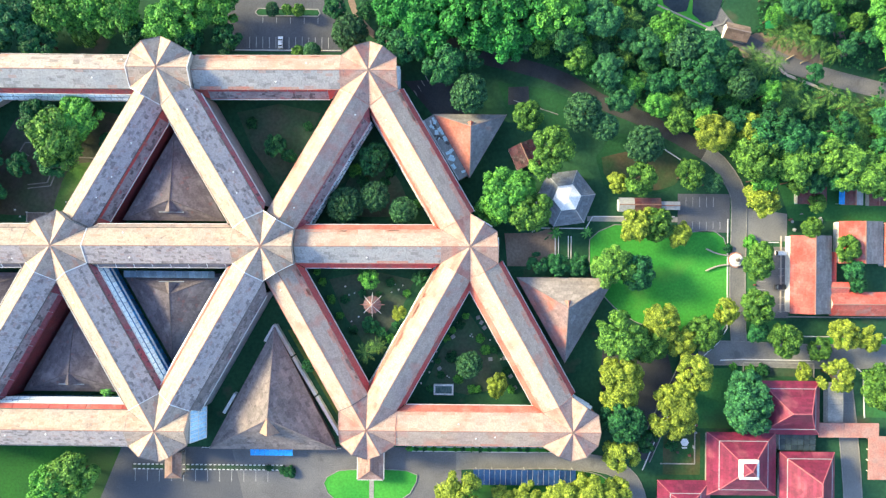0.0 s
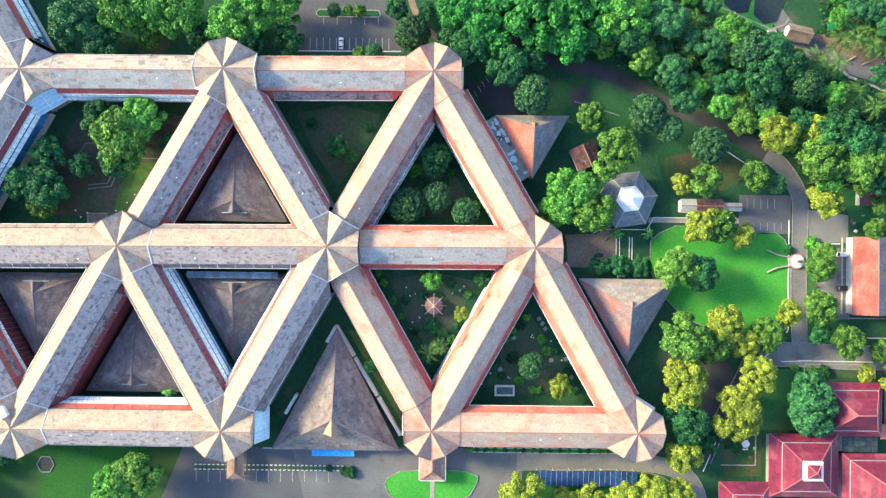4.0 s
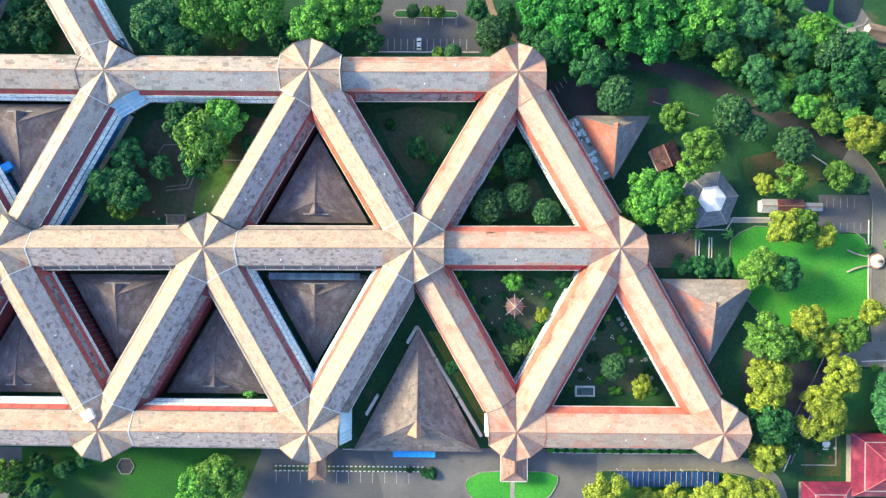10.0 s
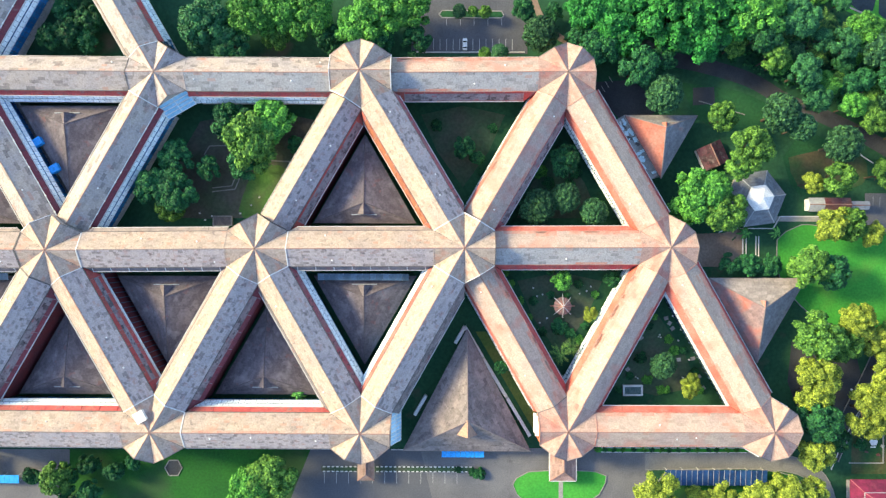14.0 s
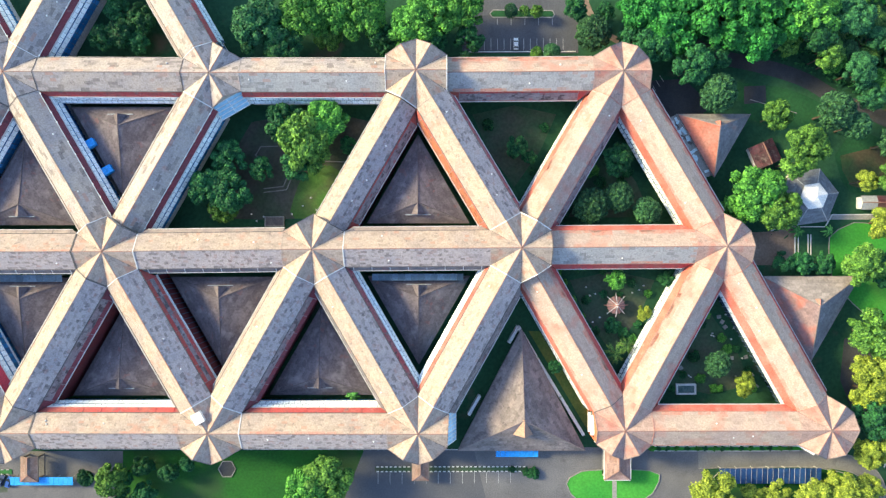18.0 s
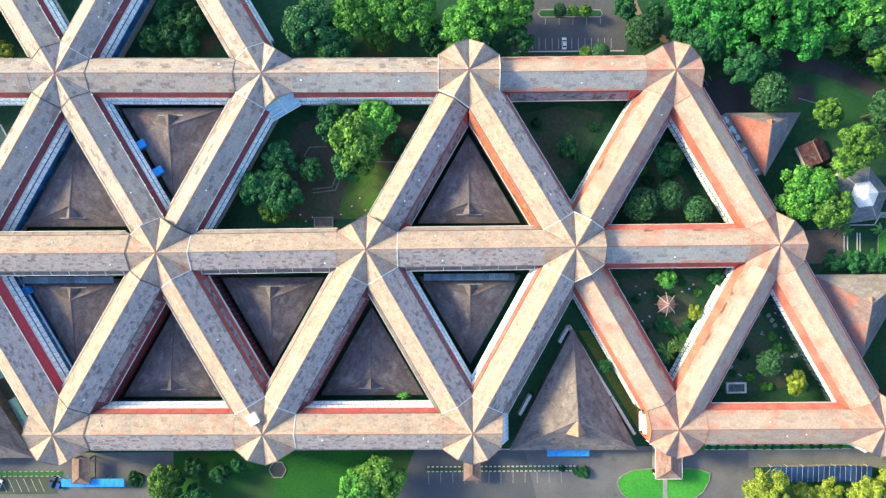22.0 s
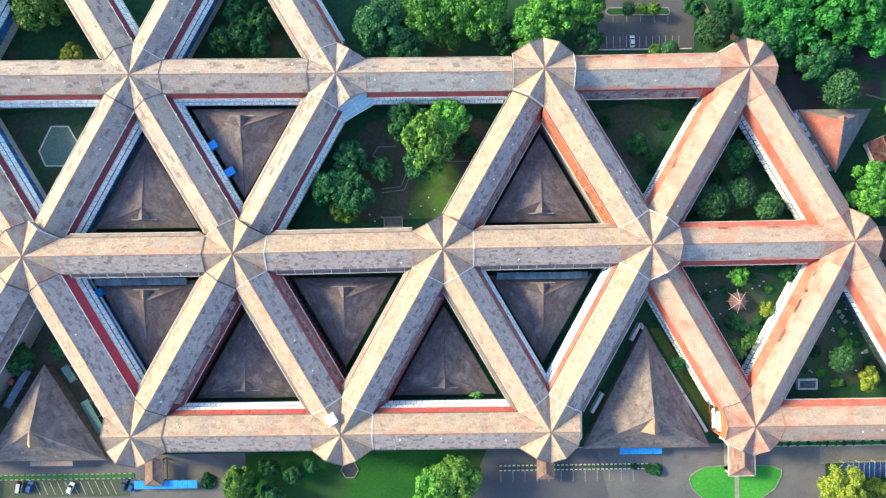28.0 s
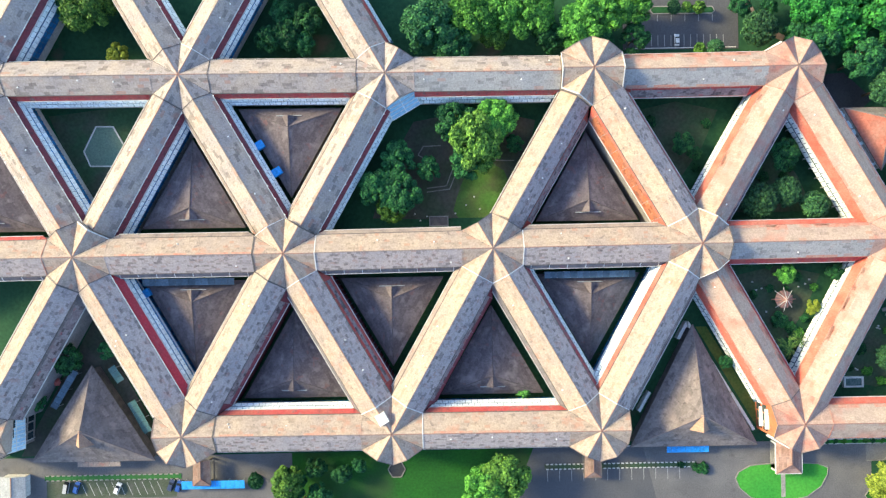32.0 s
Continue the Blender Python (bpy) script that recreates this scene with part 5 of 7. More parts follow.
# ---- garden things ----
ob = thing("garden_umbrella", -34.8, -20.3, 0, 0, "round pinkish thatched garden shelter with eight ribs", "garden shelter")
PINKT = surf("pink_thatch", (0.33, 0.20, 0.19), (0.17, 0.13, 0.13), 1.2, 5.0, 0.95, 0.3)
for k in range(8):
    a0, a1 = k * math.tau / 8, (k + 1) * math.tau / 8
    am = (a0 + a1) / 2
    g = Geo()
    for ra, rb in (((3.4), (3.1)),):
        p, q, m_ = Vector((ra * math.cos(a0), ra * math.sin(a0), 2.5)), Vector((ra * math.cos(a1), ra * math.sin(a1), 2.5)), Vector((rb * math.cos(am), rb * math.sin(am), 2.6))
        g.slab([p, m_, Vector((0, 0, 4.4))], 0.12)
        g.slab([m_, q, Vector((0, 0, 4.4))], 0.12)
    part("roof_panel", g, PINKT, ob)
    g = Geo()
    g.bar((0, 0, 4.42), (4.4 * math.cos(a0), 4.4 * math.sin(a0), 2.25), 0.24 if k % 4 == 0 else 0.14, 0.12)
    part("rib", g, REDT if k % 4 == 0 else PALE, ob)
    g = Geo()
    g.bar((0, 0, 4.43), (3.3 * math.cos(am), 3.3 * math.sin(am), 2.62), 0.22, 0.1)
    part("hip_strip", g, REDT, ob)
g = Geo()
g.drum(0, 0, 0, 0.3, 0.2, 4.3, 10)
part("post", g, BARK, ob)
ob = thing("water_tank", -8.8, -51.1, 0, 0, "low concrete tank with white rim in the garden", "tank")
for x_, y_, sx_, sy_ in ((0, 1.65, 7.2, 0.6), (0, -1.65, 7.2, 0.6), (3.3, 0, 0.6, 2.7), (-3.3, 0, 0.6, 2.7)):
    g = Geo()
    g.box(x_, y_, 0, sx_, sy_, 1.2)
    part("rim", g, WHITE, ob)
g = Geo()
g.box(0, 0, 0, 6.0, 2.7, 0.9)
part("water", g, surf("green_tank_water", (0.05, 0.10, 0.095), (0.10, 0.15, 0.14), 0.5, 2.0, 0.12, 0.02, spec=0.5), ob)
ob = thing("court_tank", -159.2, 10.2, -2.2, 0, "square concrete basin with pale rim in the court", "basin")
for x_, y_, sx_, sy_ in ((0, 1.7, 7.0, 0.3), (0, -1.7, 7.0, 0.3), (3.35, 0, 0.3, 3.1), (-3.35, 0, 0.3, 3.1)):
    g = Geo()
    g.box(x_, y_, -0.4, sx_, sy_, 1.3)
    part("rim", g, CONCRETE, ob)
g = Geo()
g.box(0, 0, -0.4, 6.4, 3.1, 1.0)
part("floor", g, DARKT, ob)


def stones(pts, label, z=0.0, size=0.7):
    """Small pale stools or lamps standing about a garden."""
    g = Geo()
    g.drum(0, 0, 0, size / 2, size / 2.4, 0.5, 8)
    g.drum(0, 0, 0.5, size / 2.4, size / 4, 0.12, 8)
    me = g.mesh("garden_stool", WHITE)
    for x, y in pts:
        o = tagged(new("garden_stool", me), label, "stool", "garden stools")
        o.location = (x, y, land(x, y) + 0.03 + z)


stones([(-149, 16), (-144, 14.5), (-146, 19), (-168, 13), (-166, 10.5), (-163.5, 12), (-153, 13)], "small round white stool on court grass")
stones([(-45, -14), (-43.6, -17), (-27, -13), (-25.5, -15), (-24, -13.4), (-40, -25)], "small pale stool in the garden court")
stones([(-14, -45), (-13, -41), (-11.5, -37.5), (-17, -49), (9, -29), (8, -33), (12, -40), (-4, -27), (6, -24)], "small pale garden stool on bare soil")
stones([(80, -51), (78.6, -51.2), (74.5, -51), (71.4, -50.8)], "white stone block on the lawn", 0, 0.9)


def path_lines(x, y, pts, label, mat=KERB, w=0.35, z=None, closed=False):
    ob = thing("kerb_path", x, y, 0, 0, label, "path edging", kind="structure")
    line = pts + [pts[0]] if closed else pts
    for a, b in zip(line, line[1:]):
        g = Geo()
        za, zb = (land(*a), land(*b)) if z is None else (z, z)
        g.bar((a[0] - x, a[1] - y, za + 0.12), (b[0] - x, b[1] - y, zb + 0.12), w, 0.3)
        part("kerb", g, mat, ob)
    return ob


path_lines(-158, 30, [(-158.1, 38.1), (-164.5, 37.9), (-166.5, 34.7), (-163, 33)], "pale kerb of a bent court path")
path_lines(-155, 27, [(-150, 32.5), (-154.0, 28.8), (-156.2, 23.2), (-163.4, 22.4)], "pale kerb of a bent court path")
path_lines(-153, 27, [(-148.8, 32), (-152.6, 27.8), (-155, 22), (-163.4, 21)], "pale kerb of a bent court path")
path_lines(-138, 31, [(-146, 32.6), (-131, 32.2)], "pale kerb of a straight court path")
HEXP = [(-284.6, 46.9), (-278.4, 46.8), (-274.0, 38.9), (-278.2, 32.3), (-286.9, 32.4), (-289.2, 37.8)]
flat("sports_pad", HEXP[::-1], PAD, "grey-green hexagonal sports pad", 0.14, "sports pad")
path_lines(-281, 39, HEXP, "white border of the sports pad", WHITE, 0.45, -2.95, True)
HEXL = [(-179.2, -80.1), (-177.6, -82.9), (-174.4, -82.9), (-172.9, -80.1), (-174.4, -77.3), (-177.6, -77.3)]
flat("pavement", HEXL, ASPHALT2, "dark paved hexagon on the front lawn", 0.09, "pavement")
path_lines(-176, -81, HEXL, "hexagonal path edging on the front lawn", KERB, 0.3, 0.05, True)
path_lines(36, 8, [(23, 6.5), (26, 8), (42.5, 8), (45, 12.4), (75, 12.6)], "white kerb round the pavilion", WHITE, 0.35)
for x_ in (31.4, 32.6, 36.2, 37.2):
    path_lines(x_, 0, [(x_, 5.2), (x_, -3.2)], "white kerb of a short garden path", WHITE, 0.3)
path_lines(94, -10, [(94.3, 12), (94.3, -8), (94.4, -28), (91, -33.5), (86, -38)], "white edging rail along the lane", WHITE, 0.3)
path_lines(112, -40, [(92, -39.6), (100, -39.2), (126, -39.4)], "white kerb of the cross road", WHITE, 0.35)
path_lines(113, -45, [(100.5, -45.5), (100.5, -40.4), (126.2, -40.4), (126.2, -45.6)], "low pale wall round a strip of grass", CONCRETE, 0.35)
path_lines(74, -70, [(70.5, -77.5), (83, -77.5), (83, -62), (70.5, -62)], "low wall of the small garden", CONCRETE, 0.4)
path_lines(66, -70, [(80, -44), (76, -55), (69, -68), (64, -80)], "pale kerb of the shaded lane", WHITE, 0.3)
path_lines(140, -60, [(142, -42), (144.3, -44), (144.8, -60)], "white kerb at the street corner", WHITE, 0.35)
path_lines(20, -73.8, [(-20, -73.8), (10, -73.9), (33, -73.8)], "white kerb of the planted strip", WHITE, 0.25)
path_lines(33, 60, [(16, 55), (32, 49.5)], "pale kerb of a garden bed", KERB, 0.3)
path_lines(74, 36, [(68, 39), (79, 32)], "white edging of the lane bend", WHITE, 0.3)

# white wall and path beside the large hall
ob = thing("boundary_wall", -58, -48, 0, 0, "white boundary wall beside the brown hall", "wall", kind="structure")
for a, b in (((-70, -28), (-63.5, -39)), ((-63.2, -39.6), (-55, -53.2)), ((-54.6, -53.8), (-46.4, -67.4)), ((-70, -28), (-73.4, -34)), ((-84, -53), (-88, -60))):
    g = Geo()
    g.bar((a[0] + 58, a[1] + 48, 1.25), (b[0] + 58, b[1] + 48, 1.25), 1.1, 2.5)
    part("wall_panel", g, PALE, ob)
flat("lawn", [(-66, -30), (-62, -30), (-44, -60), (-44, -67)], OLIVE, "narrow strip of grass beside the hall", 0.05, "lawn")


# ---- porches, canopies and carports ----
PORCHP = surf("faded_porch_sheet", (0.30, 0.185, 0.155), (0.35, 0.24, 0.21), 0.3, 2.0, 0.85, 0.2, island=0.22, stain=((0.2, 0.15, 0.14), 0.3, 0.58, 0.6))
PORCHB = surf("brown_porch_sheet", (0.21, 0.13, 0.105), (0.26, 0.19, 0.165), 0.4, 2.0, 0.85, 0.2, island=0.2)
def porch(x, y, w, d, ez, pz, mat, label, rim):
    rng = random.Random(round(x))
    ob = thing("porch", x, y, 0, 0, label, "porch", "porches")
    c = [Vector((-w / 2, -d / 2, ez)), Vector((w / 2, -d / 2, ez)), Vector((w / 2, d / 2, ez)), Vector((-w / 2, d / 2, ez))]
    r0, r1 = Vector((0, -d / 2 + w * 0.42, pz)), Vector((0, d / 2, pz))
    for a, b, t0, t1 in ((c[0], c[1], r0, r0), (c[1], c[2], r0, r1), (c[3], c[0], r1, r0)):
        g = Geo()
        g.slab([a, b, t0] if t0 is t1 else [a, b, t1, t0], 0.2)
        sl = part("roof_slope", g, mat, ob)
        k = Geo()
        slope_rows(k, a, b, t0, t1, rng)
        tagged(part("tiling", k, mat, sl), kind="stuff")
        g = Geo()
        g.bar(a + Vector((0, 0, -0.05)), b + Vector((0, 0, -0.05)), 0.42, 0.3)
        part("gutter", g, rim, ob)
    for a, b in ((c[0], r0), (c[1], r0), (r0, r1)):
        g = Geo()
        g.bar(a + Vector((0, 0, 0.12)), b + Vector((0, 0, 0.12)), 0.3, 0.16)
        part("ridge_cap", g, RIDGE, ob)
    for a in (-1, 1):
        for b in (-1, 1):
            g = Geo()
            g.box(a * (w / 2 - 0.6), b * (d / 2 - 0.6), 0, 0.5, 0.5, ez)
            part("post", g, rim, ob)
    g = Geo()
    g.box(0, 0, 0, w - 0.4, d - 0.4, 0.2)
    part("floor", g, CONCRETE if rim is WHITE else ASPHALT, ob)


porch(-34.7, -77.3, 9.4, 11.2, 3.8, 5.6, PORCHP, "entrance porch with a faded brown-pink hipped roof, white rim", WHITE)
porch(-105.4, -78.4, 6.0, 9.2, 3.8, 4.8, PORCHB, "small brownish entrance porch", DARKT)
porch(-245.4, -78.6, 6.2, 9.0, 3.8, 4.8, PORCHB, "small brownish porch over the car park", DARKT)


def canopy(x, y, n, w, d, z, mat, label, post=WHITE, turn=0.0, tilt=0.25):
    """A carport: sheets side by side on posts."""
    ob = thing("carport", x, y, 0, turn, label, "carport")
    g = Geo()
    g.slab([(-w / 2 + 0.04, -d / 2, z), (w / 2 - 0.04, -d / 2, z), (w / 2 - 0.04, d / 2, z + tilt), (-w / 2 + 0.04, d / 2, z + tilt)], 0.08)
    me = g.mesh("roof_panel", mat)
    for i in range(n):
        o = part("roof_panel", me, None, ob)
        o.location = ((i - (n - 1) / 2) * w, 0, 0)
    if mat is SOLAR:
        g = Geo()
        g.bar((0, -d / 2, z + 0.06), (0, d / 2, z + tilt + 0.06), 0.1, 0.07)
        me = g.mesh("joint_strip", GREYSHEET)
        for i in range(1, n):
            o = part("joint_strip", me, None, ob)
            o.location = ((i - n / 2) * w, 0, 0)
    for i in range(0, n, 3):
        for s in (-1, 1):
            g = Geo()
            g.drum((i - (n - 1) / 2) * w, s * (d / 2 - 0.3), 0, 0.08, 0.08, z, 6)
            part("post", g, post, ob)
    for s in (-1, 1):
        g = Geo()
        zz = z - 0.12 + (tilt if s > 0 else 0)
        g.bar((-n * w / 2, s * (d / 2 - 0.2), zz), (n * w / 2, s * (d / 2 - 0.2), zz), 0.12, 0.14)
        part("beam", g, post, ob)
    return ob


canopy(20.6, -81.9, 19, 1.94, 5.6, 3.0, SOLAR, "long carport with dark blue panels and pale joints")
canopy(-70.6, -73.9, 9, 1.7, 2.3, 2.6, BLUE, "bright blue sheet canopy at the foot of the hall")
canopy(-241.8, -83.4, 13, 1.74, 3.0, 2.6, BLUE, "bright blue corrugated carport roof")
canopy(134.1, 21.0, 2, 1.1, 7.0, 2.6, BLUE, "narrow blue sheet shelter between huts")
TEALS = surf("teal_sheet", (0.07, 0.17, 0.17), (0.11, 0.21, 0.21), 0.4, 2.0, 0.5, 0.05)
BLUEG = surf("blue_grey_sheet", (0.09, 0.15, 0.21), (0.13, 0.20, 0.27), 0.2, 1.5, 0.35, 0.05, thing=0.25)
canopy(-1.5 * L, -9.9, 14, 2.3, 2.4, 6.6, BLUEG, "lean-to of blue-grey glazed panels in the court")
canopy(-3.5 * L, -10.2, 14, 2.3, 2.4, 6.6, BLUEG, "lean-to of blue-grey glazed panels beside the wing")
canopy(-275.6, -43.0, 3, 2.1, 3.0, 3.0, TEALS, "short teal sheet roof beside the hall", turn=-57)
canopy(-267.4, -58.4, 6, 2.1, 3.2, 3.0, TEALS, "teal sheet walkway roof beside the hall", turn=-62)
canopy(-293.8, -48.0, 7, 2.2, 2.4, 3.4, BLUEG, "blue-grey walkway roof beside the hall", turn=59)
canopy(-300.9, -44.8, 5, 2.2, 2.0, 4.0, PALE, "pale blue-white lean-to roof beside the wing", turn=58)
canopy(-281.6, -74.4, 8, 1.9, 2.4, 4.0, SKIRTB, "faded pinkish awning under the hall eaves")
# flat roof strip by the small hall, strewn with pale sheets
ob = thing("flat_roof", -8.6, 36.6, 0, -58.5, "flat concrete roof strewn with pale blue sheets", "flat roof")
g = Geo()
g.box(0, 0, 0, 25, 4.6, 3.2)
part("slab", g, CONCRETE, ob)
rng_ = random.Random(11)
PBLUE = surf("pale_blue_sheet", (0.55, 0.74, 0.80), (0.66, 0.76, 0.78), 0.7, 3.0, 0.6, 0.1)
for i in range(26):
    g = Geo()
    g.box(0, 0, 0, rng_.uniform(0.8, 2.4), rng_.uniform(0.5, 1.4), 0.06)
    o = part("loose_sheet", g, rng_.choice((PBLUE, PBLUE, WHITE, DARKT)), ob)
    o.matrix_basis = pose(rng_.uniform(-11, 11), rng_.uniform(-1.5, 1.5), 3.2 + i * 0.012, 0, 0, rng_.uniform(0, 180))
for s in (-1, 1):
    g = Geo()
    g.bar((-12.4, s * 2.2, 3.4), (12.4, s * 2.2, 3.4), 0.25, 0.5)
    part("parapet", g, WHITE, ob)

# glazed corner canopies of hubs that have an open arm
def glazed(x, y, turn, w, d, z0, z1, label, n=5, pane=GLASS, rows=2):
    ob = thing("glass_canopy", x, y, 0, turn, label, "canopy")
    for i in range(n):
        g = Geo()
        a, b = -w / 2 + i * w / n + 0.06, -w / 2 + (i + 1) * w / n - 0.06
        g.slab([(a, 0, z1), (a, -d, z0), (b, -d, z0), (b, 0, z1)], 0.1)
        part("pane", g, pane, ob)
    for i in range(n + 1):
        g = Geo()
        a = -w / 2 + i * w / n
        g.bar((a, 0.1, z1 + 0.05), (a, -d - 0.1, z0 + 0.05), 0.26, 0.16)
        part("frame_bar", g, PALE, ob)
    for i in range(rows + 1):
        g = Geo()
        t = i / rows
        g.bar((-w / 2, -d * t, z1 + (z0 - z1) * t + 0.05), (w / 2, -d * t, z1 + (z0 - z1) * t + 0.05), 0.28, 0.16)
        part("frame_bar", g, PALE, ob)
    for s in (-1, 1):
        g = Geo()
        g.bar((s * (w / 2 - 1.6), -0.5, -3.2), (s * (w / 2 - 1.6), -0.5, z0 + 1.0), 0.3, 0.3)
        part("post", g, PALE, ob)


tx, ty = HUBS["T3"]
glazed(tx + 9.3 * math.cos(radians(-60)), ty + 9.3 * math.sin(radians(-60)), 30, 11.2, 4.6, 7.4, 10.4, "pale blue glazed canopy with white bars across the court corner", 2, surf("steel_blue_glazing", (0.26, 0.50, 0.66), (0.36, 0.58, 0.72), 0.3, 1.5, 0.15, 0.0, spec=0.7), 4)
bx_, by_ = HUBS["B2"]
glazed(bx_ + 10.0, by_, 90, 11.0, 3.0, 6.0, 12.4, "pale blue glazed stair front of the hub", 8)
bx_, by_ = HUBS["B5"]
glazed(bx_ + 9.0, by_ - 0.5, 90, 11.0, 2.2, 7.0, 12.4, "white-framed pale blue glazed stair front of the hub", 8)
ob = thing("rooftop_box", -179.3, -56.5, 15.3, 30, "white square box on the roof ridge", "roof box")
g = Geo()
g.box(0, 0, 0, 3.3, 3.6, 2.2)
part("body", g, PALE, ob)
g = Geo()
g.box(0, 0, 2.2, 3.5, 3.8, 0.12)
part("lid", g, PALE, ob)
for x_, y_ in ((-222.5, 37.6), (-216.3, 28.2), (-263.6, -14.3)):
    ob = thing("blue_tank", x_, y_, 3.9, 30, "blue sheeted tank on the court roof", "tank", "blue tanks")
    g = Geo()
    g.box(0, 0, 0, 3.4, 2.6, 1.8)
    part("body", g, BLUE, ob)
    g = Geo()
    g.box(0, 0, 1.8, 3.6, 2.8, 0.1)
    part("cover", g, BLUE, ob)


# ---- vehicles ----
TYRE = surf("tyre", (0.03, 0.03, 0.03), (0.04, 0.04, 0.04), 1.0, 5.0, 0.9, 0.0)
SCREEN = surf("car_glass", (0.02, 0.025, 0.03), (0.03, 0.035, 0.04), 1.0, 2.0, 0.1, 0.0, spec=0.6)


def car(x, y, turn, colour, label, van=False):
    m = surf("car_paint", colour, colour, 1.0, 3.0, 0.35, 0.0, spec=0.5)
    ob = thing("car", x, y, land(x, y) + 0.06, turn, label, "car", "parked cars")
    bm = bmesh.new()
    prof = [(-2.15, 0.35), (2.15, 0.35), (2.15, 0.8), (1.1, 0.95), (-2.0, 1.0), (-2.15, 0.8)]
    vs = [[bm.verts.new((px, s * 0.85, pz)) for px, pz in prof] for s in (-1, 1)]
    bm.faces.new(vs[0])
    bm.faces.new(vs[1][::-1])
    for i in range(6):
        j = (i + 1) % 6
        bm.faces.new((vs[0][j], vs[0][i], vs[1][i], vs[1][j]))
    bmesh.ops.bevel(bm, geom=bm.edges[:], offset=0.08, segments=2, affect="EDGES")
    bmesh.ops.recalc_face_normals(bm, faces=bm.faces[:])
    me = bpy.data.meshes.new("body")
    bm.to_mesh(me)
    me.materials.append(m)
    part("body", me, None, ob)
    f, b, h = (1.6, -2.05, 1.9) if van else (0.45, -1.55, 1.45)
    g = Geo()
    g.slab([(f, -0.66, h), (f, 0.66, h), (b + 0.3, 0.66, h), (b + 0.3, -0.66, h)][::-1], 0.06)
    part("roof", g, m, ob)
    for nm, pts in (("windscreen", [(f + 0.65, -0.74, 0.95), (f + 0.65, 0.74, 0.95), (f, 0.66, h - 0.03), (f, -0.66, h - 0.03)]), ("rear_window", [(b, 0.74, 0.98), (b, -0.74, 0.98), (b + 0.3, -0.66, h - 0.03), (b + 0.3, 0.66, h - 0.03)])):
        g = Geo()
        g.face(*pts)
        part(nm, g, SCREEN, ob)
    for s in (-1, 1):
        g = Geo()
        pts = [(f + 0.65, s * 0.75, 0.95), (f, s * 0.67, h - 0.03), (b + 0.3, s * 0.67, h - 0.03), (b, s * 0.75, 0.98)]
        g.face(*(pts if s > 0 else pts[::-1]))
        part("side_window", g, SCREEN, ob)
        for xx in (-1.35, 1.35):
            g = Geo()
            for k in range(12):
                a0, a1 = k * math.tau / 12, (k + 1) * math.tau / 12
                p = [(xx + 0.33 * math.cos(a), yy, 0.33 + 0.33 * math.sin(a)) for a in (a0, a1) for yy in (s * 0.72, s * 0.9)]
                g.face(p[0], p[1], p[3], p[2])
            g.face(*[(xx + 0.33 * math.cos(k * math.tau / 12), s * 0.9, 0.33 + 0.33 * math.sin(k * math.tau / 12)) for k in range(12)])
            part("wheel", g, TYRE, ob)
        g = Geo()
        g.box(2.1, s * 0.6, 0.6, 0.14, 0.36, 0.16)
        part("headlight", g, PALE, ob)


W_, K_, B_, S_ = (0.75, 0.75, 0.74), (0.03, 0.03, 0.035), (0.03, 0.10, 0.35), (0.45, 0.46, 0.47)
car(-70.2, 75.7, 90, W_, "white car parked in a marked bay")
car(113.4, -12.6, 0, K_, "black car parked in a marked bay")
car(113.5, -0.3, 0, W_, "white van parked beside the red house", True)
car(-295.4, -84.2, 80, S_, "silver pickup parked in the west car park", True)
car(-291.8, -84.2, 70, B_, "blue car parked in the west car park")
car(-277.1, -84.8, 65, W_, "white car parked at a slant")
car(-257.8, -84.0, 70, (0.05, 0.07, 0.14), "dark blue car by the blue carport")
car(-255.0, -84.4, 70, B_, "blue car by the blue carport")

# ---- round white monument with its curved low walls ----
ob = thing("monument", 97.2, -3.0, 0.2, 0, "white oval monument base with low curved cream walls", "monument")
for r, z, h, m in ((2.9, 0, 0.35, REDT), (2.4, 0.35, 0.5, PALE), (1.5, 0.85, 0.5, WHITE), (0.6, 1.35, 1.2, DARKT)):
    g = Geo()
    g.drum(0, 0, z, r, r * 0.96, h, 24)
    part("tier", g, m, ob)
for s in (-1, 1):
    line = curve_points([(-2.5, s * 1.6), (-5.5, s * 2.0), (-8.2, s * 2.8), (-10.8, s * 4.0)], 1.0)
    g = Geo()
    for a, b in zip(line, line[1:]):
        g.bar((*a, 0.25), (*b, 0.25), 0.4, 0.7)
    part("low_wall", g, ENDWALL, ob)

# ---- fish ponds to the north-east ----
flat("lawn", [(60, 108), (63.5, 89.6), (86.5, 80.6), (100, 108)], LAWN, "grassy dikes round the fish ponds", 0.1, "lawn")
for pts in ([(68.2, 104), (80.4, 104), (78.5, 87.6), (70.0, 90.2)], [(82.2, 104), (93.5, 104), (89.0, 84.4), (80.6, 86.7)]):
    area("pond", pts, WATER, "dark rectangular fish pond", 0.22, "pond", None, 100.0)
path_lines(80, 86, [(63.5, 91.6), (86.7, 81.6), (92.0, 83.2), (93.4, 85.4)], "pale concrete edge of the fish ponds", CONCRETE, 0.6)
path_lines(124, 61, [(112, 67.4), (115.5, 64.6), (124, 61.4), (133.5, 57.6)], "low stone wall below the lane", ENDWALL, 0.9)
ob = thing("pump_box", 87.0, 80.6, 0, 20, "small white concrete pump box by the pond", "box")
g = Geo()
g.box(0, 0, 0, 2.6, 1.8, 1.0)
part("body", g, PALE, ob)
g = Geo()
g.box(0, 0, 1.0, 2.8, 2.0, 0.12)
part("lid", g, CONCRETE, ob)
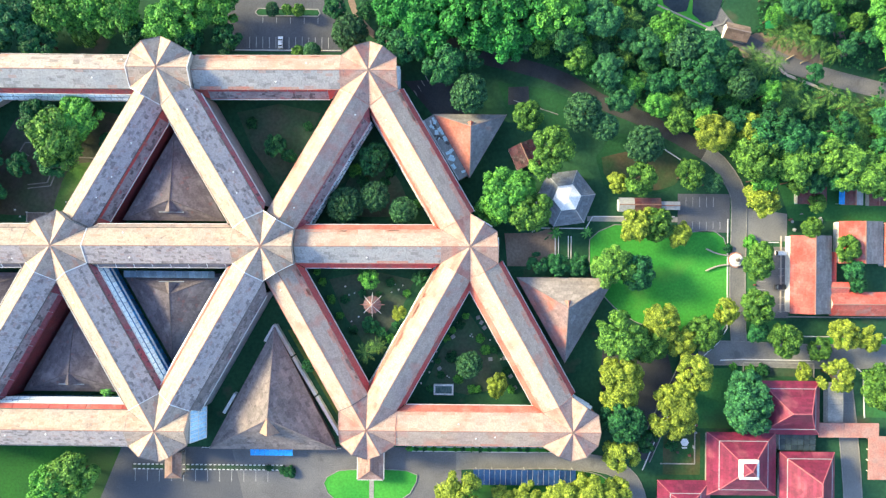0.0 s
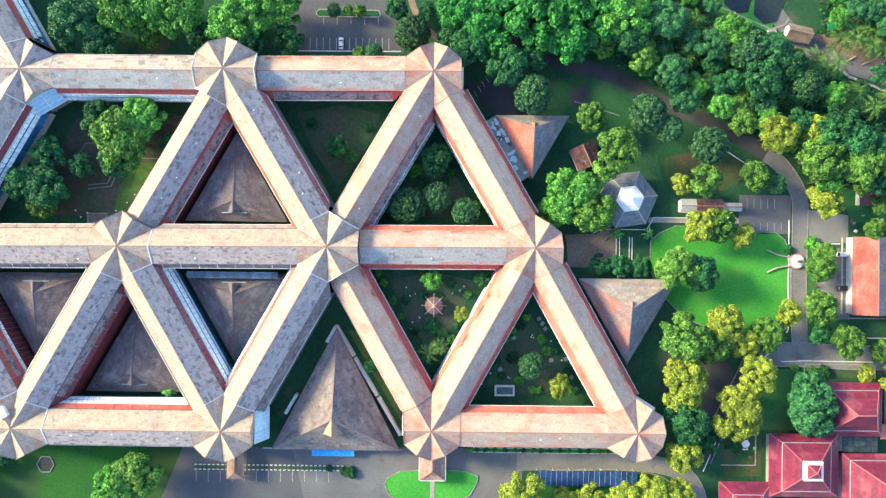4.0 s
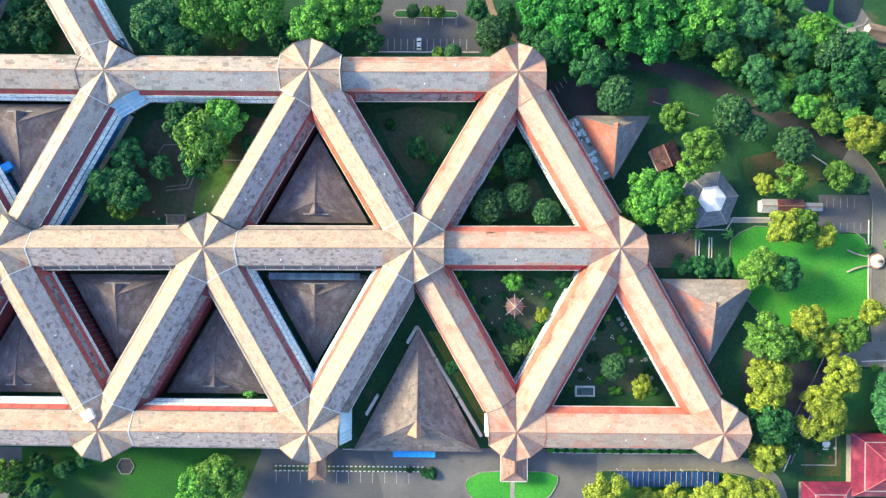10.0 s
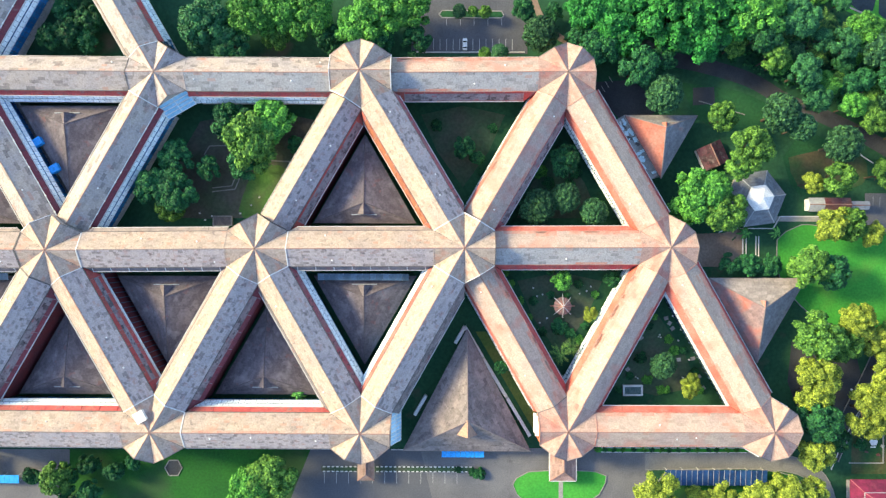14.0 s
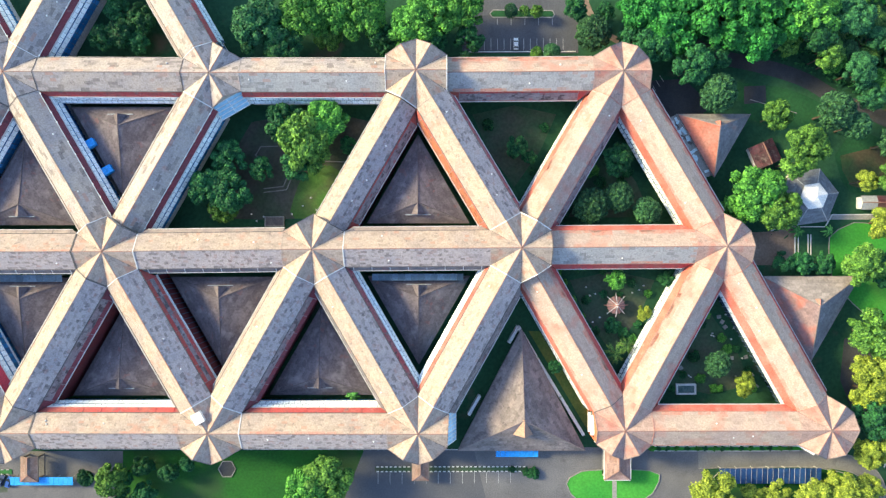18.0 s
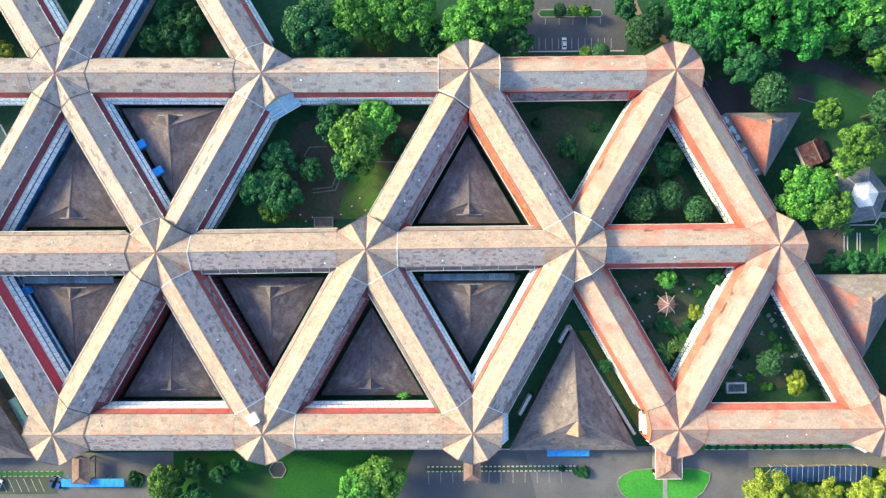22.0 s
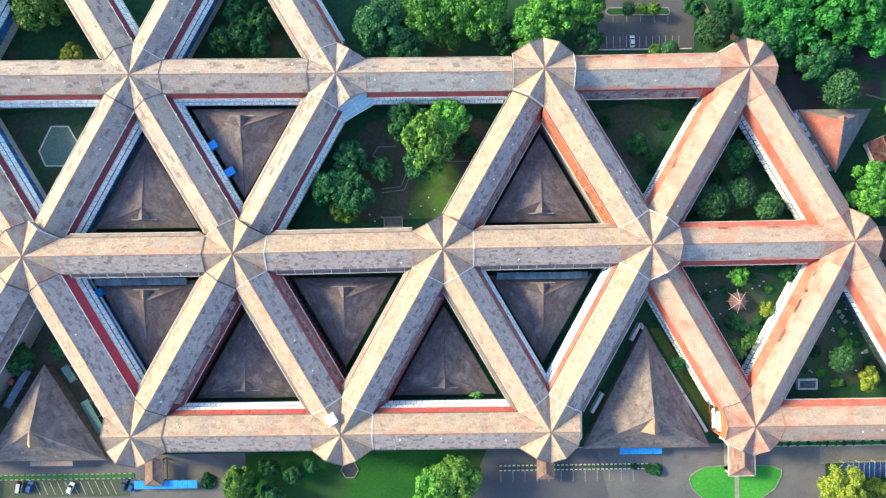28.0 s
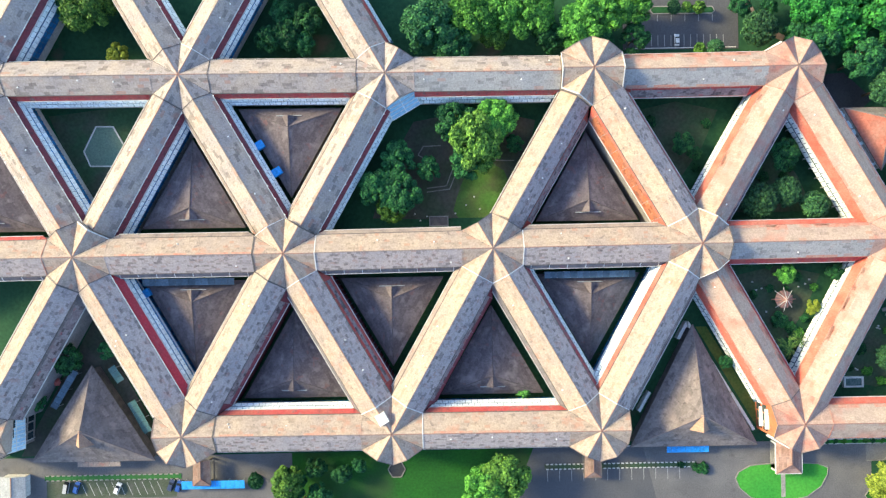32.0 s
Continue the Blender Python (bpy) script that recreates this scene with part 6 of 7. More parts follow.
TARPM = surf("green_tarpaulin", (0.02, 0.33, 0.10), (0.03, 0.27, 0.09), 0.5, 2.0, 0.6, 0.1)
ob = thing("tarpaulin_shelter", 108.4, 82.4, 0, 5, "bright green tarpaulin shelter on four poles", "shelter")
for s_ in (-1, 1):
    g = Geo()
    q_ = [(-2.3, s_ * 1.5, 2.0), (2.3, s_ * 1.5, 2.0), (2.3, 0, 2.5), (-2.3, 0, 2.5)]
    g.slab(q_ if s_ < 0 else q_[::-1], 0.05)
    part("sheet", g, TARPM, ob)
    for x_ in (-2.1, 2.1):
        g = Geo()
        g.drum(x_, s_ * 1.35, 0, 0.06, 0.06, 2.0, 6)
        part("pole", g, BARK, ob)
LOGM = surf("pale_dry_log", (0.5, 0.42, 0.28), (0.4, 0.33, 0.22), 0.8, 4.0, 0.9, 0.2)
for x_, y_, x2_, y2_ in ((114.7, 70.1, 117.8, 71.9), (120.2, 69.0, 122.9, 70.1), (124.8, 67.4, 127.9, 69.3)):
    g = Geo()
    n_ = math.dist((x_, y_), (x2_, y2_))
    for k in range(8):
        a0, a1 = k * math.tau / 8, (k + 1) * math.tau / 8
        g.face(*[(px, r_ * math.cos(a_), 0.25 + r_ * math.sin(a_)) for px, r_, a_ in ((0, 0.28, a0), (n_, 0.2, a0), (n_, 0.2, a1), (0, 0.28, a1))])
    for px, r_ in ((0, 0.28), (n_, 0.2)):
        g.face(*[(px, r_ * math.cos(k * math.tau / 8), 0.25 + r_ * math.sin(k * math.tau / 8)) for k in range(8)])
    o = tagged(new("log", g.mesh("log", LOGM)), "pale dry palm log lying on the sandy verge", "log", "logs")
    o.matrix_world = pose(x_, y_, 0.06, 0, 0, math.degrees(math.atan2(y2_ - y_, x2_ - x_)))

# ---- yard things by the red house ----
ob = thing("lean_to", 130.8, -9.5, 0, 0, "bright red sheet lean-to along the house", "lean-to")
for i in range(9):
    g = Geo()
    g.slab([(-1.3, -8.1 + i * 2.0, 3.4), (1.4, -8.1 + i * 2.0, 2.9), (1.4, -6.14 + i * 2.0, 2.9), (-1.3, -6.14 + i * 2.0, 3.4)], 0.1)
    part("roof_panel", g, SKIRT, ob)
    g = Geo()
    g.drum(1.2, -7.1 + i * 2.0, 0, 0.07, 0.07, 2.85, 6)
    part("post", g, WHITE, ob)
path_lines(113.6, -8, [(113.8, 6), (113.8, -22)], "cream wall strip along the red house", ENDWALL, 0.5)
path_lines(110, 3, [(101.5, 3.4), (113, 3.6)], "white gate rail of the car park", WHITE, 0.4)
path_lines(125, -28, [(116, -23.5), (160, -23.5)], "dark ditch edge below the red house", CONCRETE, 0.4)
path_lines(128, -31, [(117, -30.6), (160, -30.8)], "pale kerb of the verge", WHITE, 0.35)
rng_ = random.Random(77)
for i in range(26):
    x_, y_ = rng_.choice(((rng_.uniform(114, 130), rng_.uniform(7.5, 15)), (rng_.uniform(103.5, 105), rng_.uniform(-24, 0)), (rng_.uniform(116, 150), rng_.uniform(25, 28)), (rng_.uniform(70, 84), rng_.uniform(-77, -62))))
    g = Geo()
    w_ = rng_.uniform(0.5, 1.3)
    g.box(0, 0, 0, w_, w_ * rng_.uniform(0.5, 1.0), rng_.uniform(0.3, 0.9))
    g.box(0, 0, 0.25, w_ * 0.6, w_ * 0.4, 0.75)
    o = tagged(new("crate", g.mesh("crate", rng_.choice((WHITE, CONCRETE, GREYSHEET, RUST)))), "weathered crate standing in the yard", "crate", "crates in the yards")
    o.matrix_basis = pose(x_, y_, land(x_, y_) + 0.04, 0, 0, rng_.uniform(0, 90))

path_lines(-70, 72.4, [(-89, 72.9), (-48, 73.1)], "white railing along the car park edge", WHITE, 0.3)
ISLE = [(-78.6, 85.7), (-56.6, 85.7), (-55.8, 86.6), (-56.6, 88.2), (-78.6, 88.4), (-79.8, 87.0)]
flat("planting_bed", ISLE, GRASS, "planted island of the car park", 0.16, "planting bed")
path_lines(-67, 87, ISLE, "pale kerb of the car park island", CONCRETE, 0.35, None, True)
flat("garden_path", [(-35.5, -93), (-33.9, -93), (-33.9, -83), (-35.5, -83)], CONCRETE, "narrow concrete path across the lawn island", 0.26, "path")
path_lines(20, -72.2, [(-20, -72.2), (4, -72.3), (33, -72.2)], "low white fence along the wing", WHITE, 0.25)

road("garden_path", [(-46, 98), (-43, 88), (-37, 80), (-30, 76)], 2.4, "brown earth path beside the car park", DIRT, kerbs=False, lift=0.05, kind="path")

# ---- slabs along the garden court, a dark patio by the lane, a rail below the hall ----
g = Geo()
g.box(0, 0, -0.1, 1.5, 1.3, 0.22)
SLAB = g.mesh("paving_slab", CONCRETE)
for x_, y_ in ((3.6, -24.9), (4.8, -26.7), (5.9, -28.6), (8.2, -40.0), (13.4, -39.6), (15.6, -46.2), (17.2, -50.4), (-5.5, -32.0), (-10.4, -43.6)):
    o = tagged(new("paving_slab", SLAB), "small grey concrete slab lying on garden soil", "paving slab", "garden slabs")
    o.matrix_world = pose(x_, y_, land(x_, y_) + 0.06, 0, 0, (x_ * 37) % 60)
stones([(0.8, -31.6), (1.6, -31.9), (1.2, -30.9), (-7.5, -46.3), (-6.8, -46.8), (9.6, -46.5), (-41.6, -16.4), (-28.1, -16.0), (-42.6, -26.7), (-43.1, -29.1)], "small white garden stool on dark soil", 0, 0.6)
flat("pavement", [(14.0, 59.9), (14.0, 53.4), (21.6, 53.8), (21.3, 60.0)], ASPHALT2, "dark paved patio beside the lane", 0.09, "pavement")
ob = thing("railing", -70, -73.0, 0.06, 0, "white railing along the foot of the brown hall", "railing")
for i in range(22):
    if 7 < i < 14:
        continue
    g = Geo()
    g.box(-26.4 + i * 2.4, 0, 0, 0.16, 0.16, 1.0)
    part("post", g, WHITE, ob)
for a, b in ((-26.4, -9.6), (7.2, 24)):
    for z_ in (0.55, 0.95):
        g = Geo()
        g.bar((a, 0, z_), (b, 0, z_), 0.14, 0.1)
        part("rail", g, WHITE, ob)
ob = thing("parasol", -297.2, -45.6, 0.05, 0, "red cloth parasol standing in the yard", "parasol")
for k in range(6):
    a0, a1 = k * math.tau / 6, (k + 1) * math.tau / 6
    g = Geo()
    g.slab([(1.5 * math.cos(a0), 1.5 * math.sin(a0), 2.2), (1.5 * math.cos(a1), 1.5 * math.sin(a1), 2.2), (0, 0, 2.9)], 0.05)
    part("cloth_panel", g, SKIRT, ob)
g = Geo()
g.drum(0, 0, 0, 0.06, 0.05, 2.9, 8)
part("pole", g, WHITE, ob)

# ---- round hedge bed in the west car park ----
ob = thing("hedge_bed", -227.4, -83.5, 0.06, 0, "round kerbed bed with a clipped dark hedge", "hedge bed")
g = Geo()
g.drum(0, 0, 0, 2.9, 2.9, 0.2, 24)
part("bed", g, GRASS, ob)
for k in range(14):
    g = Geo()
    a_ = k * math.tau / 14
    g.drum(2.45 * math.cos(a_), 2.45 * math.sin(a_), 0.15, 0.5, 0.3, 0.6, 7)
    part("hedge_clump", g, GRASS, ob)

# ---- trees ----
def leaf_mat(name, a, b, hue):
    """Leaf clumps from deep to sunlit green, clump by clump; hue: how far trees differ."""
    m = bpy.data.materials.new(name)
    m.use_nodes = True
    n, l = m.node_tree.nodes, m.node_tree.links
    p = n["Principled BSDF"]
    geo, info, tex = n.new("ShaderNodeNewGeometry"), n.new("ShaderNodeObjectInfo"), n.new("ShaderNodeTexNoise")
    tex.inputs["Scale"].default_value, tex.inputs["Detail"].default_value = 0.45, 4
    l.new(geo.outputs["Position"], tex.inputs["Vector"])

    def calc(op, x, y):
        k = n.new("ShaderNodeMath")
        k.operation = op
        for sock, v in zip(k.inputs, (x, y)):
            if isinstance(v, (int, float)):
                sock.default_value = v
            else:
                l.new(v, sock)
        return k.outputs[0]

    tone = calc("ADD", calc("MULTIPLY", geo.outputs["Random Per Island"], 0.85), calc("MULTIPLY", calc("SUBTRACT", tex.outputs["Fac"], 0.5), 1.5))
    ramp = n.new("ShaderNodeValToRGB")
    ramp.color_ramp.elements[0].position, ramp.color_ramp.elements[1].position = 0.0, 1.0
    # ramp ends put dark crown gaps and sunlit leaf tips into the colour
    ramp.color_ramp.elements[0].color = (a[0] * 0.4, a[1] * 0.45, a[2] * 0.5, 1)
    ramp.color_ramp.elements[1].color = (b[0] * 1.6, b[1] * 1.55, b[2] * 1.15, 1)
    mid = ramp.color_ramp.elements.new(0.5)
    mid.color = ((a[0] + b[0]) / 2, (a[1] + b[1]) / 2, (a[2] + b[2]) / 2, 1)
    l.new(tone, ramp.inputs["Fac"])
    k = n.new("ShaderNodeMix")
    k.data_type, k.blend_type = "RGBA", "MULTIPLY"
    k.inputs[0].default_value = 1.0
    l.new(ramp.outputs["Color"], k.inputs[6])
    l.new(calc("ADD", 1 - hue, calc("MULTIPLY", info.outputs["Random"], 2 * hue)), k.inputs[7])
    l.new(k.outputs[2], p.inputs["Base Color"])
    p.inputs["Roughness"].default_value, p.inputs["Specular IOR Level"].default_value = 0.7, 0.2
    return m


LEAF = {
    "bright": leaf_mat("leaf_bright", (0.048, 0.230, 0.042), (0.110, 0.320, 0.055), 0.25),
    "vivid": leaf_mat("leaf_vivid", (0.015, 0.165, 0.035), (0.042, 0.240, 0.047), 0.2),
    "dark": leaf_mat("leaf_dark", (0.011, 0.090, 0.040), (0.033, 0.150, 0.049), 0.3),
    "lime": leaf_mat("leaf_lime", (0.17, 0.25, 0.035), (0.26, 0.33, 0.05), 0.18),
    "dome": leaf_mat("leaf_dome", (0.021, 0.100, 0.047), (0.053, 0.145, 0.058), 0.25),
    "olive": leaf_mat("leaf_olive", (0.05, 0.165, 0.032), (0.115, 0.24, 0.045), 0.25),
    "teal": leaf_mat("leaf_teal", (0.021, 0.125, 0.055), (0.048, 0.180, 0.068), 0.1),
    "palm": leaf_mat("leaf_palm", (0.045, 0.15, 0.04), (0.12, 0.23, 0.05), 0.25),
    "banana": leaf_mat("leaf_banana", (0.07, 0.26, 0.06), (0.10, 0.30, 0.07), 0.2),
}


def crown_mesh(kind, seed, fine=1.0):
    """A crown of radius 1 about its centre: lobes of small bent leaf clumps, open at the rim."""
    rng = random.Random(seed)
    tight = kind in ("dome", "teal")
    g = Geo()
    lobes = []
    if kind == "dome":
        # an even dome of many small lobes
        for i in range(44):
            zt = (i + 0.5) / 44
            a, rr = i * 2.39996, 0.74 * math.sqrt(max(0.0, 1 - zt * zt))
            lobes.append((rr * math.cos(a), rr * math.sin(a), 0.66 * zt, rng.uniform(0.15, 0.21)))
    for i in range(0 if kind == "dome" else 46):
        a, t = rng.uniform(0, math.tau), math.sqrt(rng.random())
        rr = 0.84 * t
        zz = 0.62 * math.sqrt(max(0.0, 1 - t * t)) * rng.uniform(0.55, 1.2)
        lobes.append((rr * math.cos(a), rr * math.sin(a), zz, rng.uniform(0.12, 0.27)))
    size = 0.062 if tight else 0.056 if kind == "lime" else 0.07
    for lx, ly, lz, lr in lobes:
        n = int((480 if kind == "lime" else 330) * fine * (lr / 0.32) ** 2)
        for j in range(n):
            d = Vector((rng.gauss(0, 1), rng.gauss(0, 1), rng.gauss(0.35, 0.9)))
            d.normalize()
            if d.z < -0.45:
                d.z = -d.z
            p = Vector((lx, ly, lz)) + d * lr * rng.uniform(0.68, 1.16)
            nrm = (d * 0.9 + Vector((rng.gauss(0, 0.5), rng.gauss(0, 0.5), rng.gauss(0.25, 0.4)))).normalized()
            u = nrm.cross(Vector((rng.gauss(0, 1), rng.gauss(0, 1), rng.gauss(0, 1)))).normalized()
            v = nrm.cross(u)
            s = size / math.sqrt(fine) * rng.uniform(0.6, 1.25)
            g.face(p - u * s * 0.8 - v * s * 0.55, p + u * s * 0.8 - v * s * 0.5, p + v * s * 1.25 - nrm * s * 0.2)
    return g.mesh("crown", LEAF[kind])


def trunk_mesh(seed):
    """A tapered trunk with limbs, for a crown of radius 1 whose centre is at height 1."""
    rng = random.Random(seed)
    g = Geo()
    g.drum(0, 0, 0, 0.075, 0.05, 0.75, 8)
    for i in range(6):
        a = i * math.tau / 6 + rng.uniform(-0.4, 0.4)
        q = Vector((0.55 * math.cos(a), 0.55 * math.sin(a), rng.uniform(1.0, 1.3)))
        g.bar((0, 0, 0.6), q * 0.55 + Vector((0, 0, 0.42)), 0.05, 0.05)
        g.bar(q * 0.55 + Vector((0, 0, 0.42)), q, 0.03, 0.03)
    return g.mesh("trunk", BARK)


CROWNS = {k: [crown_mesh(k, 31 * i + len(k)) for i in range(4)] for k in ("bright", "dark", "lime", "dome", "teal", "olive", "vivid")}
BIG = {k: [crown_mesh(k, 53 * i + 7, 1.7) for i in range(3)] for k in ("bright", "lime", "teal", "dark", "olive", "vivid")}
BUSHES = [crown_mesh(k, 17 + i, 0.3) for i in range(2) for k in ("bright", "dark")]
TRUNKS = [trunk_mesh(i) for i in range(4)]
WORDS = {
    "bright": "broad tree with a fresh green leafy crown",
    "dark": "tree with a dark green dense crown",
    "lime": "tree with a sunlit yellow-green crown",
    "dome": "round dome-shaped dark green tree",
    "vivid": "spreading tree with a vivid fresh green crown",
    "olive": "broad olive-green tree with an uneven leafy crown",
    "teal": "large tree with bluish-green foliage",
}
rngt = random.Random(21)


def tree(x, y, r, kind, base=None):
    if math.dist((x, y), (95.5, 78.6)) < r + 4:
        return
    wood = x > 35 and y > 50
    if wood:
        # the wood beyond the lane: smaller crowns of mixed kinds
        r *= 0.8
        if kind == "dark":
            kind = rngt.choice(("dark", "dark", "teal", "olive", "dome"))
    z = land(x, y) if base is None else base
    ob = thing("tree", x, y, z, rngt.uniform(0, 360), WORDS[kind], "tree", "trees")
    h = max(2.2, min(8.0, r * 0.95 + 1.0))
    if x > -12 and y > 20:
        # the wood east of the wings stands taller
        h = min(11.5, h * 1.6 + 1.0)
        ob.location.x, ob.location.y = -9.5 + (x + 9.5) * (207 - h) / 201, y * (207 - h) / 201
    c = part("crown", rngt.choice(BIG[kind] if (r > 6.4 or wood) and kind in BIG else CROWNS[kind]), None, ob)
    r *= 1.12
    c.location, c.scale = (0, 0, h), (r * rngt.uniform(0.95, 1.08), r * rngt.uniform(0.92, 1.05), r * rngt.uniform(0.75, 0.95))
    t = part("trunk", rngt.choice(TRUNKS), None, ob)
    t.scale = (r * 0.85, r * 0.85, min(h, h * 0.5 + r * 0.42))


def frond_crown(seed, n, droop, wide, kind):
    """A crown of arching fronds, each a rib with leaflets on both sides, of length 1."""
    rng = random.Random(seed)
    g = Geo()
    for i in range(n):
        a = i * math.tau / n + rng.uniform(-0.2, 0.2)
        up = rng.uniform(0.2, 0.75)
        pts = []
        for k in range(9):
            t = k / 8
            pts.append(Vector((t * math.cos(a), t * math.sin(a), up * t - droop * t * t)))
        side = Vector((-math.sin(a), math.cos(a), 0))
        for k in range(8):
            p, q = pts[k], pts[k + 1]
            w = wide * math.sin(math.pi * (0.15 + 0.8 * k / 8))
            for s in (-1, 1):
                if kind == "palm":
                    for j in range(2):
                        b = p.lerp(q, j / 2)
                        e = b + side * (s * w) + (q - p) * 1.1 - Vector((0, 0, w * 0.35))
                        g.face(b, b + (q - p) * 0.35, e)
                else:
                    w2 = wide * math.sin(math.pi * (0.15 + 0.8 * (k + 1) / 8)) if k < 7 else 0.02
                    g.face(p, q, q + side * s * w2 - Vector((0, 0, w2 * 0.3)), p + side * s * w - Vector((0, 0, w * 0.3)))
    return g.mesh("crown", LEAF[kind])


PALMS = [frond_crown(i, 15, 0.75, 0.2, "palm") for i in range(3)]
BANANAS = [frond_crown(9 + i, 8, 0.9, 0.16, "banana") for i in range(2)]
g = Geo()
g.drum(0, 0, 0, 0.24, 0.15, 1.0, 8)
STEM = g.mesh("trunk", BARK)


def palm(x, y, r, meshes, h, label, cat):
    ob = thing(cat.replace(" ", "_"), x, y, land(x, y), rngt.uniform(0, 360), label, cat, cat + "s")
    c = part("crown", rngt.choice(meshes), None, ob)
    c.location, c.scale = (0, 0, h), (r, r, r)
    t = part("trunk", STEM, None, ob)
    t.scale = (1, 1, h)


BRIGHT = [(-145.2, -84.0, 7.6), (-145.7, 82.6, 8.9), (-136.3, 84.7, 8.1), (-126.3, 83.6, 8.5), (-101.2, 82.4, 9.1), (-90.2, 84.8, 7.3), (-109.2, 78.4, 7.3), (-27.1, 85.8, 8.5), (-14.1, 81.9, 11.7), (2.9, 82.8, 12.1), (18.9, 84.2, 11.7), (30, 83.1, 9.3), (-19.1, 77.8, 7.3), (10, 76.1, 8.1), (29, 36.2, 7.3), (25.5, 30.6, 4.8), (12.5, 19.4, 9.3), (20.6, 14.1, 7.3), (18.5, 22.9, 4.8), (7.6, 14, 5.3), (39.9, 66.6, 5.1), (65.7, 51.4, 5.3), (73.6, 45.9, 4.4), (56.4, 58.9, 5.3), (68.9, 77.7, 7.3), (65.5, 9.3, 5.7), (49.6, -5.6, 7.3), (52.7, -29.7, 8.5), (63.1, -32.4, 6.1), (82.3, -28.8, 5.7)]
OLIVES = [(-138.2, -80.8, 8.4)]
BRIGHT2 = [(133, 30.4, 7.3), (141.1, 28.3, 7.3), (125.7, 87.4, 4.8), (146, 88, 7.3), (151, 79, 10), (101.7, -19.4, 5.5), (102.1, -4.5, 4.8), (103.7, -0.3, 4), (111.4, -31.3, 5.5), (124.6, -34, 4), (145.2, -46.4, 8.1), (100.6, 33.5, 7.7), (114.8, 31.4, 7.3), (126.2, 33.8, 6.1), (-35.8, -10.9, 3.6), (105.5, 56.4, 5.3), (152, 68, 6.1), (133.9, 1.4, 4.4), (121.8, 8.7, 3.6), (124.1, 17.5, 3.2), (145.7, 23.7, 4.8)]
DARK = [(-153.2, 72.9, 7.3), (-119.2, 74.9, 5.3), (-101.1, 73, 5.7), (-88.1, 74.4, 5.3), (-23, 72.2, 7.3), (-9.9, 65.9, 6.9), (-29, 74.9, 5.7), (47.8, 63.2, 7.3), (74.5, 72.1, 8.5), (82.6, 70.8, 8.1), (79.2, 61.7, 8.1), (61.9, 73, 6.5), (46, 82.1, 7.7), (89.4, 66.5, 6.9), (58.3, -7.4, 6.1), (38.8, -5.1, 3.6), (31.4, -5, 3.6), (24.2, -4.7, 3.6), (54.2, -59.9, 7.3), (63.5, -67.6, 4), (-34.6, 32, 5.3), (-70.6, 37.0, 3.6), (-65.7, 33.2, 2.6), (95.3, 59.3, 6.9), (93.4, 46.3, 4.8)]
DARK2 = [(-49.2, 86.4, 4), (-38.2, 86.1, 3.2), (-17.2, -10.5, 2.8), (-57, -42.3, 2.4), (102.9, -28.6, 3.6), (107.4, 46.4, 6.1), (112.5, 39.4, 6.5), (120.7, 37.1, 5.3), (52.3, 53.9, 6.1), (99.1, 77.4, 5.7), (37.1, 68.8, 6.1), (-0.9, 68.8, 4.8), (33, 76.7, 6.9), (103.5, 41.3, 6.1), (121.3, 63.6, 4), (136.8, -6, 3.6), (139.2, -11.2, 2.8)]
LIME = [(-138.2, 76.7, 5.3), (20.3, 47.6, 4.8), (59.2, 60, 4.4), (85.6, 42, 6.7), (98.9, 43.7, 5.1), (77.4, 27.1, 4.8), (102.5, 18.7, 5.9), (58.7, 9.3, 6.1), (74.2, 6, 4.4), (67.5, -24.9, 6.5), (74.9, -32.2, 5.3), (78.4, -42.4, 6.7), (53.4, -44.1, 7.1), (52.9, -50.1, 6.1), (71.2, -56.5, 8.5), (73.5, -50.5, 6.1), (53.7, -71.3, 6.1), (90.9, -21.3, 4.4), (132.6, -28.9, 5.3), (141.6, -30.4, 4.4), (-2.9, -85.9, 8.1), (13.2, -88.5, 4.4), (21, -86.8, 4.8), (32.6, -88.3, 6.9), (41.8, -85, 6.1), (44.6, -86.6, 7.3), (51.6, -85.7, 5.7), (-25.1, -23, 2.4), (10.2, -48.3, 3.8), (59.6, 25.7, 5.5)]
LIME2 = [(-205.2, -86.8, 2.6), (-67.4, 87, 1.8), (-63, 86.6, 2.2), (-63.1, 71.4, 2.2), (52.2, 24, 3.6), (129.3, -43.1, 6.1), (119.5, -42.6, 3), (116.7, -82.7, 2.8)]
DOME = [(0.1, -40.8, 5.0), (-43.5, 77, 6.3), (-0.8, 55.8, 6.5), (39.3, 48.7, 6.7), (47, 43.6, 5.1), (61.2, 37.7, 6.7), (-44.5, 15.3, 6.3), (-34.1, 18.6, 5.3), (-23.9, 13.5, 5.1), (85.8, 24.4, 3.6), (-72.4, 86.6, 2.6), (-57.7, 71.5, 3.2)]
TEAL = [(-161.7, 78.5, 9.3), (97.4, -53.7, 8.5), (96.3, -47.7, 6.1), (99.8, -58.2, 6.1)]
WEST = [(-145.7, 38.5, 9.7), (-138.7, 45.3, 7.7), (-152.5, 44.9, 6.9), (-149.3, 30.8, 5.7), (-131.3, 37.7, 3), (-173.4, 32.4, 5.5), (-162.5, 28.8, 4), (-180.5, 21.6, 6.5), (-172.4, 20.4, 7.3), (-176.1, 14.6, 4.8)]
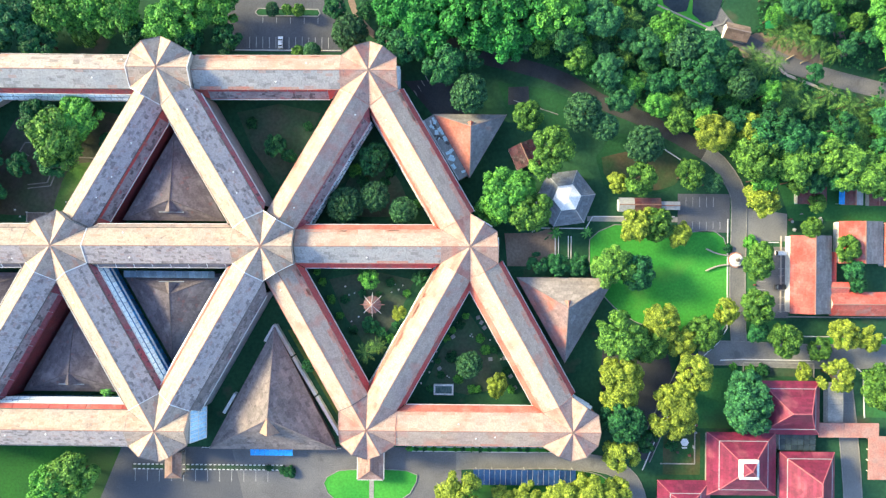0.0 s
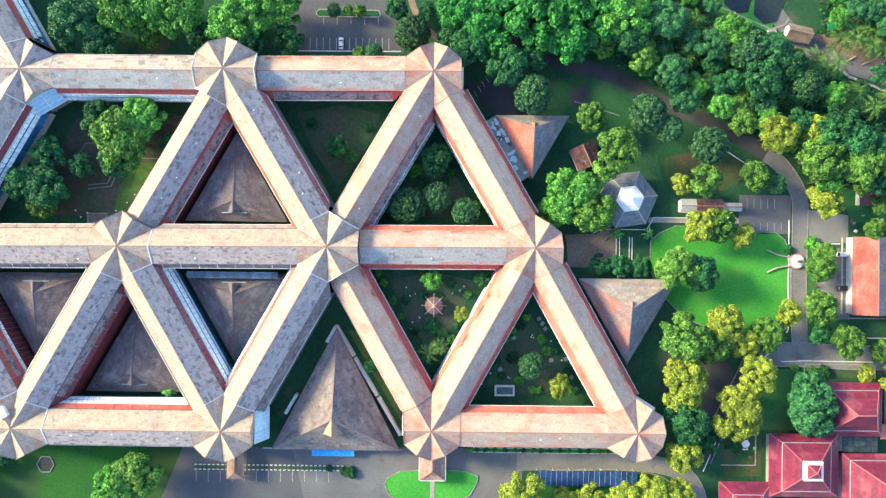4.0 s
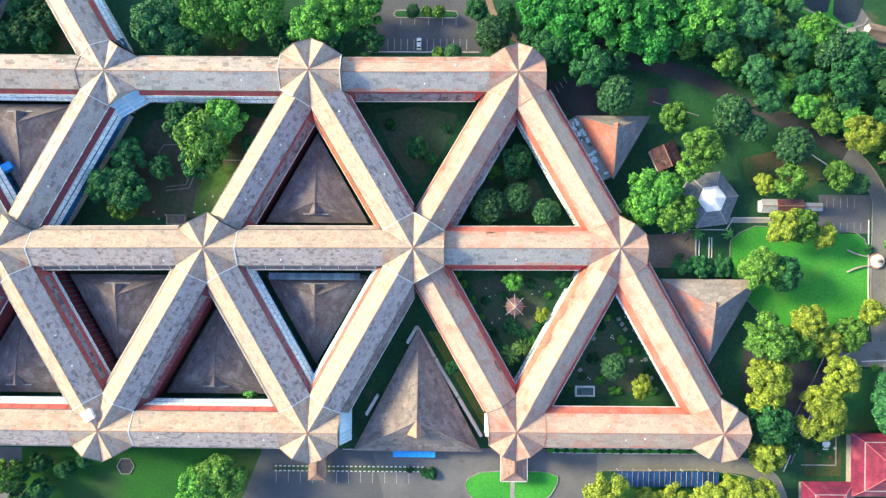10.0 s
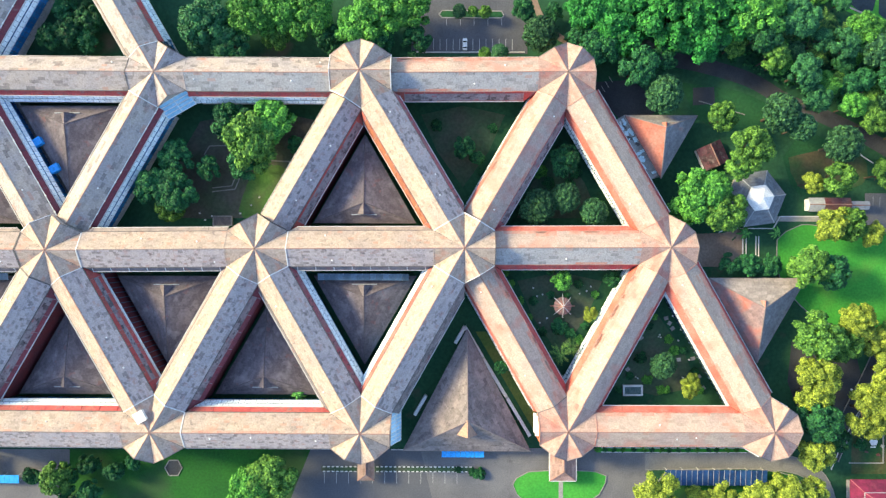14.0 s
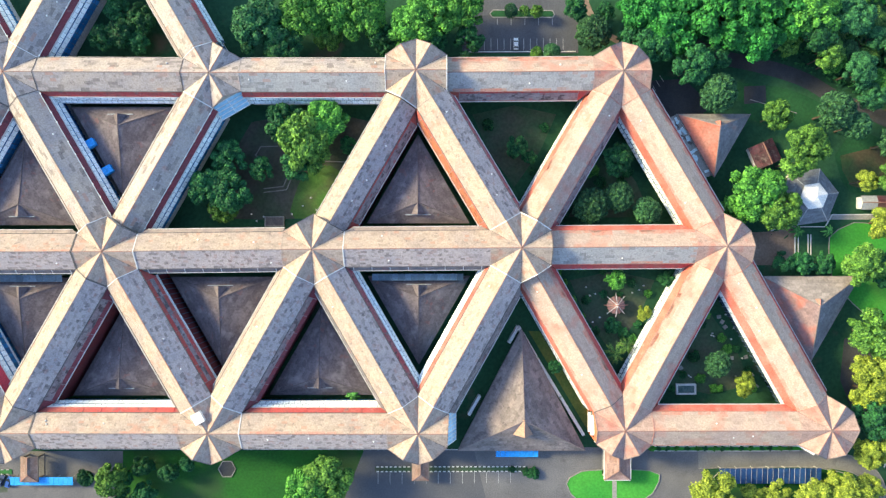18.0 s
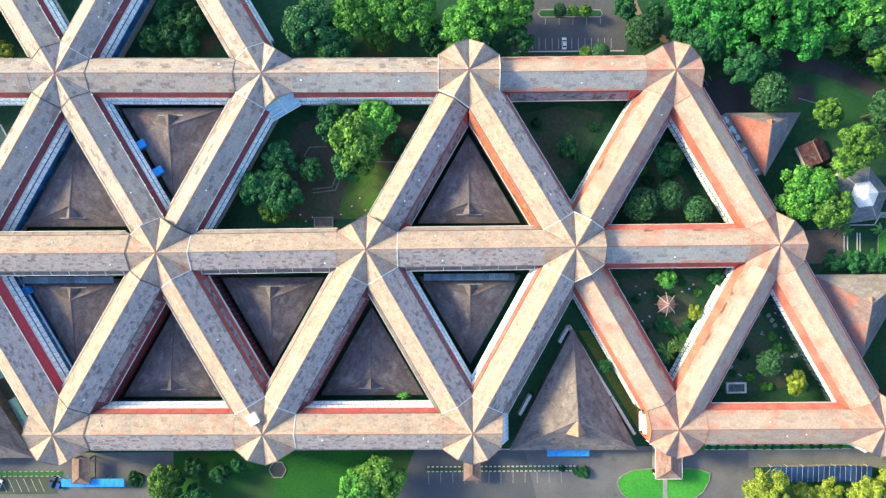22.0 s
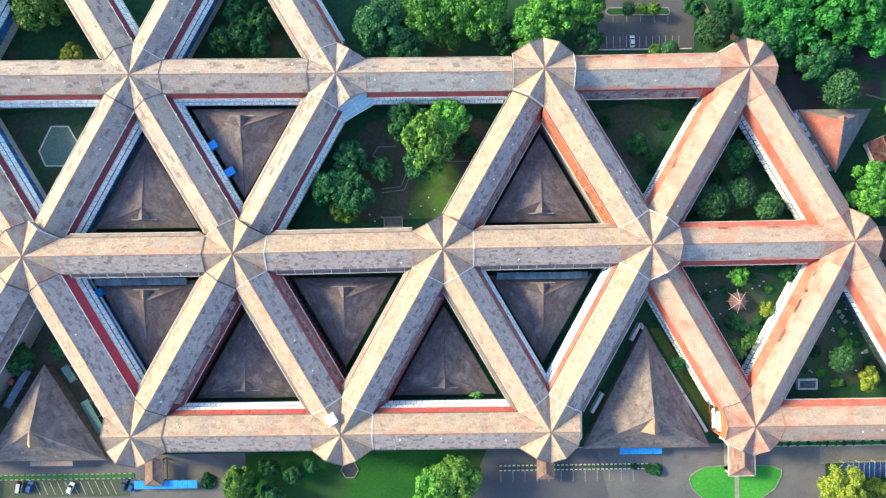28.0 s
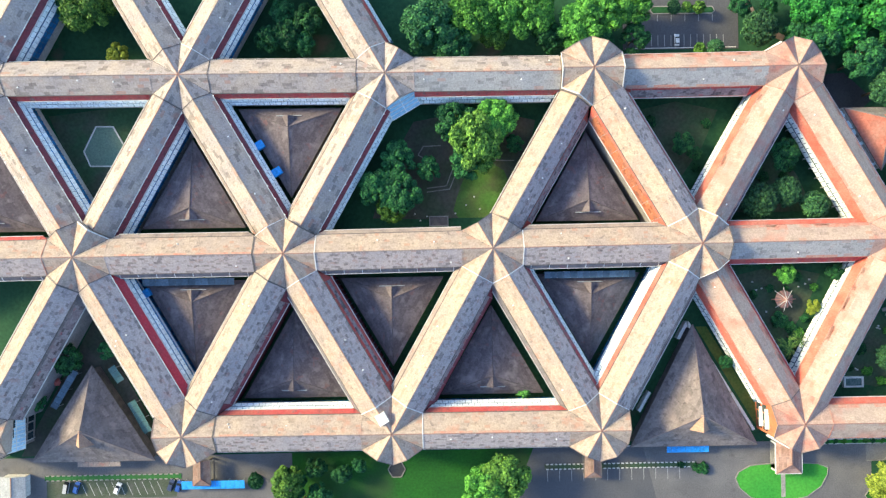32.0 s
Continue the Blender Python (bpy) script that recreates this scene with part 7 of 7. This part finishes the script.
WESTN = [(-282, 85.9, 8.1), (-287.8, 88.6, 6.1), (-273.1, 71.5, 4), (-218.3, 76, 5.1), (-212.6, 77.6, 5.1), (-206.8, 74.7, 4), (-204.5, 82.7, 5.3), (-213.7, 85.6, 4.4), (-156.4, 79.8, 5.7), (-290.4, -36.3, 5.1), (-278, -34.1, 3), (-302.7, -52, 3), (-214.0, -81.2, 5.6), (-226.2, -81.7, 2.4), (-202.2, -77.5, 2), (-193.5, -78.7, 1.8), (-203.9, -85.5, 2.8), (-188.2, -77.4, 1.6)]
PALM = [(42.4, 76, 4.8), (49.7, 78.1, 4.8), (54.8, 69.6, 4.8), (40.7, 82.4, 4.4), (107.2, 51.8, 5.6), (113, 54.4, 5.6), (113.2, 75.6, 4.8), (108, 75.6, 5), (119.2, 74.2, 5), (123, 72.8, 4.8), (128.4, 70.6, 4.4), (117.5, 79.2, 4.4), (112.4, 80, 4.2), (124.6, 86.6, 5), (101.2, 65.6, 5.2), (119.8, 51.6, 5), (126, 56, 4.8), (133.6, 52.4, 6), (137.1, 47.8, 5.7), (134.6, 40.4, 5.7), (143.5, 51.9, 4.8), (113.9, 56, 4.4), (-36.3, -36.9, 4), (-32.3, -34.3, 3.2), (99.7, 65, 4.4), (56.7, 82, 5), (51, 85.5, 4.8), (62, 76, 5.2), (65, 74, 4.6), (99, 69, 5), (107, 67, 5.2), (111, 52.6, 5.4), (113, 57, 5), (137, 44, 5.4), (141, 38, 5.4), (81, 66.8, 4.8), (69, 80, 4.6)]
BANANA = [(94.7, 56.3, 3.4), (98.5, 60.2, 3.2), (100.1, 55.6, 3.2), (104, 57.5, 2.8), (97, 49.5, 2.6), (93.3, 54.3, 3.2), (95.9, 52, 2.8), (90.4, 57.1, 2.8), (31.3, 6.3, 2.8), (42.5, 6.4, 2.4), (98.9, 55.7, 2.8)]
GARDEN = [(-53.2, -12.5, 1.6), (-50.1, -18.6, 1.8), (-46.9, -24.7, 1.6), (-41.8, -29.8, 1.8), (-28.6, -12.3, 1.8), (-22.5, -16.3, 1.6), (-38.9, -8.3, 1.4), (-26.4, -27.6, 1.6), (-32.7, -16.4, 1.2), (-8, -32.5, 1.6), (-2.9, -27.4, 1.8), (4.3, -32.4, 1.8), (9.5, -36.5, 1.6), (13.7, -44.6, 1.8), (-9.9, -45.9, 1.6), (1.4, -50.9, 1.8), (-13.9, -51, 1.4), (15.8, -50.8, 1.6), (-0.9, -24.3, 1.4), (-5.9, -29.5, 1.4), (-42.3, 28.6, 2.8), (-29, 28.7, 2.4), (-39.2, 24.5, 2.4), (-31, 24.6, 2), (-19.7, 16.5, 1.8), (-80.4, 45.6, 2.4), (-59.9, 44.8, 2), (-63.8, 28.4, 1.8)]
SHRUB = [(-72, -80.3, 1.4), (-64.4, -81.8, 2.4), (-45, -18.6, 1.8), (-5.8, -39.1, 2.4), (-3.3, -47.2, 2), (-38.8, -16.5, 1.6), (-28.4, -32.7, 2), (-35.7, -27.7, 3.2), (-31.5, -30.7, 2.4), (3.5, -50.9, 1.6), (6.4, -36.5, 2), (-47.1, -6.3, 2.4), (-55.3, -8.4, 1.6), (-11, -40.8, 1.2), (94.1, 1.2, 1.8), (102.3, 3.7, 2.8), (107.2, -43.1, 2.6), (102.7, -42.7, 2), (96.6, -41.8, 1.6), (-66.9, -81.2, 1.6), (74.3, -70.7, 2.4), (68.1, -66.6, 1.8)]


for row_, kind_ in ((BRIGHT, "bright"), (BRIGHT2, "bright"), (DARK, "dark"), (DARK2, "dark"), (LIME, "lime"), (LIME2, "lime"), (DOME, "dome"), (TEAL, "teal")):
    for x_, y_, r_ in row_:
        tree(x_, y_, r_, "vivid" if kind_ == "bright" and -40 < x_ < 30 and y_ > 60 else "olive" if (kind_ == "bright" and x_ > 20 and y_ < 48) or (kind_ == "lime" and x_ < 80 and y_ > 24) else kind_)
for x_, y_, r_ in OLIVES:
    tree(x_, y_, r_, "olive")
for i_, (x_, y_, r_) in enumerate(WEST):
    tree(x_, y_, r_, "olive" if i_ in (0, 9) else "bright" if i_ == 1 else "dark")
for i_, (x_, y_, r_) in enumerate(WESTN):
    tree(x_, y_, r_, "lime" if i_ == 2 else "olive" if i_ in (0, 12) else "dome" if i_ == 12 else "dark")
for x_, y_, r_ in PALM:
    palm(x_, y_, r_, PALMS, 7.0, "feathery palm with arching fronds", "palm tree")
for x_, y_, r_ in BANANA:
    palm(x_, y_, r_, BANANAS, 2.4, "banana plant with broad pale green leaves", "banana plant")
for x_, y_, r_ in SHRUB + GARDEN:
    ob = thing("shrub", x_, y_, land(x_, y_), rngt.uniform(0, 360), "small leafy garden shrub", "shrub", "shrubs")
    c = part("foliage", rngt.choice(BUSHES), None, ob)
    c.location, c.scale = (0, 0, r_ * 0.12), (r_, r_, r_ * 0.8)

# thicket between the named trees of the north-eastern wood
TAKEN = [(o.location.x, o.location.y) for o in scene.objects if o.name.split(".")[0] in ("tree", "palm_tree")]


def near_line(x, y, line, gap):
    return any(math.dist((x, y), p) < gap for p in line)


LANE = curve_points([(-10, 79), (18, 67.8), (47.2, 54.6), (76.3, 41.5), (90.9, 32.3), (98, 12), (98.8, -33)])
LANE2 = curve_points([(85, 92), (105, 73.9), (132, 63.8), (152.5, 58.8), (230, 40)])
count = 0
for i in range(2600):
    x_, y_ = rngt.uniform(-20, 165), rngt.uniform(24, 112)
    edge = 80 - 0.52 * (x_ + 10) if x_ < 98 else 24
    if y_ < edge - 6 or near_line(x_, y_, LANE, 6.0) or near_line(x_, y_, LANE2, 5.5):
        continue
    if 64 < x_ < 104 and y_ > 74 or (92 < x_ < 130 and 64 < y_ < 80):
        continue
    if 90 < x_ < 130 and 44 < y_ < 66 or x_ > 126 and 54 < y_ < 72:
        continue
    if any(math.dist((x_, y_), q) < 4.6 for q in TAKEN):
        continue
    if y_ > edge + 1 and count < 150:
        r_ = rngt.uniform(3.0, 5.0)
        TAKEN.append((x_, y_))
        count += 1
        tree(x_, y_, r_, rngt.choice(("dark", "dark", "olive", "bright", "dome", "teal")))
for i in range(500):
    x_, y_ = rngt.uniform(-330, -95), rngt.uniform(70, 112)
    if any(math.dist((x_, y_), q) < 5.2 for q in TAKEN) or count > 105:
        continue
    # keep clear of the wings that run north
    if any(abs((x_ - ax) * 0.866 * 1 + s * (y_ - H) * 0.5) < 14 for ax, s in ((-2.5 * L, 1), (-3.5 * L, 1), (-3.5 * L, -1), (-4.5 * L, -1))):
        continue
    if -310 < x_ < -180 and rngt.random() < 0.6:
        continue
    TAKEN.append((x_, y_))
    count += 1
    tree(x_, y_, rngt.uniform(2.8, 4.8), rngt.choice(("dark", "dark", "bright")))

for i in range(400):
    x_, y_ = rngt.uniform(30, 160), rngt.uniform(40, 100)
    if y_ < 86 - 0.5 * (x_ + 10) or near_line(x_, y_, LANE, 6.5) or near_line(x_, y_, LANE2, 6.0) or (64 < x_ < 104 and y_ > 74):
        continue
    if any(math.dist((x_, y_), q) < 3.4 for q in TAKEN) or count > 140:
        continue
    TAKEN.append((x_, y_))
    count += 1
    palm(x_, y_, rngt.uniform(3.2, 4.6), PALMS, 7.5, "feathery palm with arching fronds", "palm tree")

# undergrowth: one sheet of low leaf clumps under the wood
g = Geo()
for i in range(16000):
    x_, y_ = rngt.uniform(-20, 170), rngt.uniform(22, 112)
    edge = 84 - 0.52 * (x_ + 10) if x_ < 98 else 26
    if y_ < edge or near_line(x_, y_, LANE[::2], 4.6) or near_line(x_, y_, LANE2[::3], 5.0) or (66 < x_ < 104 and y_ > 76) or (92 < x_ < 130 and 65 < y_ < 79):
        continue
    z_ = land(x_, y_) + 0.2 + 3.2 * max(0.0, noise.noise(Vector((x_ * 0.22, y_ * 0.22, 3.1))) + 0.25) * rngt.uniform(0.4, 1.0)
    s_ = rngt.uniform(0.3, 0.8)
    a_ = rngt.uniform(0, math.tau)
    c_, d_ = s_ * math.cos(a_), s_ * math.sin(a_)
    g.face((x_ - c_, y_ - d_, z_ - 0.2), (x_ + d_, y_ - c_, z_), (x_ + c_, y_ + d_, z_ - 0.1), (x_ - d_, y_ + c_, z_ + 0.25))
tagged(part("undergrowth", g, LEAF["dark"]), "low leafy undergrowth below the trees", "undergrowth", kind="stuff")

for i in range(16):
    x_ = -22 + i * 3.4 + rngt.uniform(-0.6, 0.6)
    ob = thing("shrub", x_, -72.9, 0.08, rngt.uniform(0, 360), "small clipped shrub along the wing", "shrub", "shrubs")
    c = part("foliage", rngt.choice(BUSHES), None, ob)
    c.location, c.scale = (0, 0, 0.1), (1.1, 0.9, 0.9)
palm(-129.8, -52.1, 3.0, BANANAS, 4.2, "lone palm-like plant beside the court roof", "palm tree")
for x_, y_, r_ in ((-211.6, -80.6, 3.6), (-204.5, -77.1, 3.4), (-195.4, -79.9, 3.2), (-189.1, -77.1, 2.4), (-203.1, -87.5, 4.2), (-209.5, -89.5, 4.6)):
    tree(x_, y_, r_, "dark")
